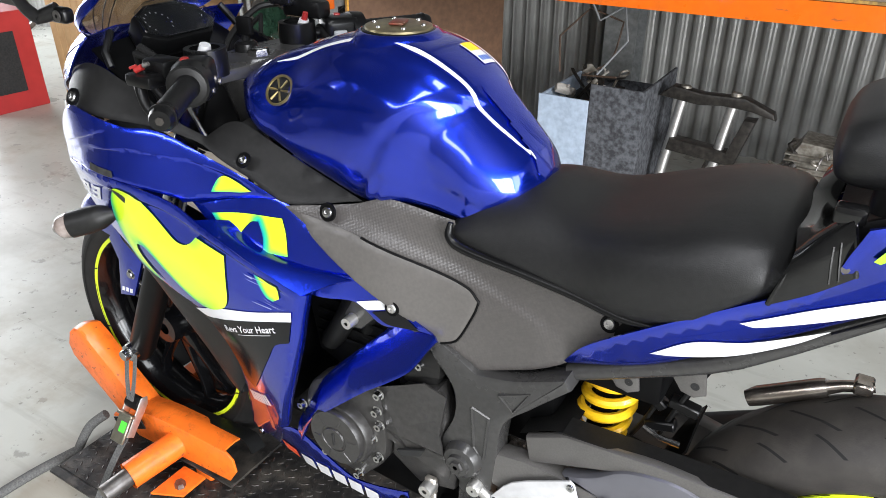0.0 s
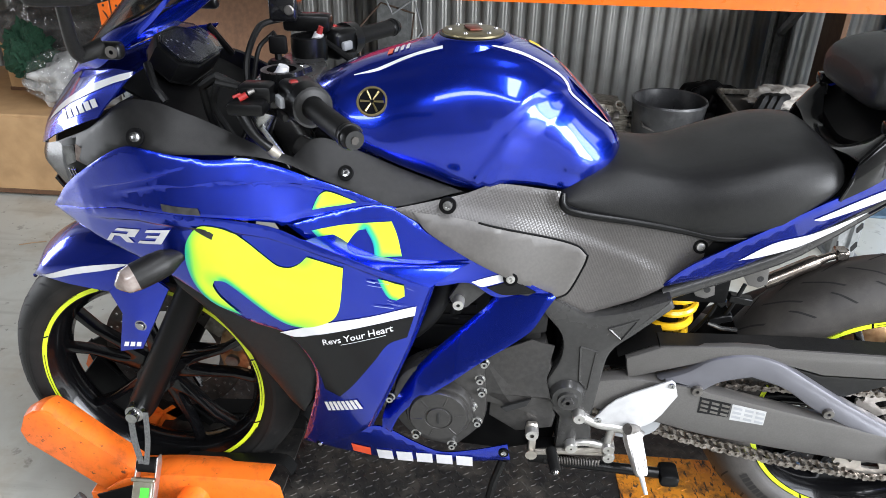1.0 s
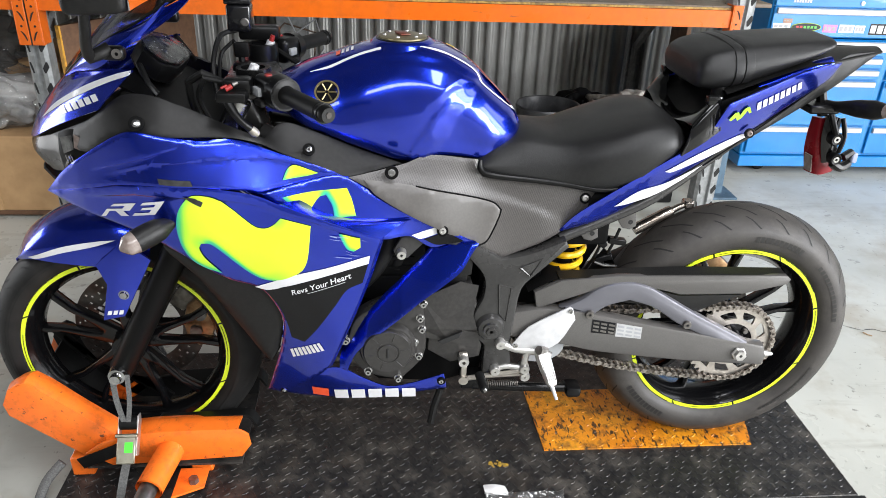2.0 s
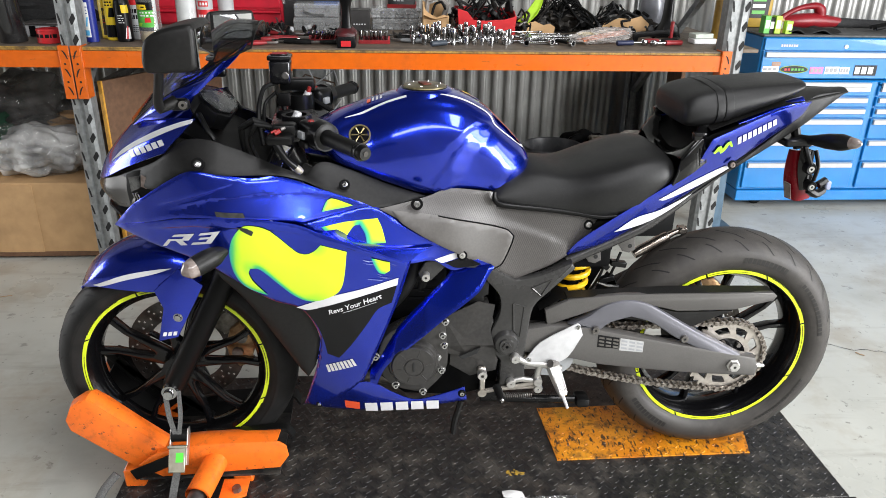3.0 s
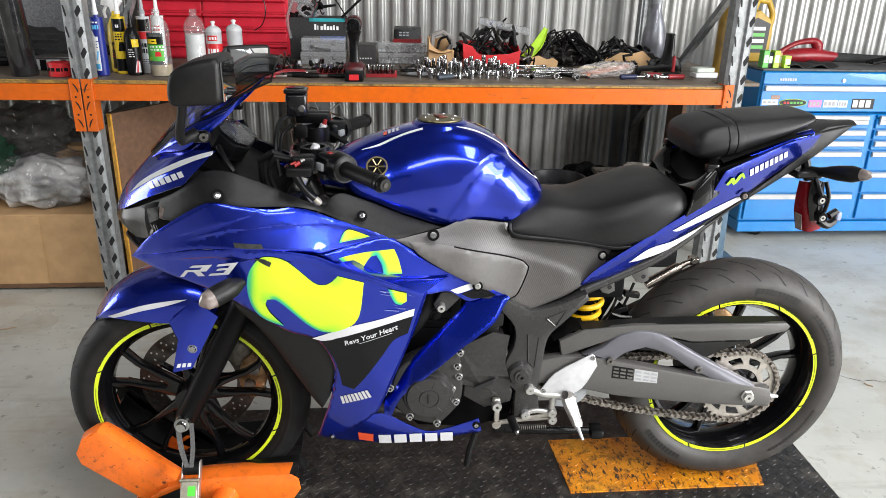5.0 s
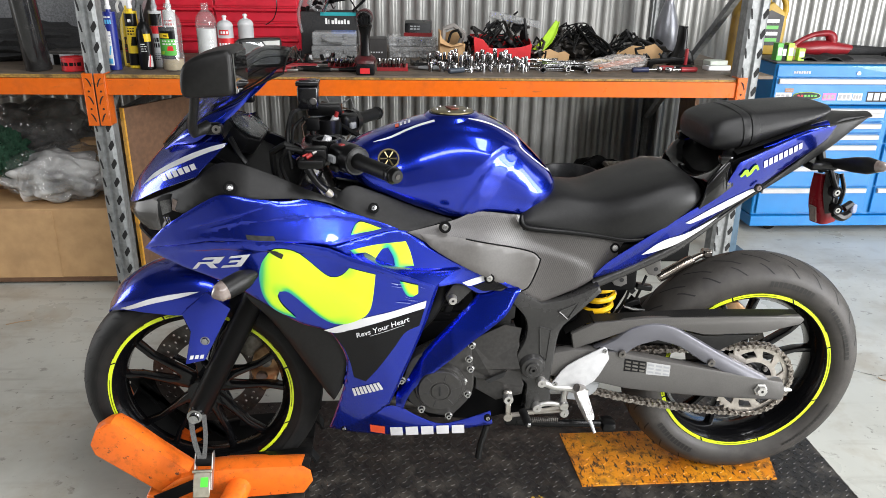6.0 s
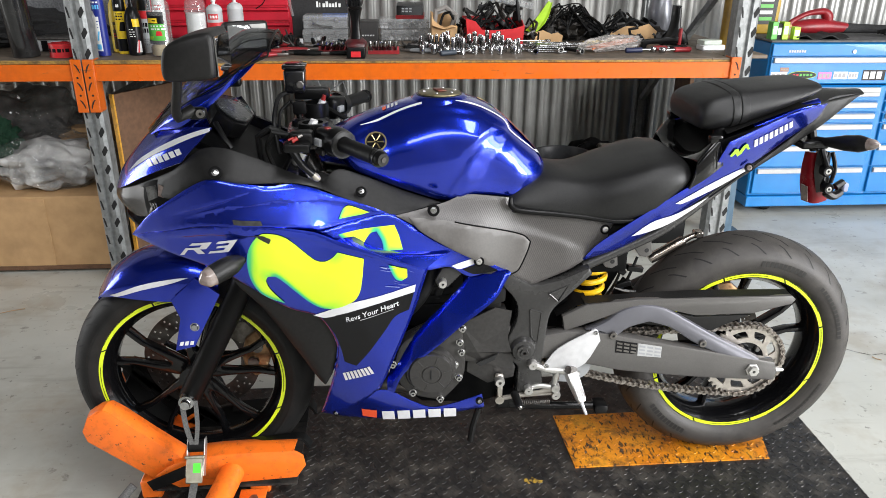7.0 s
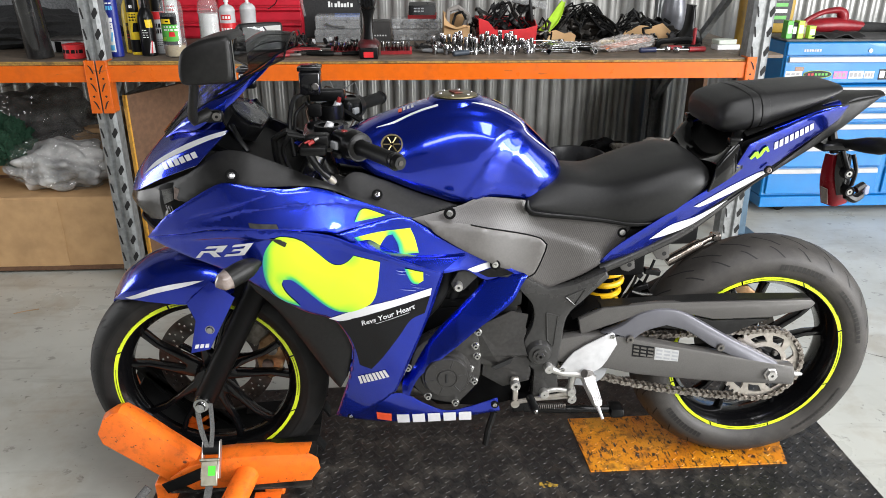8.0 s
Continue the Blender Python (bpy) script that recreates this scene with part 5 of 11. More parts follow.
# wheels
def wheel(name, cx, cz, R, half, spokes, twist, rubber, rimr=0.2175):
    bm = B()
    w = half * 0.78
    lathe(bm, [(rimr + 0.008, w), (rimr + 0.008, w - 0.004), (rimr - 0.006, w - 0.010), (rimr - 0.016, w * 0.4), (rimr - 0.016, -w * 0.4), (rimr - 0.006, -w + 0.010), (rimr + 0.008, -w + 0.004), (rimr + 0.008, -w),
               (rimr - 0.004, -w), (rimr - 0.010, -w + 0.008), (rimr - 0.024, -w * 0.4), (rimr - 0.024, w * 0.4), (rimr - 0.010, w - 0.008), (rimr - 0.004, w), (rimr + 0.008, w)], 72, (0, 0, 0), "y")
    wh = part(name, bm, M["rim"], bike, "black cast wheel", m=pose(cx, 0, cz))
    bm = B()
    lathe(bm, [(0.014, -0.045), (0.034, -0.045), (0.038, -0.03), (0.034, 0.0), (0.038, 0.03), (0.034, 0.045), (0.014, 0.045)], 32, (0, 0, 0), "y")
    part("hub", bm, M["rim"], wh)
    # one forked spoke, then turned round the hub
    bm = B()
    c = lambda r, a: (r * math.sin(radians(a)), r * math.cos(radians(a)))
    fork = [c(0.030, -34 + twist), c(0.055, -25 + twist), c(0.090, -17.5 + twist), c(0.150, -13.8 + twist), c(rimr - 0.019, -16.4 + twist), c(rimr - 0.019, -12.2 + twist), c(0.155, -9.4 + twist), c(0.100, -8 + twist), c(0.068, -4 + twist), c(0.064, 0 + twist),
            c(0.068, 4 + twist), c(0.100, 8 + twist), c(0.155, 9.4 + twist), c(rimr - 0.019, 12.2 + twist), c(rimr - 0.019, 16.4 + twist), c(0.150, 13.8 + twist), c(0.090, 17.5 + twist), c(0.055, 25 + twist), c(0.030, 34 + twist)]
    prism(bm, fork, -0.014, 0.014, 0.004)
    first = part("spoke", bm, M["rim"], wh)
    for k in range(1, spokes):
        o = new("spoke", first.data)
        o.parent, o.matrix_basis = wh, pose(0, 0, 0, 0, 360 / spokes * k, 0)
    bm = B()
    prof = [(rimr + 0.004, half * 0.72), (rimr + 0.010, half * 0.84), (rimr + 0.022, half * 0.95), (rimr + 0.034, half * 0.99), (R - 0.048, half), (R - 0.034, half * 0.93), (R - 0.018, half * 0.72), (R - 0.005, half * 0.38), (R, 0)]
    prof = prof + [(r, -h) for r, h in prof[-2::-1]]
    lathe(bm, prof, 96, (0, 0, 0), "y")
    ty = part("tyre", bm, rubber, wh, "worn sport tyre")
    # tread grooves, slanted, hugging the crown
    rr = lambda y: float(np.interp(abs(y), [0, half * 0.38, half * 0.72, half * 0.93, half], [R, R - 0.005, R - 0.018, R - 0.034, R - 0.048]))
    bm = B()
    for k in range(26):
        for s in (1, -1):
            a0 = 360 / 26 * (k + (0.5 if s < 0 else 0))
            for y0, y1, da, wd in ((0.06, 0.55, 11, 0.0030), (0.60, 0.92, 6, 0.0024)):
                pts = [(half * (y0 + (y1 - y0) * q) * s, radians(a0 + da * q + (6 if y0 > 0.5 else 0))) for q in np.linspace(0, 1, 7)]
                for (ya, aa), (yb, ab) in zip(pts, pts[1:]):
                    q = []
                    for y, a, sg in ((ya, aa, -1), (yb, ab, -1), (yb, ab, 1), (ya, aa, 1)):
                        r = rr(y) + 0.0006
                        a2 = a + sg * wd / r
                        q.append(bm.verts.new((r * math.sin(a2), y, r * math.cos(a2))))
                    bm.faces.new(q if s > 0 else q[::-1])
    tagged(part("tread_groove", bm, M["hole"], ty, "dark tread grooves"), kind="stuff")
    for s in (1, -1):
        for k in range(4):
            bm = B()
            h = w + 0.0006
            lathe(bm, [(rimr - 0.0025, s * h), (rimr + 0.0066, s * (h + 0.0004))], 24, (0, 0, 0), "y", 18 + 90 * k, 107 + 90 * k)
            tp = part("rim_tape", bm, M["tape"], wh, "fluorescent yellow rim tape")
            for a0, a1, r0 in ((30, 62, 0.0052), (78, 106, 0.0012)):
                bm = lathe(B(), [(rimr + r0, s * (h + 0.0009)), (rimr + r0 + 0.0011, s * (h + 0.0010))], 16, (0, 0, 0), "y", a0 + 90 * k, a1 + 90 * k)
                part("tape_line", bm, M["black_decal"], tp, "thin black line")
            for a0 in (64,):
                q = [(radians(a0 + 90 * k + da), rimr + dr) for da, dr in ((0, -0.0025), (1.0, -0.0025), (3.2, 0.0066), (2.2, 0.0066))]
                bm = B()
                bm.faces.new([bm.verts.new((r * math.cos(a), s * (h + 0.0010), r * math.sin(a))) for a, r in q])
                part("tape_line", bm, M["black_decal"], tp, "thin black line", smooth=False)
    return wh, ty


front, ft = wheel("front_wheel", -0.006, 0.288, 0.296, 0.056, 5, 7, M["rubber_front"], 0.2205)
back, bt = wheel("rear_wheel", 1.381, 0.311, 0.313, 0.071, 5, -7, M["rubber"])


def raised_blocks(parent, R, half, r0, r1, a0, a1, n):
    for k in range(n):
        bm = B()
        s, e = a0 + (a1 - a0) * (k + 0.15) / n, a0 + (a1 - a0) * (k + 0.85) / n
        vs = []
        for a, r in ((s, r0), (e, r0), (e, r1), (s, r1)):
            vs.append(bm.verts.new((r * math.sin(radians(a)), -half - 0.0006, r * math.cos(radians(a)))))
        bm.faces.new(vs)
        bmesh.ops.recalc_face_normals(bm, faces=bm.faces)
        part("sidewall_block", bm, M["rubber_text"], parent, "raised plain sidewall block", smooth=False)


raised_blocks(bt, 0.313, 0.071, 0.250, 0.264, 3, 31, 11)
raised_blocks(bt, 0.313, 0.071, 0.250, 0.264, 208, 238, 11)
raised_blocks(bt, 0.313, 0.071, 0.252, 0.262, 44, 82, 13)
raised_blocks(bt, 0.313, 0.071, 0.249, 0.255, 112, 150, 16)


def disc(parent, y, r0, r1, holes, material):
    """Brake disc drilled through in staggered rows."""
    bm = B()
    na = holes * 6
    bands = [0.0, 0.16, 0.26, 0.40, 0.52, 0.62, 0.76, 0.86, 1.0]
    grid = [[bm.verts.new(((r0 + (r1 - r0) * q) * math.sin(2 * math.pi * k / na), y, (r0 + (r1 - r0) * q) * math.cos(2 * math.pi * k / na))) for k in range(na)] for q in bands]
    for row in range(len(bands) - 1):
        for k in range(na):
            if (row, k % 6) in ((1, 0), (3, 2), (4, 5), (6, 4)):
                continue
            n = (k + 1) % na
            bm.faces.new((grid[row][k], grid[row][n], grid[row + 1][n], grid[row + 1][k]))
    bmesh.ops.recalc_face_normals(bm, faces=bm.faces)
    bmesh.ops.solidify(bm, geom=bm.faces[:], thickness=0.004)
    d = part("brake_disc", bm, material, parent, "drilled brake disc", smooth=False)
    for k in range(5):
        bm = B()
        a = radians(72 * k)
        tube(bm, [(0.035 * math.sin(a), y, 0.035 * math.cos(a)), ((r0 + 0.006) * math.sin(a + 0.2), y, (r0 + 0.006) * math.cos(a + 0.2))], 0.008, 6)
        part("disc_carrier", bm, M["rim"], d)
    return d


DISC_STEEL = mat("dark_disc_steel", (0.10, 0.092, 0.085), (0.06, 0.055, 0.05), 0.35, 0.8, 60, 1, stain=0.4, stain_col=(0.10, 0.05, 0.03), sscale=14)
disc(front, 0.062, 0.098, 0.149, 22, DISC_STEEL)
disc(back, 0.075, 0.07, 0.110, 16, DISC_STEEL)

# forks
for s in (1, -1):
    y = s * -0.108
    bm = B()
    tube(bm, [(-0.006, y, 0.265), (0.004, y, 0.288), (0.150, y, 0.560), (0.165, y, 0.588)], [0.022, 0.027, 0.028, 0.028], 20)
    fk = part("fork_slider", bm, M["fork"], bike, "matte black fork leg")
    bm = B()
    tube(bm, [(0.160, y, 0.580), (0.315, y, 0.885)], 0.0205, 20)
    part("fork_tube", bm, M["steel"], fk, "chromed fork tube")
    bm = B()
    lathe(bm, [(0, s * -0.028), (0.011, s * -0.028), (0.012, s * -0.024), (0.012, s * -0.016), (0.018, s * -0.015), (0.020, 0.0), (0.0, 0.0)], 20, (0.0, y - s * 0.020, 0.286), "y")
    part("axle_nut", bm, M["steel"], fk)
    bm = B()
    lathe(bm, [(0, 0.034), (0.008, 0.034), (0.010, 0.022), (0.020, 0.006), (0.0245, 0.0), (0.0245, -0.012)], 20, (0, 0, 0), "z")
    part("fork_cap", bm, M["white_metal"], fk, "silver fork cap", m=pose(0.335, y, 0.918, 0, 20, 0))
    if s > 0:
        continue
    bm = B()
    lathe(bm, [(0, 0.046), (0.0045, 0.046), (0.0055, 0.034), (0.0055, 0.032)], 12, (0, 0, 0), "z")
    part("adjuster", bm, M["red_part"], fk, "red preload adjuster", m=pose(0.335, y, 0.918, 0, 20, 0))
# front caliper on the right leg
bm = B()
prism(bm, [(0.104, 0.262), (0.128, 0.238), (0.156, 0.246), (0.176, 0.300), (0.170, 0.352), (0.140, 0.372), (0.112, 0.350), (0.098, 0.305)], 0.040, 0.098, 0.007)
cal = part("front_caliper", bm, M["bronze"], bike, "bronze brake caliper")
for x, z in ((0.128, 0.285), (0.142, 0.328)):
    part("caliper_piston", lathe(B(), [(0, 0.032), (0.014, 0.032), (0.015, 0.041)], 16, (x, 0, z), "y"), M["dull_steel"], cal)
bm = B()
prism(bm, [(0.070, 0.352), (0.100, 0.330), (0.150, 0.372), (0.165, 0.400), (0.140, 0.412), (0.095, 0.392)], 0.052, 0.070, 0.004)
part("caliper_bracket", bm, M["castalloy"], cal, "cast caliper bracket")
for x, z in ((0.165, 0.268), (0.158, 0.385), (0.172, 0.345)):
    part("bolt", lathe(B(), [(0, 0.030), (0.006, 0.030), (0.0068, 0.041)], 6, (x, 0, z), "y"), M["steel"], cal, smooth=False)
part("brake_hose", tube(B(), [(0.170, 0.06, 0.345), (0.195, 0.07, 0.38), (0.19, 0.085, 0.46), (0.17, 0.09, 0.55)], 0.005, 8, smooth=6), M["rubber_black"], cal)
# tank
bm = B()
body(bm, [
    (0.372, [(0.05, 0.862), (0.068, 0.872), (0.07, 0.884), (0.06, 0.896), (0.03, 0.905), (0, 0.907)]),
    (0.42, [(0.100, 0.838), (0.112, 0.858), (0.105, 0.885), (0.08, 0.908), (0.045, 0.925), (0, 0.930)]),
    (0.48, [(0.105, 0.810), (0.124, 0.838), (0.112, 0.872), (0.085, 0.908), (0.045, 0.944), (0, 0.951)]),
    (0.55, [(0.100, 0.780), (0.128, 0.822), (0.126, 0.875), (0.100, 0.922), (0.055, 0.962), (0, 0.972)]),
    (0.62, [(0.098, 0.758), (0.128, 0.810), (0.135, 0.870), (0.110, 0.930), (0.060, 0.972), (0, 0.982)]),
    (0.69, [(0.100, 0.770), (0.116, 0.812), (0.132, 0.870), (0.112, 0.925), (0.060, 0.962), (0, 0.970)]),
    (0.75, [(0.092, 0.765), (0.100, 0.800), (0.115, 0.850), (0.100, 0.900), (0.055, 0.932), (0, 0.940)]),
    (0.80, [(0.080, 0.760), (0.088, 0.785), (0.095, 0.825), (0.080, 0.862), (0.045, 0.888), (0, 0.895)]),
    (0.84, [(0.060, 0.768), (0.065, 0.785), (0.065, 0.810), (0.055, 0.832), (0.030, 0.848), (0, 0.852)]),
    (0.858, [(0.02, 0.785), (0.028, 0.79), (0.03, 0.80), (0.025, 0.81), (0.012, 0.82), (0, 0.822)]),
], 12, 9)
# folded flanks: a ridge with the side falling away below it, and a knee recess behind a curved edge
RIDGE = [(0.44, 0.880), (0.50, 0.905), (0.57, 0.922), (0.615, 0.938), (0.66, 0.925), (0.70, 0.905), (0.76, 0.86)]
EDGE = [(0.775, 0.612), (0.80, 0.622), (0.815, 0.632), (0.858, 0.650), (0.902, 0.690), (0.92, 0.715), (0.936, 0.745)]
for v in bm.verts:
    x, w, z = v.co.x, abs(v.co.y), v.co.z
    if w < 0.03:
        continue
    push = 0.0
    below = float(np.interp(x, [p[0] for p in RIDGE], [p[1] for p in RIDGE])) - z
    if 0.40 < x < 0.78 and below > 0:
        push += min(below, 0.05) * 0.16 * min(1, (x - 0.40) / 0.06) * min(1, (0.78 - x) / 0.05)
    behind = x - float(np.interp(z, [p[0] for p in EDGE], [p[1] for p in EDGE]))
    if behind > 0 and z < 0.936:
        k = min(1, behind / 0.012)
        push += (0.004 * k + 0.26 * min(behind, 0.075)) * min(1, (0.936 - z) / 0.03)
        push -= 0.26 * min(0.09, max(0, 0.900 - z)) * min(1, behind / 0.03)
    lip = abs(z - float(np.interp(x, [0.40, 0.48, 0.55, 0.62, 0.70, 0.76, 0.82], [0.895, 0.928, 0.948, 0.957, 0.948, 0.915, 0.86])))
    push += 0.0035 * max(0, 1 - lip / 0.008)
    v.co.y -= math.copysign(min(push, w * 0.5), v.co.y)
tank = part("fuel_tank", bm, M["blue"], bike)
# seat
bm = B()
body(bm, [
    (0.760, [(0.080, 0.746), (0.092, 0.754), (0.060, 0.770), (0, 0.776)]),
    (0.772, [(0.100, 0.738), (0.108, 0.754), (0.070, 0.777), (0, 0.783)]),
    (0.800, [(0.106, 0.730), (0.112, 0.757), (0.075, 0.790), (0, 0.797)]),
    (0.86, [(0.111, 0.722), (0.114, 0.760), (0.085, 0.80), (0, 0.815)]),
    (0.935, [(0.112, 0.715), (0.125, 0.755), (0.10, 0.795), (0, 0.803)]),
    (1.01, [(0.115, 0.705), (0.145, 0.765), (0.12, 0.812), (0, 0.822)]),
    (1.09, [(0.115, 0.72), (0.150, 0.785), (0.125, 0.835), (0, 0.845)]),
    (1.15, [(0.10, 0.765), (0.140, 0.80), (0.115, 0.838), (0, 0.848)]),
    (1.176, [(0.08, 0.79), (0.11, 0.805), (0.09, 0.825), (0, 0.83)]),
], 5, 5)
rider = part("rider_seat", bm, M["seat"], bike, "black vinyl rider seat")
for s in (1, -1):
    path = [(0.768, s * -0.112, 0.768), (0.768, s * -0.117, 0.752), (0.780, s * -0.119, 0.742), (0.81, s * -0.120, 0.736), (0.88, s * -0.120, 0.728), (0.95, s * -0.120, 0.718), (1.01, s * -0.124, 0.709), (1.05, s * -0.128, 0.712)]
    part("seat_piping", tube(B(), path, [0.004, 0.0065, 0.007, 0.0065, 0.006, 0.006, 0.006, 0.004], 10, smooth=4), M["black"], rider, "glossy black piping along the lower edge")
bm = B()
body(bm, [
    (1.180, [(0.050, 0.922), (0.070, 0.930), (0.073, 0.940), (0.052, 0.950), (0, 0.954)]),
    (1.188, [(0.075, 0.910), (0.095, 0.920), (0.097, 0.945), (0.076, 0.962), (0, 0.967)]),
    (1.208, [(0.085, 0.906), (0.106, 0.922), (0.104, 0.952), (0.083, 0.973), (0, 0.978)]),
    (1.245, [(0.088, 0.910), (0.110, 0.930), (0.106, 0.960), (0.083, 0.982), (0, 0.987)]),
    (1.30, [(0.088, 0.925), (0.106, 0.945), (0.102, 0.969), (0.080, 0.988), (0, 0.993)]),
    (1.40, [(0.080, 0.960), (0.094, 0.970), (0.090, 0.984), (0.072, 0.996), (0, 1.000)]),
    (1.455, [(0.065, 0.982), (0.080, 0.987), (0.078, 0.994), (0.060, 1.000), (0, 1.002)]),
    (1.468, [(0.04, 0.990), (0.055, 0.992), (0.055, 0.995), (0.04, 0.998), (0, 0.999)]),
], 6, 5)
pillion = part("pillion_seat", bm, M["seat"], bike, "black vinyl pillion seat")
# tank graphics, cap and emblem

TANK = BVHTree.FromPolygons([v.co for v in tank.data.vertices], [p.vertices for p in tank.data.polygons])


def on_tank(x, y, lift=0.0016):
    hit, n, *_ = TANK.ray_cast(Vector((x, y, 1.4)), Vector((0, 0, -1)))
    return hit + Vector((0, 0, 1)) * lift if hit else Vector((x, y, 0.8))


def tank_stripe(path, widths, material, name, label):
    for s in (1, -1):
        P = spline([(x, s * y, 0) for x, y in path], 10)
        bm = B()
        vs = []
        for i, p in enumerate(P):
            w = float(np.interp(i / (len(P) - 1), np.linspace(0, 1, len(widths)), widths))
            d = (P[min(i + 1, len(P) - 1)] - P[max(i - 1, 0)]).normalized()
            o = Vector((-d.y, d.x, 0)) * w / 2
            vs.append([bm.verts.new(on_tank(*(p + o * k).xy)) for k in (-1, -0.33, 0.33, 1)])
        for a, b in zip(vs, vs[1:]):
            for k in range(3):
                bm.faces.new((a[k], a[k + 1], b[k + 1], b[k]))
        bmesh.ops.recalc_face_normals(bm, faces=bm.faces)
        part(name, bm, material, tank, label)


tank_stripe([(0.44, 0.060), (0.50, 0.056), (0.575, 0.052)], [0.0015, 0.005, 0.008], M["white_decal"], "white_stripe", "white stripe")
tank_stripe([(0.645, 0.053), (0.678, 0.053), (0.73, 0.0515), (0.79, 0.043), (0.845, 0.026)], [0.0015, 0.0085, 0.0065, 0.0042, 0.0015], M["white_decal"], "white_stripe", "white stripe")


def tank_patch(x0, x1, y0, y1, material, name, label, lift=0.0016, n=5):
    bm = B()
    g = [[bm.verts.new(on_tank(x, y, lift)) for y in np.linspace(y0, y1, n)] for x in np.linspace(x0, x1, n)]
    for a, b in zip(g, g[1:]):
        for k in range(n - 1):
            bm.faces.new((a[k], b[k], b[k + 1], a[k + 1]))
    part(name, bm, material, tank, label)


tank_patch(0.488, 0.496, -0.034, -0.012, M["red_decal"], "small_sticker", "small orange sticker")
for k in range(3):
    tank_patch(0.499 + k * 0.009, 0.504 + k * 0.009, -0.033, -0.012, M["white_decal"], "small_sticker", "small white sticker block")
tank_patch(0.705, 0.745, 0.015, 0.045, M["white_decal"], "warning_sticker", "white warning sticker")
tank_patch(0.705, 0.722, 0.017, 0.043, M["yellow_pl"], "warning_patch", "yellow warning patch", 0.0022)
for k in range(4):
    tank_patch(0.732, 0.740, 0.018 + k * 0.0065, 0.0225 + k * 0.0065, M["blue_pl"], "warning_block", "plain blue block", 0.0022)

GLOSSY = mat("gloss_black_ring", (0.006, 0.006, 0.0065), None, 0.25, 0, 60, 0.5)
collar = lathe(B(), [(0.050, 0.981), (0.056, 0.980), (0.062, 0.975), (0.074, 0.962), (0.084, 0.950)], 40, (0.617, 0, 0))
part("filler_collar", collar, M["blue"], tank)
ring = part("filler_ring", lathe(B(), [(0.046, 0.0), (0.051, 0.0), (0.0525, 0.0015), (0.051, 0.003), (0.048, 0.0035), (0.046, 0.002)], 40), GLOSSY, bike, "black filler ring", m=pose(0.617, 0, 0.979, 0, 1, 0))
bm = lathe(B(), [(0, 0.006), (0.040, 0.006), (0.047, 0.004), (0.048, 0.001)], 40)
capp = part("filler_cap", bm, mat("bronze_filler_cap", (0.20, 0.17, 0.09), (0.12, 0.10, 0.06), 0.35, 0.7, 60, 1), bike, "bronze-grey filler cap", m=pose(0.617, 0, 0.981, 0, 1, 0))
for k in range(6):
    a = radians(60 * k + 15)
    part("cap_screw", lathe(B(), [(0, 0.0022), (0.003, 0.002), (0.0035, 0)], 10), M["steel"], capp, m=pose(0.036 * math.cos(a), 0.036 * math.sin(a), 0.006))
bm = B()
box(bm, -0.011, -0.017, 0.006, 0.011, 0.017, 0.0105, 0.003, 2)
part("key_flap", bm, mat("worn_red_flap", (0.16, 0.03, 0.02), (0.10, 0.05, 0.03), 0.4, 0.4, 60, 1), capp, "worn reddish key flap", m=pose(0.0, 0, 0, 0, 0, 20))

for s in (1, -1):
    hit, n, *_ = TANK.ray_cast(Vector((0.473, s * -0.4, 0.896)), Vector((0, s, 0)))
    m = Matrix.Translation(hit + n * 0.001) @ n.to_track_quat("Z", "Y").to_matrix().to_4x4()
    em = part("emblem", lathe(B(), [(0, 0.001), (0.0205, 0.001), (0.021, 0.0)], 36), M["black_decal"], tank, "round black emblem", m=m)
    part("emblem_ring", lathe(B(), [(0.0200, 0.001), (0.0205, 0.0025), (0.0235, 0.0025), (0.024, 0.0)], 36), M["gold"], em, "gold ring")
    bm = B()
    for k in range(6):
        a = radians(60 * k)
        tube(bm, [(0.003 * math.cos(a), 0.003 * math.sin(a), 0.0015), (0.018 * math.cos(a), 0.018 * math.sin(a), 0.0015)], [0.0012, 0.002], 5)
    part("emblem_star", bm, M["gold"], em, "plain gold spokes")

# pillion strap, seat cowl and grab details
SEAT = BVHTree.FromPolygons([v.co for v in pillion.data.vertices], [p.vertices for p in pillion.data.polygons])


def seat_ring(x, lift):
    """The pillion seat's outline at x, from one lower side over the top to the other."""
    out = []
    for a in np.linspace(-118, 118, 31):
        d = Vector((0, math.sin(radians(a)), math.cos(radians(a))))
        hit = SEAT.ray_cast(Vector((x, 0, 0.958)) + d * 0.3, -d)[0]
        out.append((hit or Vector((x, 0, 0.958)) + d * 0.03) + d * lift)
    return out


bm = B()
rings_ = [[bm.verts.new(p) for p in seat_ring(x, h)] for x, h in ((1.250, 0.0002), (1.2515, 0.003), (1.260, 0.0034), (1.268, 0.003), (1.2695, 0.001), (1.271, 0.003), (1.279, 0.0034), (1.2875, 0.003), (1.289, 0.0002))]
for a, b in zip(rings_, rings_[1:]):
    for k in range(30):
        bm.faces.new((a[k], a[k + 1], b[k + 1], b[k]))
bmesh.ops.recalc_face_normals(bm, faces=bm.faces)
part("seat_strap", bm, M["seat"], bike, "black vinyl strap across the pillion seat")
GLOSS = mat("gloss_black_plastic", (0.004, 0.004, 0.0043), (0.007, 0.007, 0.007), 0.16, 0, 60, 1, coat=0.35, spec=0.35)
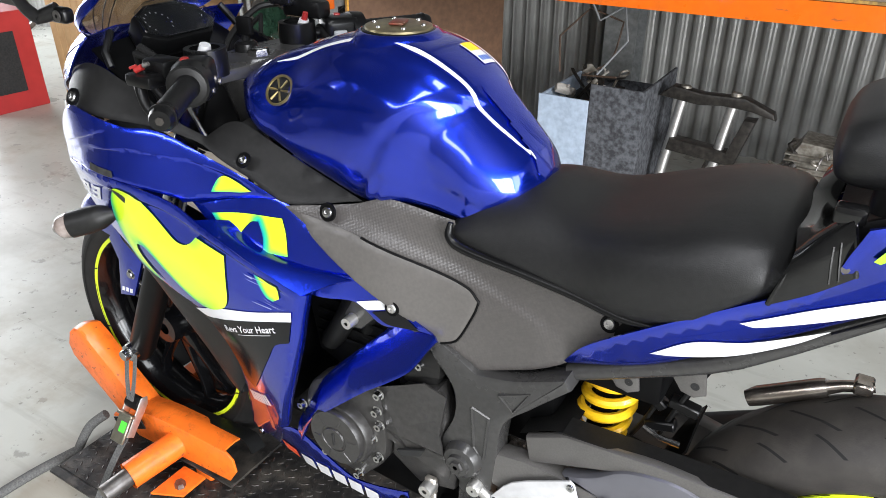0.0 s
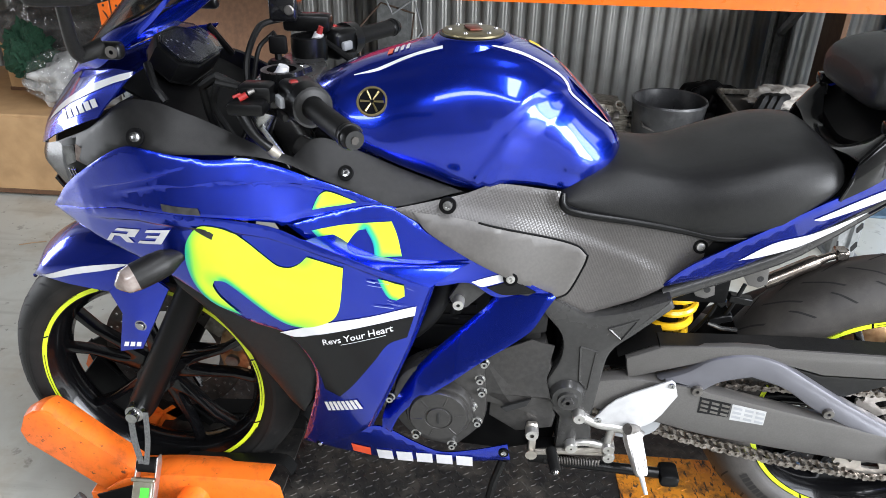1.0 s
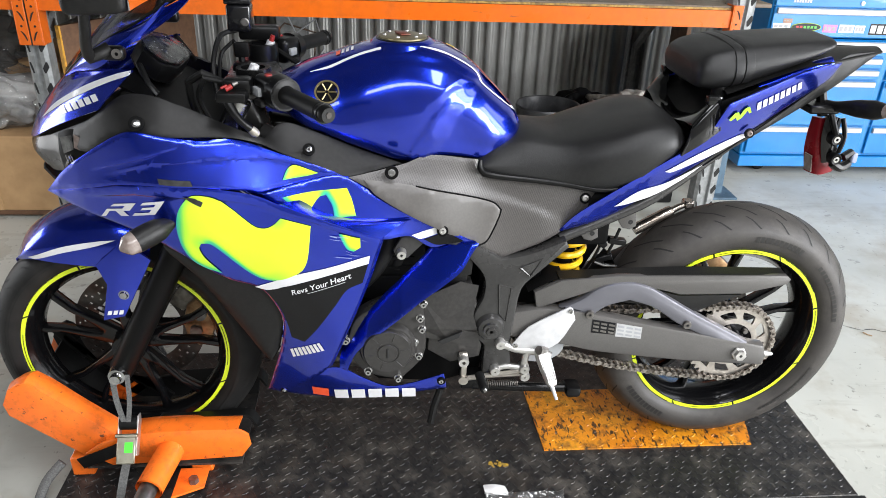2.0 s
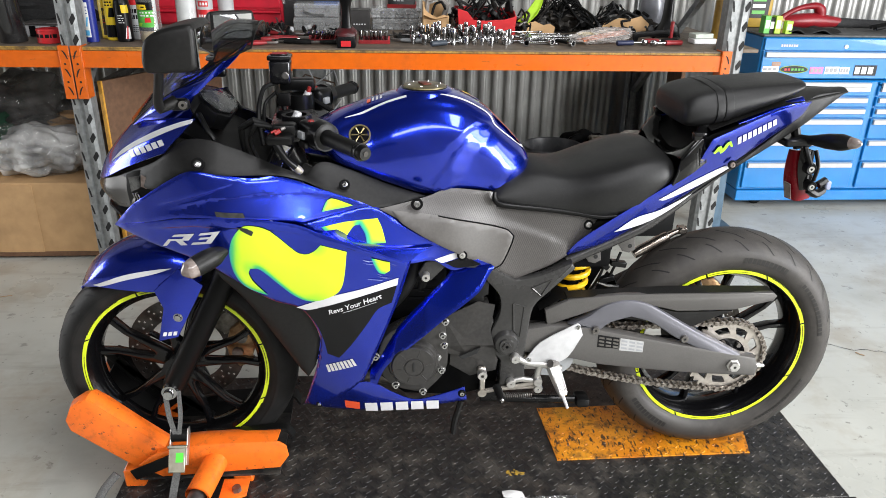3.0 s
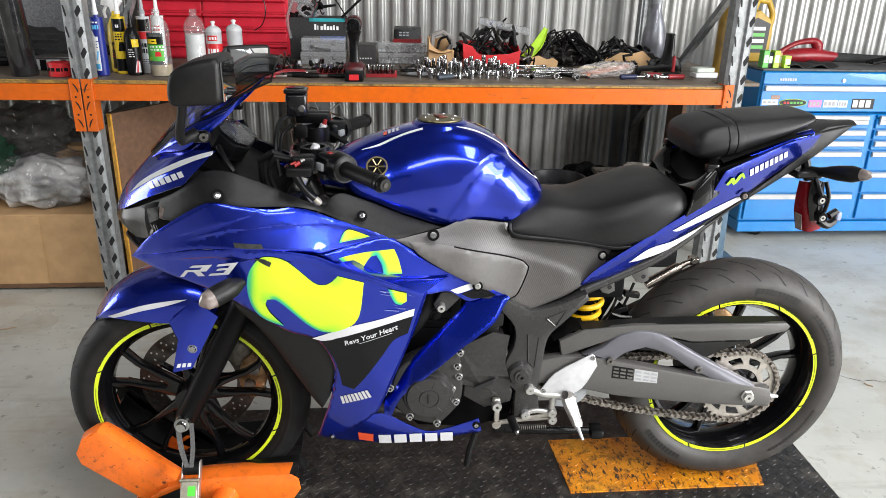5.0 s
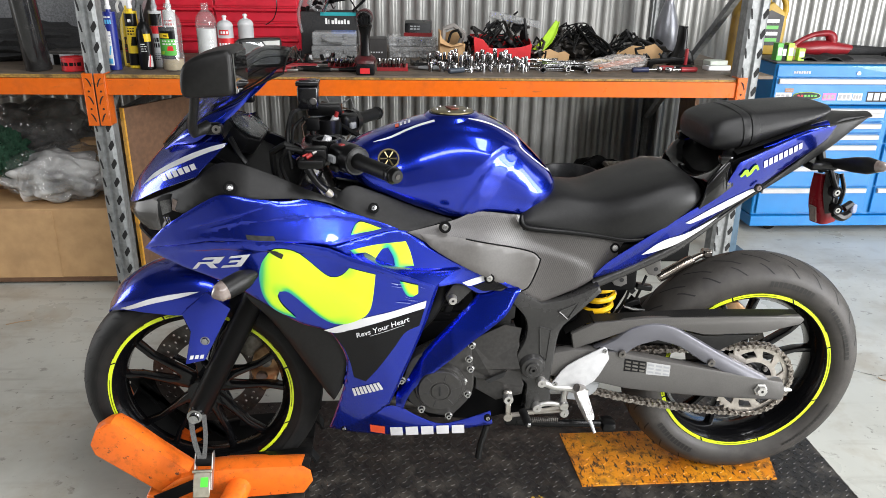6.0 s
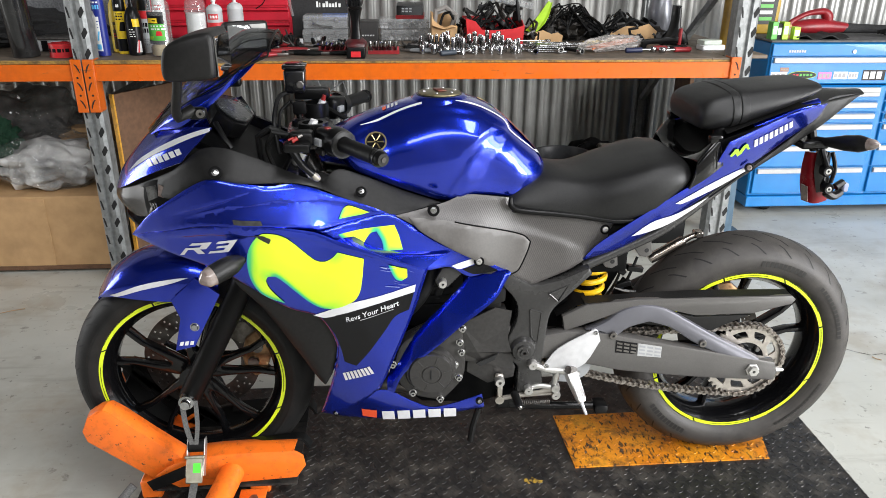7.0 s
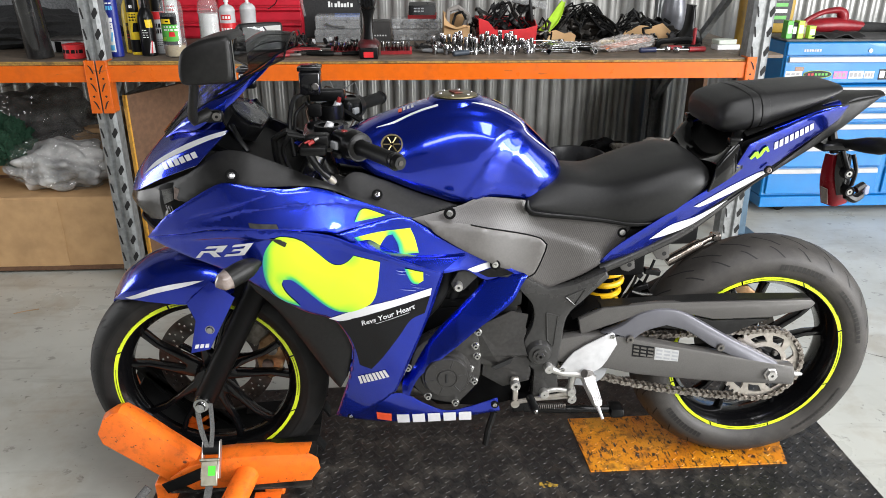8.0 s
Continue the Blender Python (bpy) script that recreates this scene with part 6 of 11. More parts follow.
# scooped glossy cowl between the two seats
bm = B()
half = [[(1.160, -0.141, 0.788), (1.195, -0.142, 0.812), (1.228, -0.138, 0.838)],
        [(1.166, -0.143, 0.816), (1.195, -0.144, 0.845), (1.221, -0.139, 0.870)],
        [(1.175, -0.136, 0.846), (1.192, -0.135, 0.870), (1.213, -0.132, 0.894)],
        [(1.172, -0.108, 0.844), (1.185, -0.104, 0.856), (1.204, -0.100, 0.870)],
        [(1.166, -0.060, 0.836), (1.178, -0.055, 0.839), (1.192, -0.050, 0.838)],
        [(1.162, 0.0, 0.832), (1.176, 0.0, 0.834), (1.192, 0.0, 0.830)]]
sheet(bm, half + [[(x, -y, z) for x, y, z in r] for r in half[-2::-1]], 5, 5, thick=0.003)
cowl = part("seat_cowl", bm, GLOSS, bike, "glossy black scooped cowl behind the rider seat")
for s in (1, -1):
    # rolled edges of the cowl and its mounting lug
    for pts in ([(1.160, -0.1425, 0.788), (1.167, -0.1445, 0.816), (1.176, -0.138, 0.847), (1.173, -0.110, 0.846)], [(1.228, -0.1395, 0.838), (1.222, -0.1405, 0.870), (1.214, -0.134, 0.895), (1.205, -0.101, 0.872)], [(1.176, -0.138, 0.847), (1.193, -0.137, 0.871), (1.214, -0.134, 0.895)]):
        part("cowl_edge", tube(B(), [(x, s * y, z) for x, y, z in pts], 0.0028, 8, smooth=4), GLOSS, cowl)
    bm = B()
    box(bm, 1.196, s * -0.128 - 0.010, 0.886, 1.224, s * -0.128 + 0.010, 0.904, 0.004, 2)
    part("cowl_lug", bm, GLOSS, cowl)
    part("cowl_screw", lathe(B(), [(0, 0.003), (0.004, 0.003), (0.0045, 0)], 10), M["dull_steel"], cowl, m=pose(1.218, s * -0.1425, 0.846, s * 90, 0, 0))
    for k in range(7):
        q = k / 7
        bm = tube(B(), [(1.172 + 0.050 * q, s * -0.1440, 0.802 + 0.035 * q), (1.174 + 0.044 * q, s * -0.1458, 0.818 + 0.040 * q), (1.178 + 0.036 * q, s * -0.1440, 0.836 + 0.042 * q)], 0.0012, 5)
        part("rib", bm, GLOSS, cowl)
# black body added between the tail cowls, for the dark void under the pillion seat
bm = B()
body(bm, [(1.196, [(0.118, 0.80), (0.127, 0.84), (0.127, 0.872), (0.10, 0.862), (0, 0.84)]), (1.24, [(0.108, 0.82), (0.116, 0.86), (0.115, 0.892), (0.09, 0.884), (0, 0.875)]),
          (1.30, [(0.10, 0.84), (0.104, 0.88), (0.102, 0.908), (0.08, 0.906), (0, 0.905)]), (1.40, [(0.07, 0.90), (0.080, 0.92), (0.078, 0.945), (0.06, 0.948), (0, 0.95)])], 4, 4)
part("seat_void_fill", bm, M["plastic_dark"], bike, "black body closing the dark void under the pillion seat")
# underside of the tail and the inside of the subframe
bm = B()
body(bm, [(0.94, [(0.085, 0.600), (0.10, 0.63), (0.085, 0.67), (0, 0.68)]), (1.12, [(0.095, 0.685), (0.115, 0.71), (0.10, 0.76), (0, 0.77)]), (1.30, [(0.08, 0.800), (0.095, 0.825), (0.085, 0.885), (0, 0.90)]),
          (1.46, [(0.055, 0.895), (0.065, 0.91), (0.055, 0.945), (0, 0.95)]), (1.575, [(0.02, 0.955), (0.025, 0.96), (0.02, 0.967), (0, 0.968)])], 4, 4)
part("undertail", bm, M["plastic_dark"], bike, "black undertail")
bm = B()
sheet(bm, [[(1.24, -0.115, 0.905), (1.24, 0, 0.92), (1.24, 0.115, 0.905)], [(1.39, -0.088, 0.949), (1.39, 0, 0.96), (1.39, 0.088, 0.949)], [(1.476, -0.07, 0.959), (1.476, 0, 0.972), (1.476, 0.07, 0.959)], [(1.59, -0.03, 0.970), (1.595, 0, 0.975), (1.59, 0.03, 0.970)]], 4, 4, thick=0.003)
part("tail_top", bm, M["plastic"], bike, "matte black tail top")
for s in (1, -1):
    bm = B()
    rail = [(1.312, -0.100, 0.908), (1.36, -0.094, 0.924), (1.42, -0.083, 0.946), (1.468, -0.072, 0.957)]
    sheet(bm, [[(x, s * y, z - 0.004) for x, y, z in rail], [(x - 0.002, s * (y + 0.004), z + 0.006) for x, y, z in rail], [(x - 0.003, s * (y + 0.016), z + 0.009) for x, y, z in rail], [(x - 0.003, s * (y + 0.026), z + 0.002) for x, y, z in rail]], 4, 4, thick=0.003)
    part("tail_lip", bm, M["blue"], bike)
    part("seat_mount", tube(B(), [(1.235, s * 0.085, 0.885), (1.235, s * 0.085, 0.925)], 0.013, 10), M["rubber_black"], bike)
    part("seat_mount", tube(B(), [(1.40, s * 0.05, 0.95), (1.40, s * 0.05, 0.975)], 0.012, 8), M["rubber_black"], bike)

# tail lamp assembly hanging loose under the tail, with the rear indicators
bm = B()
tube(bm, [(1.47, -0.04, 0.905), (1.478, -0.05, 0.865), (1.485, -0.05, 0.845)], 0.011, 8)
box(bm, 1.435, -0.085, 0.855, 1.50, 0.06, 0.872, 0.004)
hang = part("lamp_bracket", bm, M["black"], bike, "black lamp bracket hanging loose")
bm = B()
rows = [[(1.476, -0.030, 0.836), (1.482, -0.052, 0.838), (1.500, -0.050, 0.838)], [(1.474, -0.030, 0.800), (1.486, -0.058, 0.797), (1.512, -0.052, 0.795)],
        [(1.476, -0.030, 0.765), (1.492, -0.062, 0.763), (1.526, -0.052, 0.766)], [(1.483, -0.030, 0.735), (1.504, -0.060, 0.735), (1.546, -0.050, 0.744)], [(1.488, -0.030, 0.716), (1.508, -0.052, 0.713), (1.542, -0.044, 0.717)]]
sheet(bm, rows, 5, 5, thick=0.010)
lens_ = part("tail_lamp", bm, M["lens_red"], bike, "dark red tail lamp lens")
bm = B()
sheet(bm, [[(1.4765, -0.0385, 0.760), (1.4840, -0.0545, 0.757)], [(1.4840, -0.0385, 0.723), (1.4925, -0.0520, 0.720)]], 3, 3, thick=0.003)
part("lamp_window", bm, M["lens_clear"], lens_, "pale reflector window")
bm = B()
sheet(bm, [[(1.484, -0.066, 0.850), (1.505, -0.072, 0.846), (1.520, -0.064, 0.840)], [(1.484, -0.068, 0.80), (1.500, -0.078, 0.80), (1.520, -0.068, 0.80)], [(1.500, -0.066, 0.745), (1.515, -0.074, 0.750), (1.535, -0.064, 0.755)]], 4, 4, thick=0.02)
hold = part("lamp_holder", bm, GLOSS, bike, "black lamp holder")
for x, z, r in ((1.502, 0.805, 0.014), (1.512, 0.762, 0.013)):
    gm = part("rubber_mount", lathe(B(), [(r * 0.45, -0.094), (r * 0.8, -0.096), (r, -0.092), (r, -0.078), (r * 0.5, -0.074)], 16, (x, 0, z), "y"), M["rubber_black"], hold)
    part("washer", lathe(B(), [(r * 0.2, -0.0955), (r * 0.5, -0.0955)], 14, (x, 0, z), "y"), M["steel"], gm)
for pts, r in (([(1.486, -0.07, 0.865), (1.492, -0.085, 0.835), (1.500, -0.09, 0.815)], 0.006), ([(1.515, -0.075, 0.845), (1.522, -0.085, 0.81), (1.516, -0.088, 0.775)], 0.005), ([(1.512, -0.085, 0.752), (1.53, -0.085, 0.742), (1.552, -0.075, 0.748)], 0.010), ([(1.535, -0.08, 0.762), (1.555, -0.075, 0.772)], 0.009)):
    part("lamp_wire", tube(B(), pts, r, 8, smooth=4), M["black"], hold)
bm = B()
box(bm, 1.552, -0.085, 0.750, 1.566, -0.062, 0.772, 0.003)
part("connector", bm, mat("pale_connector", (0.30, 0.33, 0.45), None, 0.4), hold, "pale cable connector")


def indicator(base, tip, name_label, cut=0.845):
    base, tip = Vector(base), Vector(tip)
    d = tip - base
    bm = B()
    fat = 0.019 if cut > 0.8 else 0.0225
    neck = 0.24 if cut > 0.8 else 0.12
    tube(bm, [base, base + d * (neck * 0.6), base + d * neck, base + d * (neck + (0.24 if cut > 0.8 else 0.18)), base + d * (neck + (0.46 if cut > 0.8 else 0.36)), base + d * (0.90 if cut > 0.8 else cut + 0.01)], [0.012, 0.010, 0.0115, fat * 0.92, fat, fat * (0.55 if cut > 0.8 else 0.97)], 16, smooth=3)
    body_ = part("indicator", bm, M["plastic"], bike, name_label)
    bm = B()
    tube(bm, [base + d * cut, base + d * (cut * 0.45 + 0.55), base + d * 1.0], [0.0135 if cut > 0.8 else 0.0222, 0.0105 if cut > 0.8 else 0.0185, 0.003], 16, smooth=3)
    part("lens", bm, M["lens_clear"], body_, "clear indicator lens")


indicator((1.482, -0.055, 0.866), (1.536, -0.200, 0.893), "black rear indicator with a clear lens")
indicator((1.482, 0.055, 0.866), (1.536, 0.200, 0.893), "black rear indicator with a clear lens")
indicator((0.195, -0.205, 0.684), (0.112, -0.278, 0.660), "black front indicator with a clear lens", 0.74)
indicator((0.195, 0.205, 0.684), (0.112, 0.278, 0.660), "black front indicator with a clear lens", 0.74)

# mirrors
for s, hx in ((1, 0.0), (-1, 0.0)):
    bm = B()
    rows = []
    for y, k in ((-0.336, 0.80), (-0.330, 0.95), (-0.29, 1.0), (-0.215, 0.97), (-0.208, 0.80)):
        c = Vector((0.162, 0, 1.108)) if s > 0 else Vector((0.146, 0.0, 1.083))
        ring_ = [(-0.047, -0.036), (-0.049, -0.010), (-0.040, 0.018), (-0.015, 0.034), (0.020, 0.043), (0.042, 0.044), (0.048, 0.034), (0.046, -0.026), (0.038, -0.037), (0.0, -0.040), (-0.030, -0.041)]
        rows.append([(c.x + a * k, s * y, c.z + b * k) for a, b in ring_])
    sheet(bm, rows, 4, 4, True, True)
    turn_in = Matrix.Translation((0.146, 0.272, 0)) @ Matrix.Rotation(radians(-68), 4, "Z") @ Matrix.Translation((-0.146, -0.272, 0))
    turn_in = turn_in @ Matrix.Translation((0.146, 0.272, 1.083)) @ Matrix.Scale(0.84, 4) @ Matrix.Translation((-0.146, -0.272, -1.083))
    if s < 0:
        bmesh.ops.transform(bm, matrix=turn_in, verts=bm.verts)
    mi = part("mirror", bm, M["plastic"], bike, "matte black mirror housing")
    bm = B()
    tube(bm, [(0.122, s * -0.262, 1.080), (0.112, s * -0.245, 1.040), (0.098, s * -0.220, 1.000), (0.094, s * -0.202, 0.980), (0.120, s * -0.182, 0.990)], [0.0085, 0.0088, 0.009, 0.0105, 0.013], 10, smooth=4)
    part("mirror_stalk", bm, M["plastic"], mi)
    bm = B()
    box(bm, 0.106, s * -0.182 - 0.011, 0.972, 0.146, s * -0.182 + 0.011, 0.996, 0.008, 3, m=None)
    ba = part("mirror_base", bm, M["black"], bike)
    part("bolt", lathe(B(), [(0.003, -0.002), (0.0085, -0.002), (0.0085, 0.0)], 14, (0.136, s * -0.195, 0.985), "y"), M["dull_steel"], ba)
for s in (1, -1):
    c = (0.2095, 1.108) if s > 0 else (0.1935, 1.083)
    bm = prism(B(), [(s * -0.218, c[1] - 0.030), (s * -0.325, c[1] - 0.032), (s * -0.328, c[1] + 0.036), (s * -0.218, c[1] + 0.034)], c[0], c[0] + 0.002, 0.0, 4, plane="x")
    if s < 0:
        bmesh.ops.transform(bm, matrix=turn_in, verts=bm.verts)
    part("mirror_glass", bm, M["mirror"], bike, "mirror glass")

# instruments under clear film
bm = B()
oct_ = [(-0.085, -0.02), (-0.07, 0.03), (-0.03, 0.052), (0.04, 0.052), (0.08, 0.03), (0.09, -0.015), (0.06, -0.045), (-0.05, -0.045)]
prism(bm, oct_, -0.03, 0.012, 0.006, plane="z")
dash = part("instrument_panel", bm, M["black"], bike, "black instrument panel", m=pose(0.156, -0.01, 0.942, 0, 34, 0) @ pose(0, 0, 0, 0, 0, 90) @ Matrix.Scale(0.88, 4))
bm = B()
prism(bm, [(a * 0.86, b * 0.84) for a, b in oct_], 0.0125, 0.0145, plane="z")
face = part("dial_face", bm, mat("dial_face", (0.004, 0.004, 0.0045), (0.008, 0.008, 0.009), 0.3, 0, 40, 1), dash, "dark dial face")
bm = B()
for k in range(6):
    bm2 = tube(B(), [(a * (0.98 - 0.03 * k), b * (0.98 - 0.03 * k), -0.026 + 0.008 * k) for a, b in oct_ + oct_[:1]], 0.0022, 6)
    part("bezel_rib", bm2, M["black"], dash)
for k in range(11):
    a = radians(-40 + 26 * k)
    prism(bm, [(-0.035 + 0.026 * math.cos(a) - 0.001, 0.026 * math.sin(a) - 0.001), (-0.035 + 0.026 * math.cos(a) + 0.002, 0.026 * math.sin(a) - 0.001), (-0.035 + 0.026 * math.cos(a), 0.026 * math.sin(a) + 0.003)], 0.0148, 0.0152, plane="z")
tagged(part("dial_tick", bm, M["white_pl"], dash, "white dial ticks", smooth=False), kind="stuff")
bm = B()
prism(bm, [(a * 0.98, b * 0.98) for a, b in oct_], 0.0155, 0.024, 0.006, plane="z")
part("film", bm, M["film"], dash, "wrinkled clear protective film")
bm = B()
sheet(bm, [[(0.10, -0.13, 0.92), (0.12, 0, 0.935), (0.10, 0.13, 0.92)], [(0.19, -0.14, 0.875), (0.19, 0, 0.87), (0.19, 0.14, 0.875)], [(0.30, -0.13, 0.80), (0.30, 0, 0.78), (0.30, 0.13, 0.80)], [(0.40, -0.10, 0.78), (0.40, 0, 0.76), (0.40, 0.10, 0.78)]], 4, 4, thick=0.004)
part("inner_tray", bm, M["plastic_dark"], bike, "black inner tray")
for pts in ([(0.18, -0.155, 0.905), (0.165, -0.15, 0.925), (0.145, -0.12, 0.95)], [(0.18, 0.13, 0.905), (0.155, 0.10, 0.96)]):
    part("fairing_stay", tube(B(), pts, 0.006, 8), M["black"], bike, "black fairing stay")

# top yoke, handlebars, levers and switchgear
STEER = pose(0.318, 0, 0.90) @ pose(0, 0, 0, 0, 0, 4) @ pose(-0.318, 0, -0.90)
bm = B()
prism(bm, [(0.295, -0.135), (0.35, -0.135), (0.372, -0.05), (0.375, 0.05), (0.35, 0.135), (0.295, 0.135), (0.275, 0.05), (0.275, -0.05)], 0.892, 0.912, 0.004, plane="z")
yoke = part("top_yoke", bm, M["frame"], bike, "black top yoke", m=STEER)
part("stem_nut", lathe(B(), [(0, 0.012), (0.009, 0.012), (0.010, 0.010), (0.017, 0.009), (0.019, 0.0)], 6, (0.340, 0, 0.912)), M["steel"], yoke, smooth=False)
part("ignition", lathe(B(), [(0, 0.016), (0.013, 0.016), (0.018, 0.012), (0.02, 0.0)], 20, (0.302, 0.015, 0.912)), M["black"], yoke, "ignition lock")
bm = B()
tube(bm, [(0.302, 0.015, 0.925), (0.300, 0.022, 0.944), (0.305, 0.03, 0.940)], 0.006, 8)
box(bm, 0.288, 0.010, 0.936, 0.318, 0.022, 0.966, 0.005, 2)
part("key", bm, M["plastic_dark"], yoke, "black ignition key")
for s in (1, -1):
    a, b, c = Vector((0.335, s * -0.108, 0.922)), Vector((0.372, s * -0.165, 0.930)), Vector((0.462, s * -0.315, 0.917))
    bm = B()
    tube(bm, [a, c], 0.0105, 12)
    hb = part("handlebar", bm, M["black"], bike, m=STEER)
    bm = B()
    lathe(bm, [(0.022, -0.02), (0.031, -0.02), (0.032, 0.0), (0.031, 0.02), (0.022, 0.02)], 20, (0.335, s * -0.108, 0.925), "z")
    part("bar_clamp", bm, M["black"], hb)
    d = (c - a).normalized()
    g0, g1 = a + d * 0.115, c - d * 0.012
    bm = B()
    pts = [g0 + (g1 - g0) * q for q in np.linspace(0, 1, 25)]
    tube(bm, pts, [0.0168 if i in (0, 1) else 0.0158 if i % 2 else 0.0150 for i in range(25)], 18)
    part("grip", bm, M["rubber_black"], hb, "black rubber grip")
    bm = B()
    tube(bm, [g1 + d * 0.001, g1 + d * 0.004, g1 + d * 0.020, g1 + d * 0.026], [0.0150, 0.0165, 0.0150, 0.0125], 18)
    be = part("bar_end", bm, M["black"], hb)
    bm = B()
    tube(bm, [g1 + d * 0.0262, g1 + d * 0.0275], 0.0055, 6)
    part("bolt", bm, M["oily"], be, smooth=False)
    part("bar_end_ring", tube(B(), [g1 + d * 0.010, g1 + d * 0.0135], 0.0175, 18), M["black"], be)
    part("grip_flange", tube(B(), [g0 - d * 0.004, g0 + d * 0.002, g0 + d * 0.005], [0.026, 0.0285, 0.024], 20), M["plastic"], hb, "dark grey grip flange")
    bm = B()
    sw = a + d * 0.075
    m = Matrix.Translation(sw) @ d.to_track_quat("X", "Z").to_matrix().to_4x4()
    box(bm, -0.030, -0.026, -0.028, 0.034, 0.026, 0.026, 0.012, 3)
    tube(bm, [(0.02, 0, 0), (0.044, 0, 0)], [0.031, 0.029], 20)
    sg = part("switchgear", bm, M["black"], hb, "black switch housing", m=m)
    bm = B()
    box(bm, -0.004, s * -0.010 - 0.006, 0.022, 0.008, s * -0.010 + 0.006, 0.029, 0.003, 2)
    part("switch", bm, M["red_part"], sg, "red switch")
    bm = B()
    box(bm, -0.02, -0.033, -0.010, 0.004, -0.024, 0.006, 0.003, 2)
    part("switch", bm, M["grey_pl"], sg, "grey switch")
    for k in range(3):
        part("screw", lathe(B(), [(0, 0.003), (0.004, 0.003), (0.0045, 0)], 10), M["dull_steel"], sg, m=pose(-0.022 + 0.022 * k, 0.0265, -0.012 + 0.01 * (k % 2), -90, 0, 0))
    bm = B()
    box(bm, -0.014, -0.034, -0.026, 0.014, -0.024, -0.014, 0.003, 2)
    part("switch", bm, M["plastic"], sg, "black horn switch")
# clutch lever dropped on its pivot, with its red adjuster
bm = B()
tube(bm, [(0.318, -0.195, 0.918), (0.312, -0.205, 0.905), (0.328, -0.212, 0.880), (0.350, -0.205, 0.856)], [0.010, 0.009, 0.007, 0.007], 10, smooth=4)
lv = part("clutch_lever", bm, M["black"], bike, "black clutch lever")
part("lever_tip", tube(B(), [(0.346, -0.207, 0.860), (0.352, -0.2045, 0.853), (0.357, -0.202, 0.848)], [0.0075, 0.0085, 0.006], 12), M["castalloy"], lv)
bm = B()
box(bm, 0.292, -0.215, 0.906, 0.345, -0.175, 0.925, 0.006, 2)
box(bm, 0.300, -0.190, 0.915, 0.350, -0.150, 0.942, 0.008, 2)
part("clutch_perch", bm, M["black"], bike)
adj = part("lever_adjuster", tube(B(), [(0.310, -0.206, 0.929), (0.320, -0.201, 0.934)], [0.0045, 0.0045], 12), M["red_part"], bike, "red anodised lever adjuster")
part("adjuster_arm", tube(B(), [(0.303, -0.209, 0.932), (0.313, -0.205, 0.936)], 0.0022, 8), M["red_part"], adj)
part("adjuster_knob", tube(B(), [(0.322, -0.200, 0.936), (0.330, -0.197, 0.939)], [0.004, 0.003], 10), M["dull_steel"], adj)
bm = B()
tube(bm, [(0.330, 0.20, 0.926), (0.325, 0.24, 0.915), (0.345, 0.30, 0.905), (0.375, 0.355, 0.90)], [0.009, 0.008, 0.007, 0.006], 10, smooth=4)
part("brake_lever", bm, M["black"], bike, "black brake lever")
bm = B()
box(bm, 0.256, 0.118, 0.964, 0.307, 0.162, 1.020, 0.007, 3)
box(bm, 0.254, 0.116, 1.020, 0.309, 0.164, 1.031, 0.003, 2)
box(bm, 0.262, 0.124, 1.031, 0.301, 0.156, 1.034, 0.001, 1)
rs = part("brake_reservoir", bm, mat("gloss_black_reservoir", (0.006, 0.006, 0.007), None, 0.18, 0, 60, 0.5, coat=0.5), bike, "black brake fluid reservoir")
part("sight_glass", lathe(B(), [(0, -0.002), (0.007, -0.002), (0.009, 0.0)], 16, (0.294, 0.117, 0.985), "y"), M["dull_steel"], rs)
bm = B()
box(bm, 0.275, 0.13, 0.945, 0.36, 0.165, 0.975, 0.008, 2)
part("master_cylinder", bm, M["black"], bike)
for pts, r in (([(0.30, -0.15, 0.925), (0.262, -0.155, 0.945), (0.232, -0.14, 0.925), (0.232, -0.125, 0.875), (0.245, -0.11, 0.82)], 0.0065), ([(0.31, -0.165, 0.93), (0.268, -0.17, 0.940), (0.250, -0.15, 0.90), (0.262, -0.12, 0.84)], 0.005),
               ([(0.27, 0.14, 0.965), (0.245, 0.10, 0.96), (0.24, 0.03, 0.915), (0.25, 0.0, 0.85)], 0.0055), ([(0.34, 0.15, 0.93), (0.40, 0.12, 0.90), (0.37, 0.05, 0.88), (0.30, 0.02, 0.87)], 0.006),
               ([(0.36, -0.15, 0.915), (0.33, -0.12, 0.90), (0.29, -0.06, 0.90), (0.26, 0.0, 0.86)], 0.004), ([(0.30, 0.05, 0.93), (0.275, 0.08, 0.955), (0.25, 0.07, 0.93), (0.25, 0.02, 0.88)], 0.004)):
    part("control_cable", tube(B(), pts, r, 8, smooth=6), M["rubber_black"], bike, "black control cable")
bm = B()
tube(bm, [(0.31, -0.13, 0.862), (0.35, -0.13, 0.800)], 0.004, 8)
part("steel_rod", bm, M["steel"], bike)
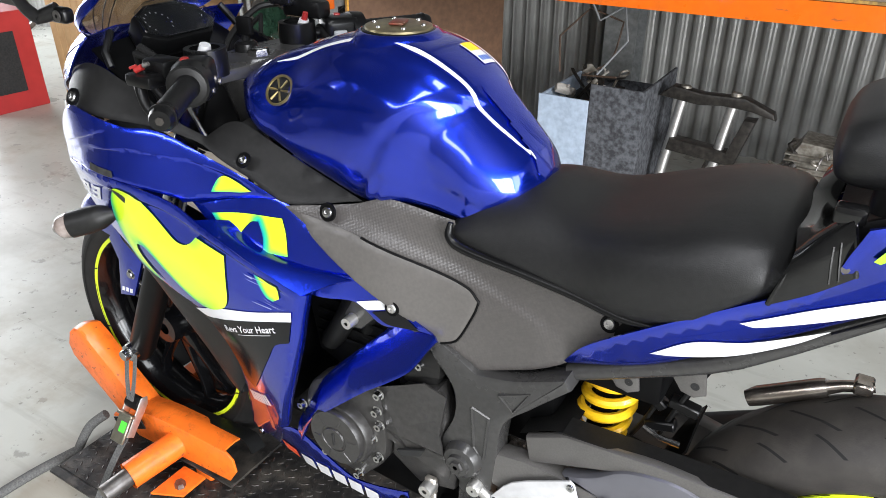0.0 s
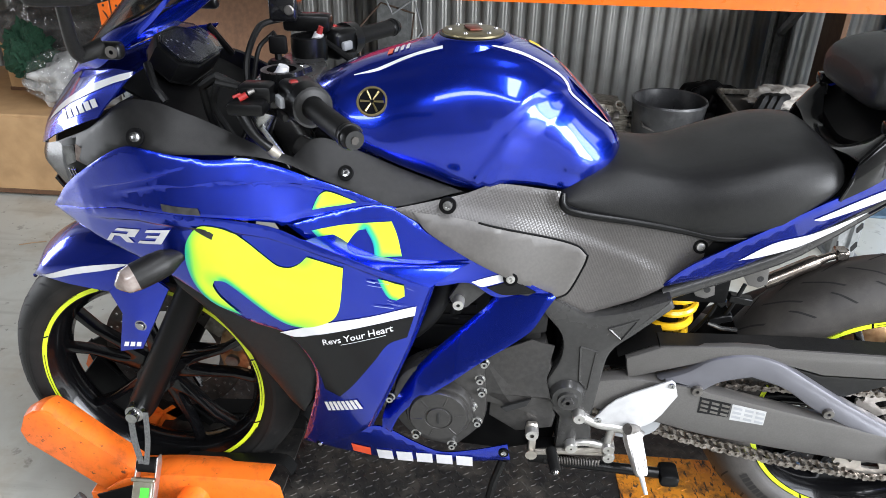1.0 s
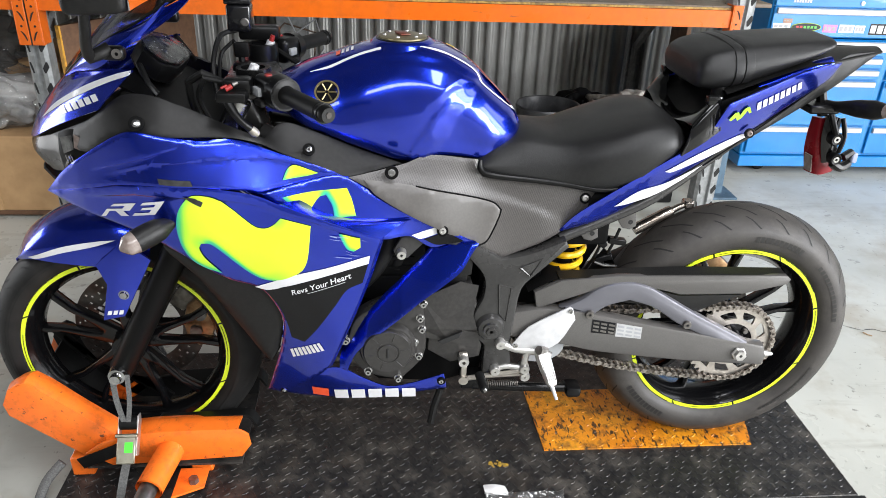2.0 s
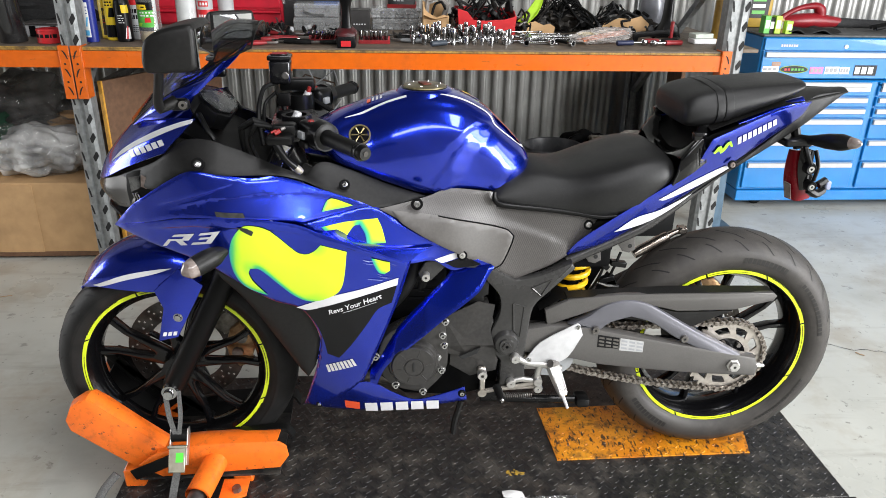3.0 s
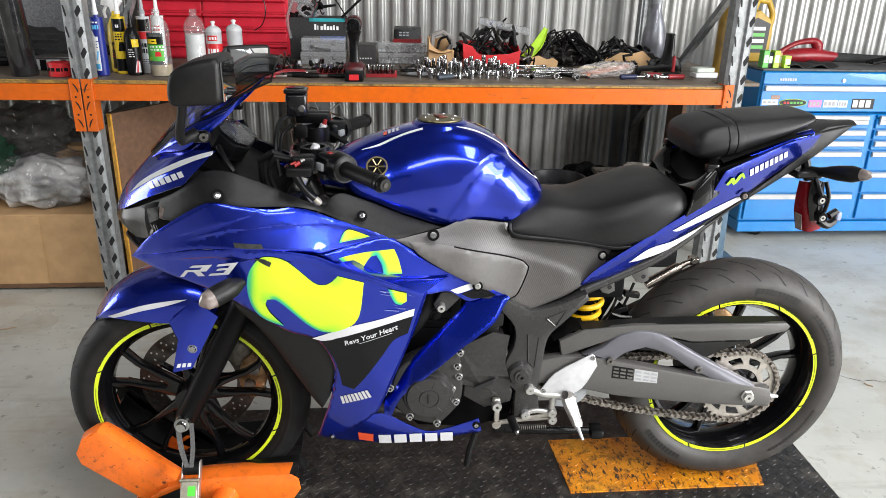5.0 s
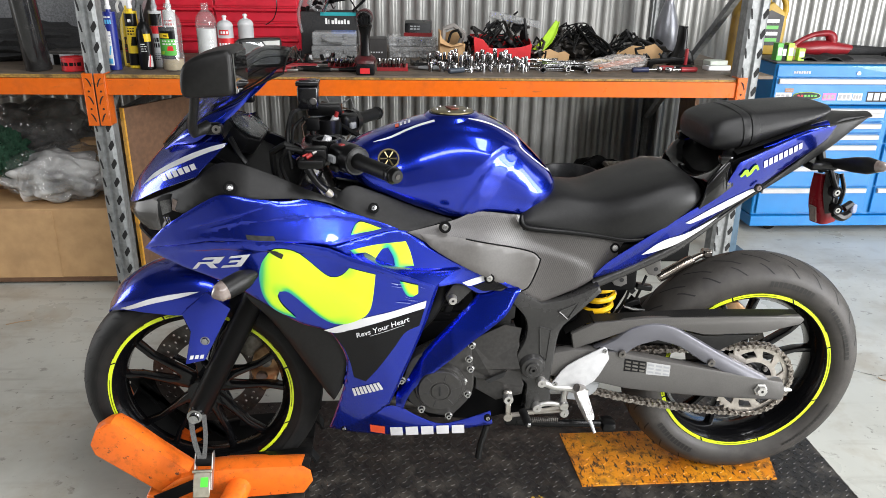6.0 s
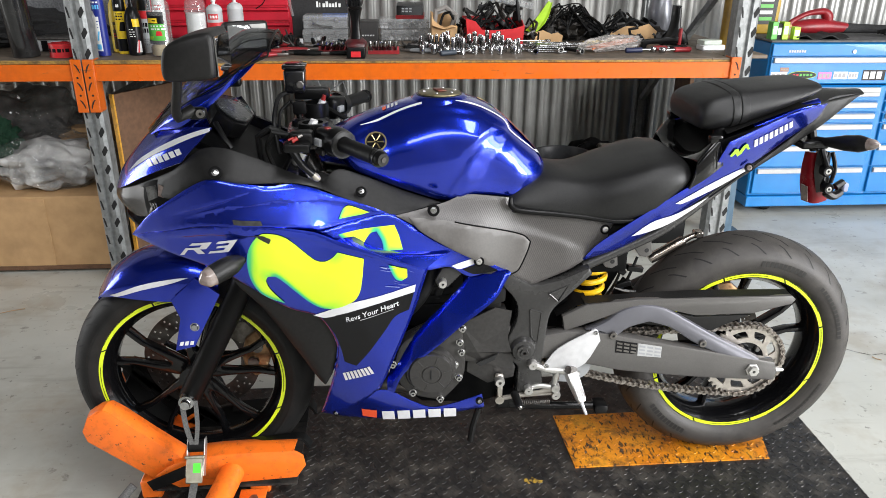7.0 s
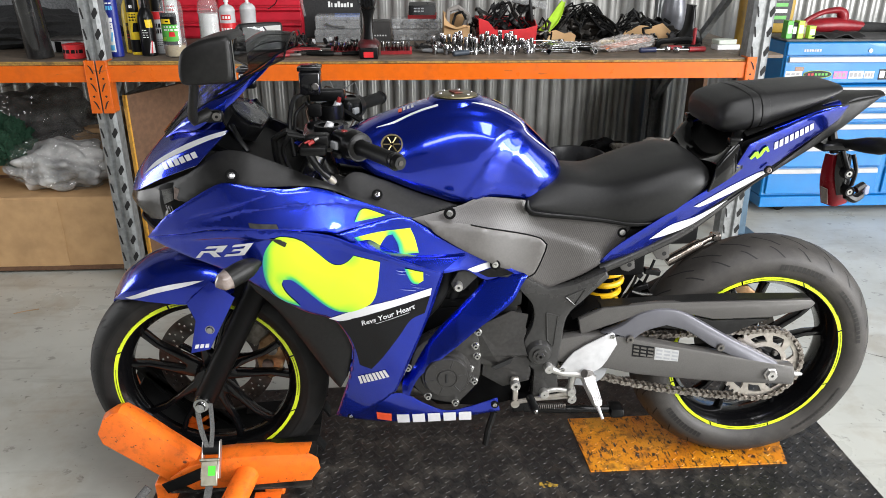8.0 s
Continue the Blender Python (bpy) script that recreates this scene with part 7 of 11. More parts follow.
# frame
bm = B()
prism(bm, [(0.735, 0.600), (0.765, 0.592), (0.822, 0.560), (0.880, 0.572), (0.952, 0.602), (0.960, 0.585), (0.905, 0.530), (0.868, 0.488), (0.858, 0.416), (0.852, 0.340), (0.862, 0.265), (0.792, 0.265), (0.794, 0.345), (0.770, 0.375), (0.764, 0.415), (0.786, 0.470), (0.784, 0.520), (0.750, 0.565)], -0.138, -0.098, 0.006, 4, 35)
fr = part("side_frame", bm, M["frame"], bike, "satin black cast side frame")
for poly in ([(0.860, 0.540), (0.905, 0.560), (0.882, 0.520)], [(0.818, 0.500), (0.845, 0.492), (0.838, 0.410), (0.822, 0.430)]):
    bm = B()
    prism(bm, poly, -0.1388, -0.1365, 0.0, 0)
    part("pocket", bm, M["frame"], fr, "recessed pocket", smooth=False)
    bm = B()
    tube(bm, [(x, -0.138, z) for x, z in poly + poly[:1]], 0.0028, 6)
    part("pocket_rib", bm, M["frame"], fr)
bm = B()
prism(bm, [(0.735, 0.600), (0.822, 0.560), (0.952, 0.602), (0.868, 0.488), (0.858, 0.265), (0.792, 0.265), (0.764, 0.415), (0.784, 0.520)], 0.098, 0.138, 0.006)
part("side_frame", bm, M["frame"], bike, "satin black cast side frame")
bm = B()
tube(bm, [(0.745, -0.118, 0.590), (0.62, -0.12, 0.66), (0.45, -0.09, 0.76), (0.34, -0.04, 0.80)], 0.020, 12, smooth=4)
tube(bm, [(0.745, 0.118, 0.590), (0.62, 0.12, 0.66), (0.45, 0.09, 0.76), (0.34, 0.04, 0.80)], 0.020, 12, smooth=4)
tube(bm, [(0.29, 0, 0.885), (0.345, 0, 0.735)], 0.032, 16)
part("main_frame", bm, M["frame"], bike, "satin black tube frame")
bm = B()
for s in (1, -1):
    tube(bm, [(0.945, s * -0.103, 0.592), (1.045, s * -0.098, 0.634), (1.14, s * -0.095, 0.682), (1.30, s * -0.07, 0.80), (1.42, s * -0.05, 0.885)], 0.0125, 12, smooth=3)
part("subframe", bm, M["frame"], bike, "satin black subframe tube")
bm = B()
lathe(bm, [(0.010, -0.026), (0.017, -0.026), (0.018, -0.020), (0.026, -0.018), (0.031, -0.010), (0.033, 0.0)], 28, (0.804, -0.133, 0.397), "y")
pv = part("pivot_cap", bm, M["frame"], bike)
part("pivot_bolt", lathe(B(), [(0.004, -0.0295), (0.010, -0.0295), (0.0115, -0.026)], 6, (0.804, -0.133, 0.397), "y"), M["engine"], pv, smooth=False)
for x, z in ((1.015, 0.594), (1.095, 0.620)):
    bm = B()
    prism(bm, [(x - 0.030, z + 0.012), (x + 0.012, z + 0.036), (x + 0.018, z - 0.010), (x + 0.004, z - 0.018), (x - 0.012, z - 0.014)], -0.088, -0.082, 0.002)
    br = part("peg_bracket", bm, M["swing"], bike, "grey pillion peg bracket")
    part("bracket_hole", lathe(B(), [(0.0005, -0.0885), (0.0055, -0.0885)], 12, (x + 0.004, 0, z), "y"), M["hole"], br, smooth=False)

# engine
# block, head and fins go near-black for the shade between the covers
bm = B()
prism(bm, [(0.505, 0.285), (0.500, 0.36), (0.535, 0.43), (0.60, 0.47), (0.66, 0.50), (0.73, 0.50), (0.79, 0.45), (0.81, 0.36), (0.79, 0.25), (0.70, 0.225), (0.56, 0.235)], -0.105, 0.105, 0.010)
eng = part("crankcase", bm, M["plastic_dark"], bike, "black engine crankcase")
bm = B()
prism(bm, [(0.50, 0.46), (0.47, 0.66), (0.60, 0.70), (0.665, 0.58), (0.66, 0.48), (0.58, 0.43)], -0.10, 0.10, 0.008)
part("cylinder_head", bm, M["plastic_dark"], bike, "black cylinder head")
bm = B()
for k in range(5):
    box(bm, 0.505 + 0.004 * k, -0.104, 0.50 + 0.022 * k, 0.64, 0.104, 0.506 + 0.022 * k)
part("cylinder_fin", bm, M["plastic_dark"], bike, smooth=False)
bm = B()
prism(bm, [(0.497, 0.37), (0.515, 0.425), (0.56, 0.455), (0.60, 0.468), (0.655, 0.475), (0.665, 0.40), (0.66, 0.325), (0.61, 0.262), (0.54, 0.282), (0.505, 0.32)], -0.146, -0.100, 0.008, 4)
part("generator_case", bm, M["engine"], bike, "black generator case")
bm = lathe(B(), [(0.0, -0.030), (0.020, -0.030), (0.0212, -0.0275), (0.024, -0.0275), (0.025, -0.029), (0.050, -0.027), (0.053, -0.022), (0.053, -0.017), (0.057, -0.016), (0.061, -0.009), (0.062, 0.02)], 48, (0.582, -0.146, 0.357), "y")
gc = part("generator_cover", bm, M["engine"], bike, "round black generator cover")
for k in range(6):
    a = radians(60 * k + 10)
    bm = B()
    tube(bm, [(0.582 + 0.029 * math.cos(a), -0.1742, 0.357 + 0.029 * math.sin(a)), (0.582 + 0.047 * math.cos(a), -0.1725, 0.357 + 0.047 * math.sin(a))], 0.0016, 5)
    part("cover_rib", bm, M["engine"], gc)
bm = B()
box(bm, 0.5795, -0.1775, 0.345, 0.5845, -0.1758, 0.369, 0.001)
part("plug_slot", bm, M["hole"], gc, smooth=False)
for x, z in ((0.493, 0.372), (0.658, 0.461), (0.656, 0.398), (0.640, 0.364), (0.650, 0.329), (0.605, 0.270), (0.539, 0.291), (0.652, 0.425)):
    bm = lathe(B(), [(0.0025, -0.004), (0.0025, -0.008), (0.0062, -0.008), (0.0068, 0.0), (0.0095, 0.001)], 12, (0, 0, 0), "y")
    part("case_bolt", bm, M["steel"], eng, m=pose(x, -0.147, z))
bm = B()
prism(bm, [(0.668, 0.335), (0.672, 0.40), (0.668, 0.455), (0.700, 0.490), (0.760, 0.505), (0.775, 0.45), (0.764, 0.41), (0.790, 0.345), (0.785, 0.315), (0.72, 0.300)], -0.136, -0.10, 0.008)
sc = part("sprocket_cover", bm, M["engine"], bike, "black sprocket cover")
# its faceted outer shell: a folded sheet with a step along the middle
def facets(name, pts, faces, material, parent):
    bm = B()
    vs = [bm.verts.new(p) for p in pts]
    for f in faces:
        bm.faces.new([vs[k] for k in f])
    bmesh.ops.recalc_face_normals(bm, faces=bm.faces)
    if sum(f.normal.y for f in bm.faces) > 0:
        bmesh.ops.reverse_faces(bm, faces=bm.faces)
    bmesh.ops.solidify(bm, geom=bm.faces[:], thickness=0.003)
    return part(name, bm, material, parent, smooth=False)


facets("cover_shell", [(0.655, -0.140, 0.470), (0.735, -0.138, 0.508), (0.775, -0.138, 0.498), (0.768, -0.140, 0.455), (0.700, -0.1455, 0.418), (0.766, -0.1450, 0.428), (0.655, -0.142, 0.395), (0.694, -0.1500, 0.398), (0.775, -0.1480, 0.395),
                       (0.783, -0.140, 0.382), (0.779, -0.138, 0.338), (0.715, -0.142, 0.362), (0.660, -0.140, 0.372)],
       [(0, 1, 4), (1, 3, 4), (1, 2, 3), (3, 5, 4), (0, 4, 7, 6), (4, 5, 8, 7), (7, 8, 9, 11), (6, 7, 11, 12), (9, 10, 11)], M["engine"], sc)
bm = B()
prism(bm, [(0.690, 0.368), (0.742, 0.392), (0.735, 0.376), (0.700, 0.360)], -0.152, -0.146, 0.001)
part("cover_vent", bm, M["hole"], sc, smooth=False)
bm = B()
box(bm, 0.690, -0.126, 0.485, 0.752, -0.10, 0.530, 0.006, 2)
box(bm, 0.684, -0.128, 0.478, 0.758, -0.105, 0.490, 0.003, 1)
part("regulator", bm, M["plastic"], bike, "black regulator box")
bm = B()
prism(bm, [(0.668, 0.492), (0.735, 0.512), (0.760, 0.520), (0.762, 0.555), (0.735, 0.572), (0.69, 0.53)], -0.132, -0.105, 0.006)
hs = part("rectifier_cover", bm, M["plastic"], bike, "black finned cover")
part("case_bolt", lathe(B(), [(0.0025, -0.004), (0.0025, -0.008), (0.0062, -0.008), (0.0068, 0.0)], 12, (0.727, -0.131, 0.535), "y"), M["steel"], hs)
# things seen through the fairing's opening
bm = B()
tube(bm, [(0.60, -0.09, 0.64), (0.585, -0.105, 0.58), (0.56, -0.11, 0.53), (0.53, -0.10, 0.49)], 0.018, 12, smooth=4)
tube(bm, [(0.66, -0.08, 0.62), (0.62, -0.09, 0.57), (0.60, -0.09, 0.52)], 0.014, 12, smooth=4)
part("coolant_hose", bm, M["rubber_black"], bike, "black coolant hose")
bm = B()
prism(bm, [(0.595, 0.583), (0.612, 0.612), (0.66, 0.625), (0.668, 0.61), (0.625, 0.565), (0.605, 0.562)], -0.138, -0.125, 0.003)
sb = part("fairing_bracket", bm, M["frame"], bike, "black fairing bracket")
part("spacer", lathe(B(), [(0.003, -0.018), (0.009, -0.018), (0.010, 0.0), (0.010, 0.02)], 14, (0.612, -0.138, 0.580), "y"), M["alu"], sb)
bm = B()
box(bm, 0.40, -0.15, 0.33, 0.44, 0.15, 0.62, 0.004)
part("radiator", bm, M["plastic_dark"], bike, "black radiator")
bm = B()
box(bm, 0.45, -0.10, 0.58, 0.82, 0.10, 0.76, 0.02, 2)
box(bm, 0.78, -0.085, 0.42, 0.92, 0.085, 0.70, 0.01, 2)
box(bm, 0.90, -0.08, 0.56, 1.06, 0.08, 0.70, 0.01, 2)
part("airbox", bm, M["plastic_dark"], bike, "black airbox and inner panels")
bm = B()
tube(bm, [(0.46, 0.03, 0.45), (0.40, 0.03, 0.33), (0.44, 0.02, 0.225), (0.60, 0.02, 0.205), (0.80, 0.06, 0.22), (0.95, 0.12, 0.25)], 0.024, 12, smooth=4)
part("exhaust_pipe", bm, M["dull_steel"], bike, "dull steel exhaust pipe")
bm = B()
tube(bm, [(0.92, 0.13, 0.25), (0.96, 0.145, 0.265), (1.30, 0.175, 0.41), (1.40, 0.18, 0.455), (1.42, 0.18, 0.462)], [0.03, 0.055, 0.062, 0.058, 0.045], 20)
part("silencer", bm, M["plastic"], bike, "black exhaust silencer")
bm = B()
tube(bm, [(1.15, 0.02, 0.548), (1.162, 0.022, 0.556), (1.228, 0.030, 0.590), (1.236, 0.031, 0.594)], [0.011, 0.0135, 0.0135, 0.012], 16)
tube(bm, [(1.236, 0.031, 0.594), (1.252, 0.033, 0.602), (1.285, 0.036, 0.612)], [0.009, 0.0075, 0.0075], 12)
box(bm, 1.262, 0.022, 0.600, 1.284, 0.050, 0.618, 0.003, 1)
part("brake_canister", bm, mat("tarnished_chrome", (0.42, 0.38, 0.34), (0.26, 0.22, 0.19), 0.25, 0.95, 40, 1), bike, "tarnished chrome canister by the rear wheel")

# inner mudguard ahead of the rear tyre, the tray behind the spring and its loose connectors
bm = B()
sheet(bm, [[(1.381 + 0.336 * math.cos(radians(g)), y, 0.311 + 0.336 * math.sin(radians(g)) - 0.010 * abs(y) / 0.07) for y in (-0.055, -0.028, 0.0, 0.028, 0.055)] for g in (147, 156, 165, 174)], 3, 3, thick=0.003)
guard = part("inner_mudguard", bm, M["plastic_dark"], bike, "black inner mudguard")
bm = B()
prism(bm, [(0.925, 0.450), (1.045, 0.440), (1.075, 0.500), (1.100, 0.560), (1.080, 0.600), (0.960, 0.560)], 0.035, 0.095, 0.006)
part("tray", bm, M["plastic_dark"], guard, "black plastic tray")
for x, z, tilt in ((1.062, 0.520, -15), (1.088, 0.560, 10), (1.048, 0.560, 40)):
    bm = B()
    box(bm, -0.022, -0.009, -0.007, 0.018, 0.009, 0.007, 0.002)
    part("connector", bm, M["black"], guard, "black wiring connector", m=pose(x, -0.055, z, 0, tilt, 0))
part("bracket", tube(B(), [(1.040, -0.062, 0.512), (1.062, -0.066, 0.505), (1.090, -0.064, 0.502)], 0.004, 8), M["steel"], guard, "small bright bracket")
for pts in ([(1.03, -0.05, 0.60), (1.05, -0.055, 0.56), (1.04, -0.055, 0.52), (1.02, -0.04, 0.47)], [(1.09, -0.055, 0.59), (1.075, -0.06, 0.55), (1.06, -0.05, 0.50)]):
    part("wire", tube(B(), pts, 0.0035, 7, smooth=5), M["rubber_black"], guard)
# shock absorber
bm = B()
pts = []
for k in range(97):
    a = 2 * math.pi * 4.5 * k / 96
    ax = Vector((0.970, -0.035, 0.455)) + Vector((0.022, 0.0, 0.125)) * (k / 96)
    pts.append(ax + Vector((math.cos(a), math.sin(a), 0)) * 0.034)
tube(bm, pts, 0.0075, 8)
sh = part("shock_spring", bm, M["spring"], bike, "yellow coil spring")
part("shock_body", tube(B(), [(0.962, -0.035, 0.40), (0.995, -0.035, 0.62)], 0.019, 14), M["plastic_dark"], sh)

# swingarm, chain guard, chain and sprockets
bm = B()
prism(bm, [(0.80, 0.415), (0.904, 0.436), (1.014, 0.426), (1.045, 0.418), (1.258, 0.369), (1.440, 0.328), (1.450, 0.300), (1.445, 0.274), (1.27, 0.289), (1.05, 0.320), (0.964, 0.342), (0.80, 0.375)], -0.136, -0.104, 0.008, 3, 30)
sa = part("swingarm", bm, M["swing"], bike, "grey painted swingarm")
bm = B()
prism(bm, [(0.80, 0.415), (1.045, 0.418), (1.440, 0.328), (1.445, 0.274), (1.05, 0.320), (0.80, 0.375)], 0.104, 0.136, 0.008)
part("swingarm", bm, M["swing"], bike, "grey painted swingarm")
bm = B()
prism(bm, [(0.955, 0.436), (0.999, 0.456), (1.036, 0.484), (1.080, 0.496), (1.120, 0.495), (1.161, 0.479), (1.268, 0.413), (1.395, 0.341), (1.415, 0.318), (1.360, 0.325), (1.229, 0.388), (1.165, 0.432), (1.108, 0.452), (1.060, 0.438), (1.030, 0.415)], -0.134, -0.108, 0.007, 4, 35)
part("swingarm_brace", bm, mat("pale_grey_brace_paint", (0.15, 0.15, 0.17), (0.14, 0.14, 0.158), 0.36, 0.5, 30, 1), sa, "paler grey arched brace")
bm = B()
prism(bm, [(0.897, 0.474), (0.956, 0.502), (1.077, 0.511), (1.300, 0.508), (1.455, 0.506), (1.466, 0.496), (1.458, 0.484), (1.364, 0.462), (1.222, 0.462), (1.147, 0.482), (1.041, 0.480), (0.97, 0.455), (0.905, 0.432)], -0.128, -0.112, 0.004)
part("chain_guard", bm, M["swing"], bike, "grey chain guard")
bm = B()
sheet(bm, [[(0.95, -0.124, 0.504), (1.20, -0.124, 0.511), (1.455, -0.122, 0.505)], [(0.95, -0.09, 0.506), (1.20, -0.09, 0.513), (1.455, -0.09, 0.507)]], 3, 4, thick=0.003)
sheet(bm, [[(0.885, -0.12, 0.47), (0.93, -0.12, 0.495), (0.96, -0.12, 0.504)], [(0.885, 0.10, 0.48), (0.93, 0.10, 0.505), (0.96, 0.10, 0.514)]], 3, 4)
part("guard_top", bm, M["plastic"], bike, "black guard top")
bm = B()
prism(bm, [(1.030, 0.452), (1.147, 0.478), (1.222, 0.456), (1.364, 0.456), (1.30, 0.43), (1.27, 0.415)], -0.121, -0.114, 0.002)
part("guard_web", bm, M["plastic"], bike)
SILVER_LABEL = mat("silver_label", (0.42, 0.42, 0.42), None, 0.4)
for x0, x1, mt, lb in ((1.030, 1.083, M["black_decal"], "small black warning label"), (1.086, 1.145, SILVER_LABEL, "small silver label")):
    zt = lambda x: 0.4085 - (x - 1.03) * 0.20
    bm = B()
    prism(bm, [(x0, zt(x0)), (x1, zt(x1)), (x1, zt(x1) - 0.030), (x0, zt(x0) - 0.034)], -0.1368, -0.1363)
    lb_ = part("label", bm, mt, sa, lb, smooth=False)
    for k in range(3):
        for j in range(3):
            bm = B()
            w, zz = (x1 - x0) / 3, zt(x0) - 0.005 - j * 0.0095
            xa = x0 + 0.003 + k * w
            prism(bm, [(xa, zz - k * w * 0.2), (xa + w * 0.75, zz - k * w * 0.2 - 0.003), (xa + w * 0.75, zz - k * w * 0.2 - 0.008), (xa, zz - k * w * 0.2 - 0.005)], -0.1372, -0.1369)
            part("print_bar", bm, M["dull_steel"] if mt is M["black_decal"] else M["grey_pl"], lb_, smooth=False)
bm = B()
lathe(bm, [(0.004, -0.012), (0.013, -0.012), (0.0135, -0.003), (0.017, -0.002), (0.018, 0.0)], 6, (1.381, -0.138, 0.311), "y")
part("axle_nut", bm, M["alu"], sa, smooth=False)
bm = B()
tube(bm, [(1.425, -0.122, 0.303), (1.455, -0.122, 0.299), (1.470, -0.122, 0.297)], [0.008, 0.008, 0.004], 10)
part("chain_adjuster", bm, M["alu"], sa)
part("bolt", lathe(B(), [(0.003, -0.006), (0.009, -0.006), (0.010, 0.0)], 14, (1.246, -0.134, 0.390), "y"), M["dull_steel"], sa)
part("bolt", lathe(B(), [(0.003, -0.006), (0.009, -0.006), (0.010, 0.0)], 14, (1.022, -0.135, 0.422), "y"), M["dull_steel"], sa)

RS, FS, PITCH = 0.098, 0.036, 0.0159
rc, fc = Vector((1.381, -0.088, 0.311)), Vector((0.842, -0.088, 0.372))
bm = B()
teeth = 39
prof = []
for k in range(teeth * 4):
    a = 2 * math.pi * k / (teeth * 4)
    r = RS + (0.004 if k % 4 in (1, 2) else -0.003)
    prof.append((rc.x + r * math.cos(a), rc.z + r * math.sin(a)))
# toothed ring, open web with slanted spokes, inner ring
ring_ = [[bm.verts.new((x, y, z)) for x, z in outline] for y, outline in (
    (-0.091, prof), (-0.091, [(rc.x + 0.082 * math.cos(2 * math.pi * k / len(prof)), rc.z + 0.082 * math.sin(2 * math.pi * k / len(prof))) for k in range(len(prof))]),
    (-0.085, [(rc.x + 0.082 * math.cos(2 * math.pi * k / len(prof)), rc.z + 0.082 * math.sin(2 * math.pi * k / len(prof))) for k in range(len(prof))]), (-0.085, prof))]
for a, b in zip(ring_, ring_[1:] + ring_[:1]):
    for k in range(len(prof)):
        j = (k + 1) % len(prof)
        bm.faces.new((a[k], a[j], b[j], b[k]))
for k in range(9):
    a = 2 * math.pi * k / 9
    prism(bm, [(rc.x + r * math.cos(a + o), rc.z + r * math.sin(a + o)) for r, o in ((0.060, -0.17), (0.072, -0.06), (0.084, -0.02), (0.084, 0.28), (0.072, 0.18), (0.060, 0.10))], -0.0908, -0.0852)
lathe(bm, [(0.048, -0.0905), (0.063, -0.0905), (0.063, -0.0855), (0.048, -0.0855)], 40, (rc.x, 0, rc.z), "y")
bmesh.ops.recalc_face_normals(bm, faces=bm.faces)
sp_ = part("rear_sprocket", bm, mat("worn_sprocket_steel", (0.58, 0.54, 0.49), (0.45, 0.41, 0.37), 0.36, 0.85, 60, 1), bike, "bright steel rear chain sprocket")
for k in range(6):
    a = radians(60 * k + 20)
    part("sprocket_bolt", lathe(B(), [(0.0, -0.008), (0.006, -0.008), (0.007, 0.0)], 6, (rc.x + 0.042 * math.cos(a + 0.5), -0.091, rc.z + 0.042 * math.sin(a + 0.5)), "y"), M["dull_steel"], sp_, smooth=False)
part("sprocket_hub", lathe(B(), [(0.02, -0.105), (0.032, -0.105), (0.034, -0.0915), (0.05, -0.0915), (0.052, -0.06)], 32, (rc.x, 0, rc.z), "y"), M["rim"], sp_)
path = []
for k in range(41):
    s = k / 40
    path.append((fc.x + 0.01 + (rc.x - 0.01 - fc.x) * s, fc.z + FS + (rc.z + RS - fc.z - FS) * s - 0.004 * math.sin(math.pi * s)))
for k in range(1, 20):
    a = radians(90 - 9 * k)
    path.append((rc.x + RS * math.cos(a), rc.z + RS * math.sin(a)))
for k in range(41):
    s = k / 40
    path.append((rc.x - 0.01 + (fc.x + 0.01 - rc.x) * s, rc.z - RS + (fc.z - FS - rc.z + RS) * s - 0.020 * math.sin(math.pi * s)))
for k in range(1, 20):
    a = radians(270 - 9 * k)
    path.append((fc.x + FS * math.cos(a), fc.z + FS * math.sin(a)))
path = [Vector((x, 0, z)) for x, z in path]
path.append(path[0])
verts, faces, acc, nxt, side_in = [], [], 0.0, 0.0, 0
for a, b in zip(path, path[1:]):
    L = (b - a).length
    while L > 0 and nxt <= acc + L:
        p, d = a + (b - a) * ((nxt - acc) / L), (b - a).normalized()
        n = Vector((-d.z, 0, d.x))
        for y0, y1 in (((-0.100, -0.0975), (-0.0785, -0.076)) if side_in else ((-0.097, -0.0945), (-0.0815, -0.079))):
            n0 = len(verts)
            outl = [(-0.0105, 0), (-0.009, 0.0055), (-0.005, 0.0062), (0, 0.0042), (0.005, 0.0062), (0.009, 0.0055), (0.0105, 0), (0.009, -0.0055), (0.005, -0.0062), (0, -0.0042), (-0.005, -0.0062), (-0.009, -0.0055)]
            for y in (y0, y1):
                verts += [(p + d * u + n * v + Vector((0, y, 0)))[:] for u, v in outl]
            faces += [tuple(range(n0, n0 + 12)), tuple(range(n0 + 23, n0 + 11, -1))] + [(n0 + (k + 1) % 12, n0 + k, n0 + 12 + k, n0 + 12 + (k + 1) % 12) for k in range(12)]
        n0 = len(verts)
        q = p + d * PITCH / 2
        for y in (-0.1025, -0.0745):
            verts += [(q + d * 0.0042 * math.cos(math.pi / 3 * k) + n * 0.0042 * math.sin(math.pi / 3 * k) + Vector((0, y, 0)))[:] for k in range(6)]
        faces += [tuple(range(n0, n0 + 6)), tuple(range(n0 + 11, n0 + 5, -1))] + [(n0 + (k + 1) % 6, n0 + k, n0 + 6 + k, n0 + 6 + (k + 1) % 6) for k in range(6)]
        nxt += PITCH
        side_in = 1 - side_in
    acc += L
me = bpy.data.meshes.new("chain")
me.from_pydata(verts, [], faces)
me.materials.append(M["chain"])
ob = new("chain", me)
ob.parent = bike
tagged(ob, "oily steel drive chain", kind="stuff")
bm = B()
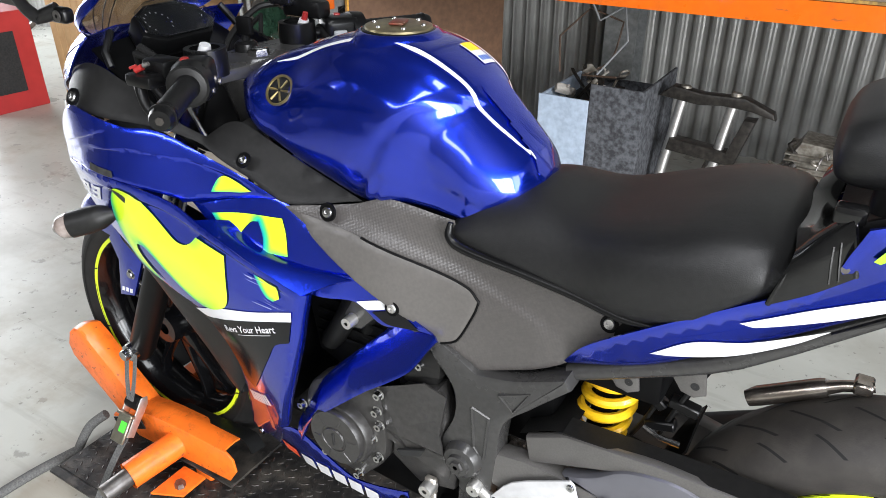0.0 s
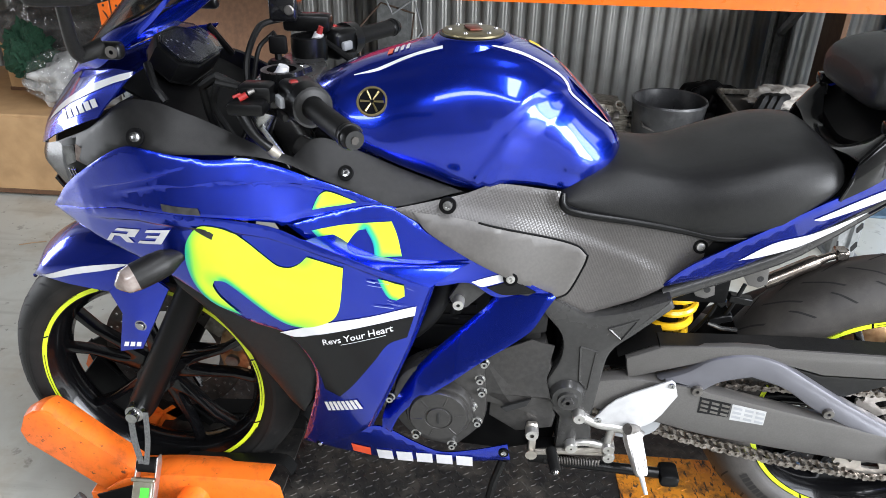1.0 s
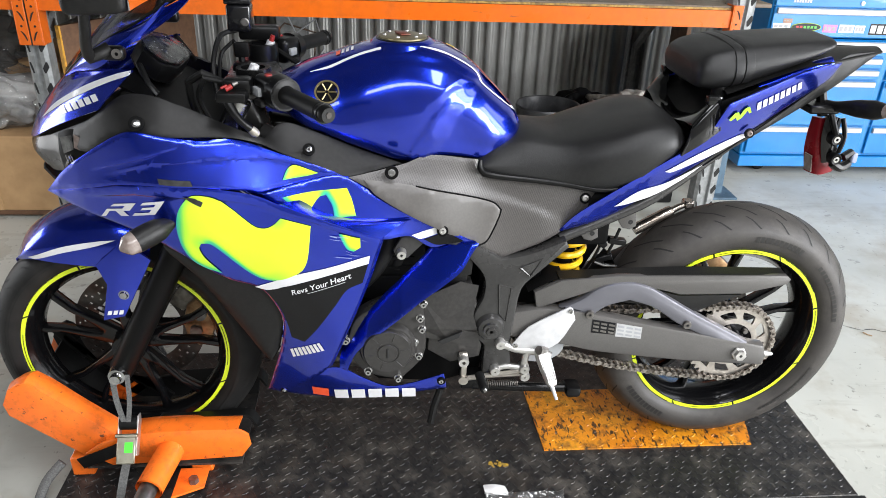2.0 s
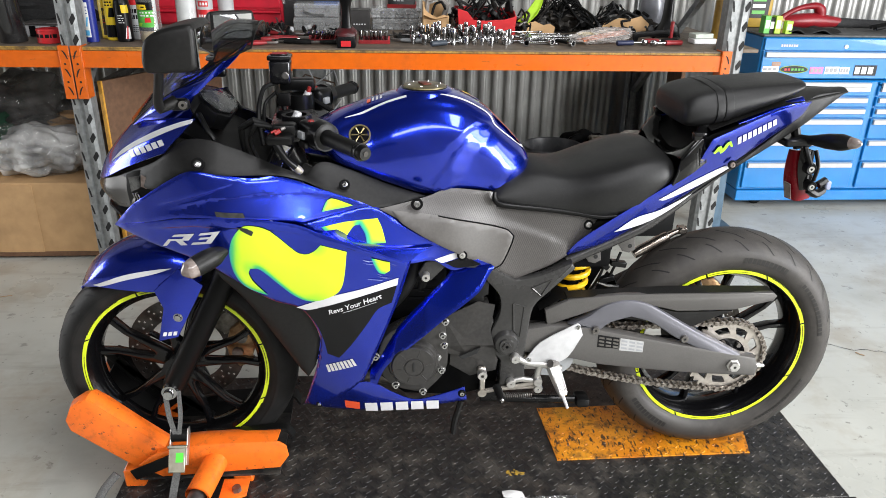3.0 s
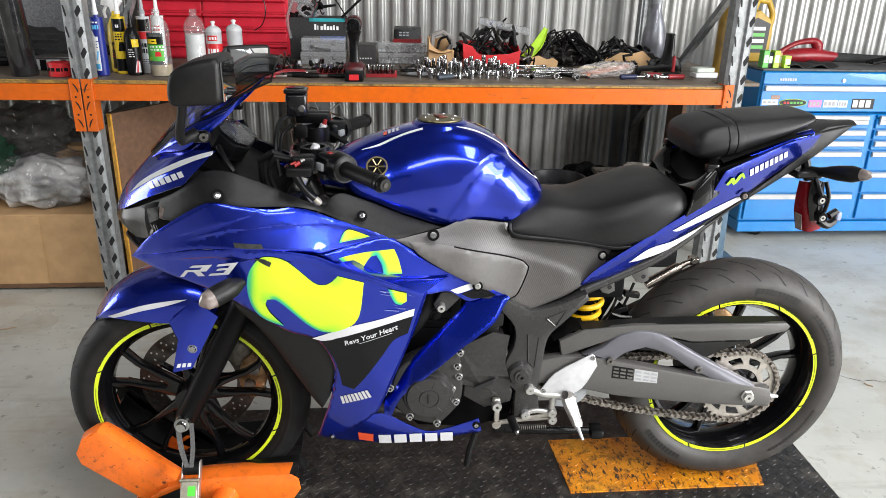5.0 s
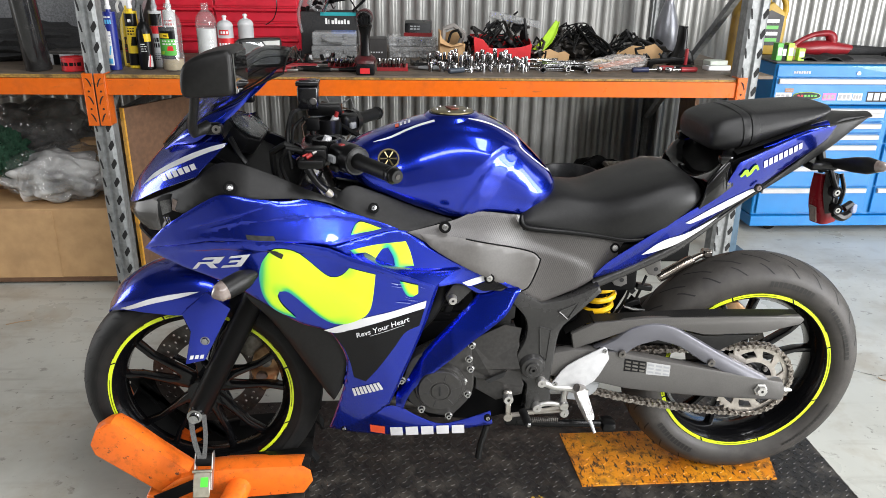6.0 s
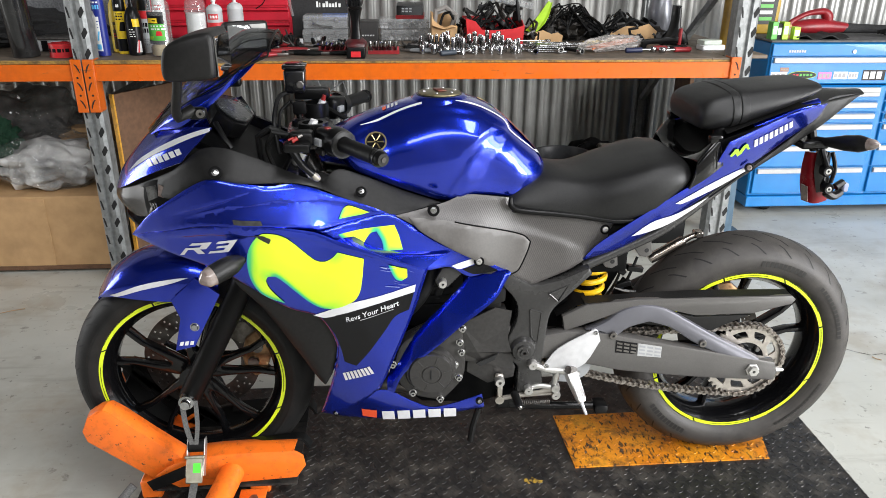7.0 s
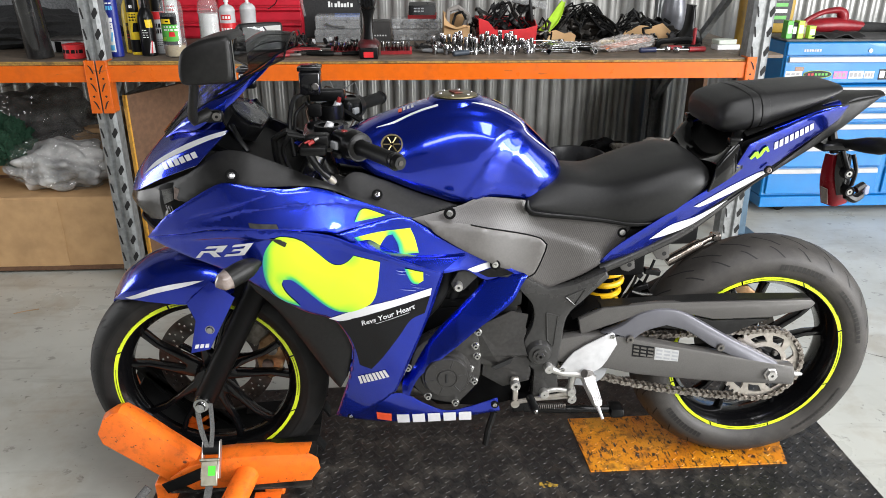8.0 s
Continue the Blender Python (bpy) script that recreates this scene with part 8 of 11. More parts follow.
prism(bm, [(0.868, 0.330), (0.875, 0.355), (0.93, 0.350), (0.985, 0.335), (0.975, 0.30), (0.94, 0.275), (0.90, 0.28)], -0.106, -0.103, 0.001, 3)
part("chain_slider", bm, M["grey_pl"], bike, "grey chain slider")
bm = B()
prism(bm, [(1.335, 0.41), (1.42, 0.39), (1.425, 0.43), (1.39, 0.46), (1.335, 0.452)], 0.055, 0.10, 0.006)
part("rear_caliper", bm, M["bronze"], bike, "bronze rear caliper")

# footrest hanger, peg, heel plate, gear lever and side stand
bm = B()
prism(bm, [(0.853, 0.350), (0.888, 0.398), (0.974, 0.447), (0.981, 0.442), (0.989, 0.414), (0.957, 0.354), (0.915, 0.331), (0.87, 0.338)], -0.146, -0.142, 0.0015, 3, 35)
heel = part("heel_plate", bm, M["white_metal"], bike, "silver heel plate")
for x, z in ((0.862, 0.350), (0.912, 0.339), (0.976, 0.436)):
    part("screw", lathe(B(), [(0.002, -0.003), (0.005, -0.003), (0.006, 0.0)], 12, (x, -0.146, z), "y"), M["steel"], heel)
bm = B()
for pts, r in (([(0.826, -0.140, 0.356), (0.862, -0.140, 0.338), (0.90, -0.142, 0.333), (0.925, -0.142, 0.325)], 0.009), ([(0.89, -0.142, 0.335), (0.885, -0.142, 0.30), (0.886, -0.142, 0.268)], 0.008), ([(0.82, -0.138, 0.285), (0.85, -0.140, 0.292), (0.888, -0.142, 0.285)], 0.007),
               ([(0.915, -0.142, 0.333), (0.94, -0.150, 0.322)], 0.011)):
    tube(bm, pts, r, 10, smooth=3)
for x, z in ((0.828, 0.355), (0.888, 0.268), (0.886, 0.288), (0.82, 0.285)):
    lathe(bm, [(0.002, -0.154), (0.010, -0.154), (0.012, -0.150), (0.012, -0.130)], 14, (x, 0, z), "y")
part("footrest_hanger", bm, M["alu"], bike, "cast aluminium footrest hanger")
A_, B_ = Vector((0.920, -0.150, 0.334)), Vector((0.938, -0.206, 0.284))
ax = (B_ - A_).normalized()
m = Matrix.Translation(A_) @ ax.to_track_quat("X", "Z").to_matrix().to_4x4()
L_ = (B_ - A_).length
bm = B()
sheet(bm, [[(q * L_, -w, -h), (q * L_, w, -h), (q * L_, w, h), (q * L_, -w, h)] for q, w, h in ((0.0, 0.010, 0.009), (0.12, 0.0135, 0.009), (0.5, 0.0125, 0.008), (0.9, 0.010, 0.007), (1.0, 0.007, 0.005))], 2, 3, True, True)
pg = part("footrest", bm, M["alu"], bike, "ribbed aluminium footrest", m=m)
for k in range(5):
    bm = B()
    box(bm, 0.16 * L_, -0.0104 + 0.0048 * k - 0.0011, 0.0065, 0.88 * L_, -0.0104 + 0.0048 * k + 0.0011, 0.0098, 0.0005)
    part("footrest_rib", bm, M["alu"], pg, smooth=False)
part("footrest_hinge", tube(B(), [(0.912, -0.158, 0.345), (0.930, -0.146, 0.334)], 0.010, 12), M["dull_steel"], bike)
part("hero_bolt", tube(B(), [(0.936, -0.202, 0.286), (0.945, -0.226, 0.262)], [0.005, 0.0035], 8), M["white_metal"], bike)
bm = B()
for pts, r in (([(0.756, -0.142, 0.262), (0.80, -0.142, 0.268), (0.85, -0.144, 0.276), (0.882, -0.144, 0.283)], 0.006), ([(0.80, -0.144, 0.268), (0.88, -0.146, 0.272)], 0.004)):
    tube(bm, pts, r, 8, smooth=3)
box(bm, 0.738, -0.148, 0.300, 0.758, -0.136, 0.332, 0.003, 1)
box(bm, 0.744, -0.146, 0.255, 0.757, -0.138, 0.302, 0.002, 1)
tube(bm, [(0.747, -0.150, 0.316), (0.747, -0.156, 0.316)], 0.006, 8)
tube(bm, [(0.75, -0.15, 0.26), (0.75, -0.142, 0.26)], 0.011, 10)
part("gear_linkage", bm, mat("zinc_plated_steel", (0.52, 0.49, 0.44), (0.40, 0.37, 0.33), 0.35, 0.85, 60, 1), bike, "zinc plated gear linkage")
part("linkage_clamp", lathe(B(), [(0.004, -0.162), (0.011, -0.162), (0.012, -0.158), (0.012, -0.140)], 14, (0.748, 0, 0.317), "y"), M["alu"], bike, "cast linkage clamp")
toe = part("gear_toe_peg", tube(B(), [Vector((0.784, -0.154, 0.282)) + Vector((0.008, -0.045, -0.010)) * (k / 12) for k in range(13)], [0.0105 if k % 2 else 0.0095 for k in range(13)], 14), M["rubber_black"], bike, "ribbed black rubber gear lever peg")
part("peg_end", tube(B(), [(0.792, -0.1995, 0.272), (0.7925, -0.203, 0.271)], [0.006, 0.004], 10), M["steel"], toe)
bm = B()
tube(bm, [(0.775, -0.125, 0.235), (0.86, -0.128, 0.226), (1.00, -0.135, 0.223)], [0.013, 0.010, 0.010], 10)
box(bm, 0.985, -0.160, 0.212, 1.020, -0.115, 0.238, 0.008, 2)
box(bm, 0.745, -0.135, 0.225, 0.80, -0.10, 0.265, 0.006, 2)
part("side_stand", bm, M["black"], bike, "black side stand, folded up")
bm = B()
pts = []
for k in range(121):
    a = 2 * math.pi * 15 * k / 120
    pts.append(Vector((0.80 + 0.075 * k / 120, -0.143, 0.247)) + Vector((0, math.cos(a), math.sin(a))) * 0.006)
tube(bm, pts, 0.0016, 5)
part("stand_spring", bm, M["dull_steel"], bike)
bm = B()
tube(bm, [(0.70, -0.14, 0.235), (0.685, -0.150, 0.19), (0.678, -0.155, 0.15)], 0.008, 8)
part("drain_hose", bm, M["rubber_black"], bike, "black drain hose")


# panel fasteners
def fastener(x, y, z, r, nx, ny, nz, parent, material=None):
    n = Vector((nx, ny, nz)).normalized()
    m = Matrix.Translation((x, y, z)) @ n.to_track_quat("Z", "Y").to_matrix().to_4x4()
    w = part("fastener", lathe(B(), [(r * 0.9, 0.001), (r * 1.35, 0.002), (r * 1.55, 0.0015), (r * 1.6, -0.002)], 20), M["plastic_dark"], parent, m=m)
    part("screw_head", lathe(B(), [(0.0, 0.0015), (r * 0.4, 0.0015), (r * 0.45, 0.004), (r * 0.85, 0.0035), (r, 0.001)], 16), material or M["steel"], w)


for s, k in ((1, 0), (-1, 1)):
    fastener(0.593, s * -0.152, 0.757, 0.0085, 0, -s, 0.25, cover[k])
    fastener(0.990, s * -0.103, 0.682, 0.0075, 0, -s, 0.2, cover[k], M["alu"])
    fastener(0.694, s * -0.150, 0.632, 0.0075, 0, -s, 0.1, rear[k], M["alu"])
    fastener(0.155, s * -0.214, 0.871, 0.0085, 0, -s, 0.5, inner[k])
    fastener(0.439, s * -0.151, 0.803, 0.0075, 0, -s, 0.8, inner[k])
    fastener(0.350, s * -0.122, 0.226, 0.005, 0, -s, 0, side[k])
    fastener(0.700, s * -0.152, 0.263, 0.006, 0, -s, 0, belly[k])
    fastener(1.301, s * -0.118, 0.826, 0.0065, 0, -s, 0, under[k], M["lens_clear"])
# ---- wheel chock, strap and the odd things on the lift ----
chock = thing("wheel_chock", "chipped orange steel wheel chock clamping the front tyre", "wheel chock", m=LEVEL)
for s in (1, -1):
    ya, yb = s * -0.125, s * -0.119
    bm = B()
    prism(bm, [(-0.255, 0.195), (-0.262, 0.225), (-0.245, 0.262), (-0.205, 0.283), (-0.190, 0.275), (-0.020, 0.118), (-0.095, 0.060)], ya, yb, 0.002, 3, 35)
    if s > 0:
        sheet(bm, [[(-0.245, ya, 0.262), (-0.205, ya, 0.283), (-0.110, ya, 0.200), (-0.020, ya, 0.120)], [(-0.243, s * -0.100, 0.270), (-0.200, s * -0.100, 0.289), (-0.106, s * -0.100, 0.206), (-0.016, s * -0.100, 0.126)],
               [(-0.235, s * -0.075, 0.262), (-0.196, s * -0.075, 0.280), (-0.104, s * -0.075, 0.196), (-0.016, s * -0.075, 0.116)]], 3, 3, thick=0.004)
    bmesh.ops.translate(bm, vec=(0, 0, -0.021 if s > 0 else -0.042), verts=bm.verts)
    part("front_cheek", bm, M["orange_chock"], chock, "orange front cheek plate with a rolled edge")
    bm = B()
    prism(bm, [(-0.110, 0.062), (-0.060, 0.098), (0.050, 0.118), (0.235, 0.120), (0.258, 0.105), (0.262, 0.075), (0.238, 0.040), (-0.055, 0.025)], ya - s * 0.012, yb - s * 0.012, 0.002, 3, 35)
    if s > 0:
        sheet(bm, [[(-0.060, ya - s * 0.010, 0.100), (0.05, ya - s * 0.010, 0.119), (0.235, ya - s * 0.010, 0.121)], [(-0.06, s * -0.105, 0.108), (0.05, s * -0.105, 0.126), (0.24, s * -0.105, 0.128)], [(-0.06, s * -0.08, 0.104), (0.05, s * -0.08, 0.118), (0.24, s * -0.08, 0.120)]], 3, 3, thick=0.004)
    bmesh.ops.translate(bm, vec=(0.004 if s > 0 else -0.030, 0, 0.008 if s > 0 else -0.052), verts=bm.verts)
    part("rear_cheek", bm, M["orange_chock"], chock, "orange rear cheek plate with a rolled edge")
    bm = B()
    sheet(bm, [[(0.05, s * -0.095, 0.128), (0.16, s * -0.095, 0.134), (0.255, s * -0.095, 0.134), (0.275, s * -0.095, 0.105)], [(0.05, s * -0.060, 0.118), (0.16, s * -0.060, 0.122), (0.255, s * -0.060, 0.128), (0.277, s * -0.060, 0.10)]], 3, 4, thick=0.006)
    part("rubber_pad", bm, M["rubber_black"], chock, "black rubber lining")
bm = B()
sheet(bm, [[(-0.225, -0.118, 0.215), (-0.230, 0, 0.20), (-0.225, 0.118, 0.215)], [(-0.12, -0.118, 0.075), (-0.14, 0, 0.06), (-0.12, 0.118, 0.075)]], 3, 3, thick=0.006)
part("cradle_pad", bm, M["rubber_black"], chock, "black rubber cradle pad")
# ribbed rubber lining inside the far cheeks; its full plates also stand in for shade there
bm = prism(B(), [(-0.236, 0.200), (-0.242, 0.226), (-0.230, 0.256), (-0.203, 0.272), (-0.190, 0.266), (-0.028, 0.116), (-0.095, 0.066)], 0.110, 0.1175, 0.002)
part("lining", bm, M["rubber_black"], chock, "black rubber lining", smooth=False)
for k in range(9):
    x = -0.215 + k * 0.024
    bm = prism(B(), [(x - 0.03, 0.245 - k * 0.0195), (x - 0.012, 0.262 - k * 0.0195), (x + 0.05, 0.175 - k * 0.0165), (x + 0.035, 0.160 - k * 0.0165)], 0.108, 0.117, 0.003)
    part("lining_rib", bm, M["rubber_black"], chock, smooth=False)
bm = prism(B(), [(-0.10, 0.05), (-0.05, 0.085), (0.05, 0.100), (0.235, 0.104), (0.25, 0.09), (0.24, 0.03), (-0.05, 0.025)], 0.119, 0.128, 0.002)
part("lining", bm, M["rubber_black"], chock, "black rubber lining", smooth=False)
bm = B()
sheet(bm, [[(-0.11, -0.135, 0.03), (-0.11, 0.135, 0.03)], [(0.24, -0.135, 0.03), (0.24, 0.135, 0.03)]], 2, 2, thick=0.006)
part("cradle_floor", bm, M["checker"], chock)
bm = B()
tube(bm, [(0.085, -0.12, 0.072), (0.062, -0.245, 0.060)], 0.030, 24, caps=False)
tube(bm, [(0.062, -0.2452, 0.060), (0.085, -0.12, 0.072)], 0.026, 24, caps=False)
tb = part("cross_tube", bm, M["orange_chock"], chock, "orange cross tube")
bm = B()
tube(bm, [(0.063, -0.20, 0.060), (0.052, -0.30, 0.050)], 0.020, 20)
part("inner_tube", bm, M["dull_steel"], tb, "bare steel inner tube")
bm = B()
prism(bm, [(0.10, -0.23), (0.165, -0.20), (0.165, -0.14), (0.10, -0.14)], 0.015, 0.021, 0.001, plane="z")
gp = part("gusset", bm, M["orange_chock"], chock)
part("bolt", lathe(B(), [(0, 0.012), (0.011, 0.012), (0.012, 0.0)], 6, (0.140, -0.185, 0.021)), M["dull_steel"], gp, smooth=False)
for x0, x1, h in ((-0.15, -0.10, 0.05), (0.12, 0.17, 0.026)):
    bm = B()
    box(bm, x0, -0.13, -0.002, x1, 0.13, h, 0.004)
    part("foot_bar", bm, M["orange_chock"], chock)
strap = thing("ratchet_strap", "grey webbing ratchet strap holding down the fork", "strap", m=LEVEL)


def webbing(pts, w, thick=0.002, side=Vector((1, 0, 0))):
    bm = B()
    P = spline(pts, 6)
    rows = []
    for p in P:
        rows.append([bm.verts.new(p + side * w * k + Vector((0, -thick * j, 0))) for k, j in ((-0.5, 0), (0.5, 0), (0.5, 1), (-0.5, 1))])
    for a, b in zip(rows, rows[1:]):
        for k in range(4):
            bm.faces.new((a[k], a[(k + 1) % 4], b[(k + 1) % 4], b[k]))
    bm.faces.new(rows[0])
    bm.faces.new(rows[-1][::-1])
    bmesh.ops.recalc_face_normals(bm, faces=bm.faces)
    return bm


part("webbing", webbing([(-0.010, -0.140, 0.275), (-0.004, -0.155, 0.23), (0.010, -0.172, 0.185)], 0.012), M["strap"], strap, smooth=False)
part("webbing", webbing([(0.022, -0.140, 0.290), (0.024, -0.158, 0.235), (0.018, -0.172, 0.185)], 0.010), M["strap"], strap, smooth=False)
part("webbing", webbing([(0.014, -0.192, 0.12), (0.006, -0.235, 0.07), (-0.002, -0.285, 0.0), (-0.004, -0.31, -0.045)], 0.018), M["strap"], strap, smooth=False)
rm = pose(0.017, -0.178, 0.158, -38, 0, 0)
for x in (-0.022, 0.018):
    bm = B()
    prism(bm, [(-0.010, -0.045), (0.008, -0.045), (0.012, 0.030), (0.004, 0.046), (-0.010, 0.040)], x, x + 0.003, 0.0008, plane="x")
    part("side_plate", bm, M["alu"], strap, m=rm)
part("ratchet_drum", tube(B(), [(-0.019, 0, 0.025), (0.018, 0, 0.025)], 0.015, 16), M["rubber_black"], strap, m=rm)
bm = B()
box(bm, -0.020, -0.016, -0.062, 0.019, -0.010, -0.004, 0.002, 1)
box(bm, -0.024, -0.020, -0.006, 0.023, -0.008, 0.002, 0.002, 1)
hd = part("ratchet_handle", bm, mat("brassy_zinc_plate", (0.36, 0.34, 0.27), (0.28, 0.26, 0.2), 0.4, 0.9, 60, 1), strap, "zinc plated handle", m=rm)
bm = B()
box(bm, -0.003, -0.0175, -0.038, 0.014, -0.0165, -0.016, 0.0)
part("sticker", bm, mat("green_sticker", (0.10, 0.75, 0.05), None, 0.5), hd, "bright green sticker", smooth=False)

loose = thing("webbing_loop", "loose black webbing under the chock", "strap", m=LEVEL)
part("band", webbing([(-0.12, -0.14, 0.045), (-0.06, -0.146, 0.075), (0.0, -0.150, 0.105)], 0.030, 0.003, Vector((0.4, 0, -0.9)).normalized()), M["rubber_black"], loose, smooth=False)
bm = B()
tube(bm, [(-0.16, -0.14, 0.05), (-0.19, -0.17, 0.02), (-0.215, -0.20, -0.04), (-0.24, -0.30, -0.045), (-0.25, -0.45, -0.045)], 0.011, 10, smooth=5)
hose = part("air_hose", bm, M["strap"], None, "grey hose lying over the edge of the lift")
hose.matrix_basis = LEVEL
tagged(hose, category="hose")
# ---- things on the bench ----
BT = 0.884  # bench top


def turned(name, prof, material, x, y, z, label="", category="", group="", n=24, parent=None, tilt=(0, 0)):
    ob = part(name, lathe(B(), prof, n), material, parent, label, m=pose(x, y, z, tilt[0], tilt[1], 0))
    if category:
        tagged(ob, label, category, group)
    return ob


def band(parent, r, z0, z1, material, label, a0=-180, a1=180):
    return part("label", lathe(B(), [(r, z0), (r + 0.0004, (z0 + z1) / 2), (r, z1)], 24, (0, 0, 0), "z", a0 - 90, a1 - 90), material, parent, label)


def wrap(parent, r, a0, a1, z0, z1, material, slant=0.0, taper=0.0, name="print_patch"):
    """A patch of print on a round side: angles from the room side, leaning by slant degrees, narrowing by taper."""
    bm = B()
    n = max(2, int(abs(a1 - a0) / 8))
    rows = []
    for i in range(3):
        f = i / 2
        lo, hi = a0 + slant * f + taper * f, a1 + slant * f - taper * f
        rows.append([bm.verts.new((r * math.sin(radians(lo + (hi - lo) * k / n)), -r * math.cos(radians(lo + (hi - lo) * k / n)), z0 + (z1 - z0) * f)) for k in range(n + 1)])
    for p, q in zip(rows, rows[1:]):
        for k in range(n):
            bm.faces.new((p[k], p[k + 1], q[k + 1], q[k]))
    return part(name, bm, material, parent)


def print_lines(parent, r, z0, z1, n, material, seed, a=34, tall=0.5):
    """Uneven plain bars where a label carries print, broken into word-like lengths."""
    rg = random.Random(seed)
    for k in range(n):
        za = z0 + (z1 - z0) * (k + 0.25) / n
        zb = za + (z1 - z0) / n * tall * rg.uniform(0.7, 1.15)
        c = -a * rg.uniform(0.6, 1)
        while c < a - 8:
            w = rg.uniform(7, 24)
            wrap(parent, r, c, min(a, c + w), za, zb, material, name="print_bar")
            c += w + rg.uniform(4, 9)


DULL_RED = mat("dull_red_plastic", (0.34, 0.022, 0.028), (0.26, 0.018, 0.022), 0.42, 0, 40, 1, stain=0.4, sscale=30)
NAVY = mat("navy_label", (0.012, 0.022, 0.20), None, 0.35, 0, 30, 0.4)
CYAN = mat("light_blue_label", (0.10, 0.42, 0.72), None, 0.4, 0, 30, 0.4)
LABEL_GREY = mat("pale_grey_label", (0.42, 0.43, 0.44), (0.5, 0.5, 0.5), 0.45, 0, 30, 0.6)


def cartridge(x, y, base, label, nozzle, h=0.222):
    c = turned("sealant_cartridge", [(0, 0), (0.0225, 0), (0.0245, 0.002), (0.0245, h - 0.006), (0.0255, h - 0.005), (0.0255, h), (0.021, h), (0.019, h - 0.006), (0.010, h - 0.005), (0.009, h + 0.016), (0.0, h + 0.016)], base, x, y, BT, label, "sealant", "sealant cartridges")
    turned("nozzle", [(0.011, 0), (0.011, 0.012), (0.0085, 0.014), (0.0045, 0.09), (0.003, 0.115), (0, 0.115)], nozzle, 0, 0, h + 0.010, parent=c, n=14)
    return c


c = cartridge(-0.640, 1.431, NAVY, "navy blue and white sealant cartridge standing on the bench", M["white_pl"])
wrap(c, 0.0249, -60, 14, 0.020, 0.150, M["white_pl"], 0, 0)
wrap(c, 0.0249, -60, -10, 0.150, 0.172, M["white_pl"], -22, 0)
wrap(c, 0.0252, -40, 4, 0.026, 0.046, CYAN)
wrap(c, 0.0252, -22, -8, 0.060, 0.095, CYAN, 16)
print_lines(c, 0.0251, 0.172, 0.196, 1, CYAN, 1, 30, 0.85)
print_lines(c, 0.0251, 0.198, 0.208, 1, M["white_pl"], 2, 34)
print_lines(c, 0.0253, 0.105, 0.14, 3, NAVY, 3, 12, 0.3)
c = cartridge(-0.577, 1.490, M["yellow_pl"], "yellow and black gap filler cartridge on the bench", M["white_pl"])
wrap(c, 0.0249, -75, 75, 0.165, 0.214, M["black"])
wrap(c, 0.0249, -75, 75, 0.012, 0.06, M["black"], 8)
wrap(c, 0.0249, -10, 75, 0.09, 0.125, M["black"], 10, 6)
print_lines(c, 0.0252, 0.176, 0.196, 1, M["white_pl"], 4, 20, 0.7)
print_lines(c, 0.0251, 0.13, 0.162, 3, M["black"], 5, 36, 0.5)
c = cartridge(-0.490, 1.520, LABEL_GREY, "grey and red sealant cartridge on the bench", M["grey_pl"])
wrap(c, 0.0249, -80, 80, 0.135, 0.165, M["red_pl"], 4)
wrap(c, 0.0249, -80, 80, 0.166, 0.212, M["black"], 0)
print_lines(c, 0.0252, 0.075, 0.12, 2, M["black"], 6, 46, 0.7)
print_lines(c, 0.0252, 0.03, 0.06, 4, M["black"], 7, 40, 0.4)
c = cartridge(-0.452, 1.585, M["white_pl"], "white sealant cartridge behind a clear bottle", M["white_pl"])
print_lines(c, 0.0251, 0.05, 0.19, 9, M["red_pl"], 8, 50)
b = turned("trigger_bottle", [(0, 0), (0.034, 0), (0.038, 0.004), (0.039, 0.14), (0.034, 0.185), (0.020, 0.215), (0.014, 0.225), (0.014, 0.24), (0, 0.24)], M["yellow_pl"], -0.606, 1.553, BT, "yellow trigger spray bottle with a dark label", "bottle")
wrap(b, 0.0396, -30, 60, 0.015, 0.12, mat("dark_brown_label", (0.035, 0.022, 0.012), (0.06, 0.04, 0.01), 0.4, 0, 40, 1), 0, 6)
print_lines(b, 0.0399, 0.085, 0.11, 1, M["yellow_pl"], 9, 40, 0.8)
print_lines(b, 0.0399, 0.06, 0.08, 2, M["red_pl"], 10, 34, 0.4)
wrap(b, 0.0399, 2, 40, 0.025, 0.05, M["green_pl"], 6)
bm = B()
prism(bm, [(-0.050, 0.030), (-0.046, 0.052), (0.022, 0.060), (0.034, 0.044), (0.018, 0.024), (0.014, 0.0), (-0.014, 0.0), (-0.018, 0.022)], -0.011, 0.011, 0.004, 0)
hd = part("trigger_head", bm, M["white_pl"], b, "white trigger head", m=pose(0, 0, 0.232))
bm = B()
tube(bm, [(-0.030, 0, 0.026), (-0.042, 0, 0.006), (-0.038, 0, -0.020)], 0.006, 8, smooth=4)
part("trigger", bm, M["white_pl"], hd)
b = turned("spray_bottle", [(0, 0), (0.029, 0), (0.0315, 0.003), (0.0315, 0.135), (0.029, 0.155), (0.018, 0.178), (0.011, 0.184), (0.011, 0.196), (0, 0.196)], M["black"], -0.520, 1.455, BT, "black squeeze bottle with a small printed label", "bottle")
wrap(b, 0.0320, 12, 62, 0.110, 0.140, M["yellow_pl"], -4)
wrap(b, 0.0320, 16, 58, 0.012, 0.055, M["white_pl"], 6, 9)
wrap(b, 0.0323, 24, 38, 0.012, 0.060, M["red_pl"], 10, 3)
print_lines(b, 0.0320, 0.07, 0.105, 4, M["white_pl"], 11, 22, 0.35)
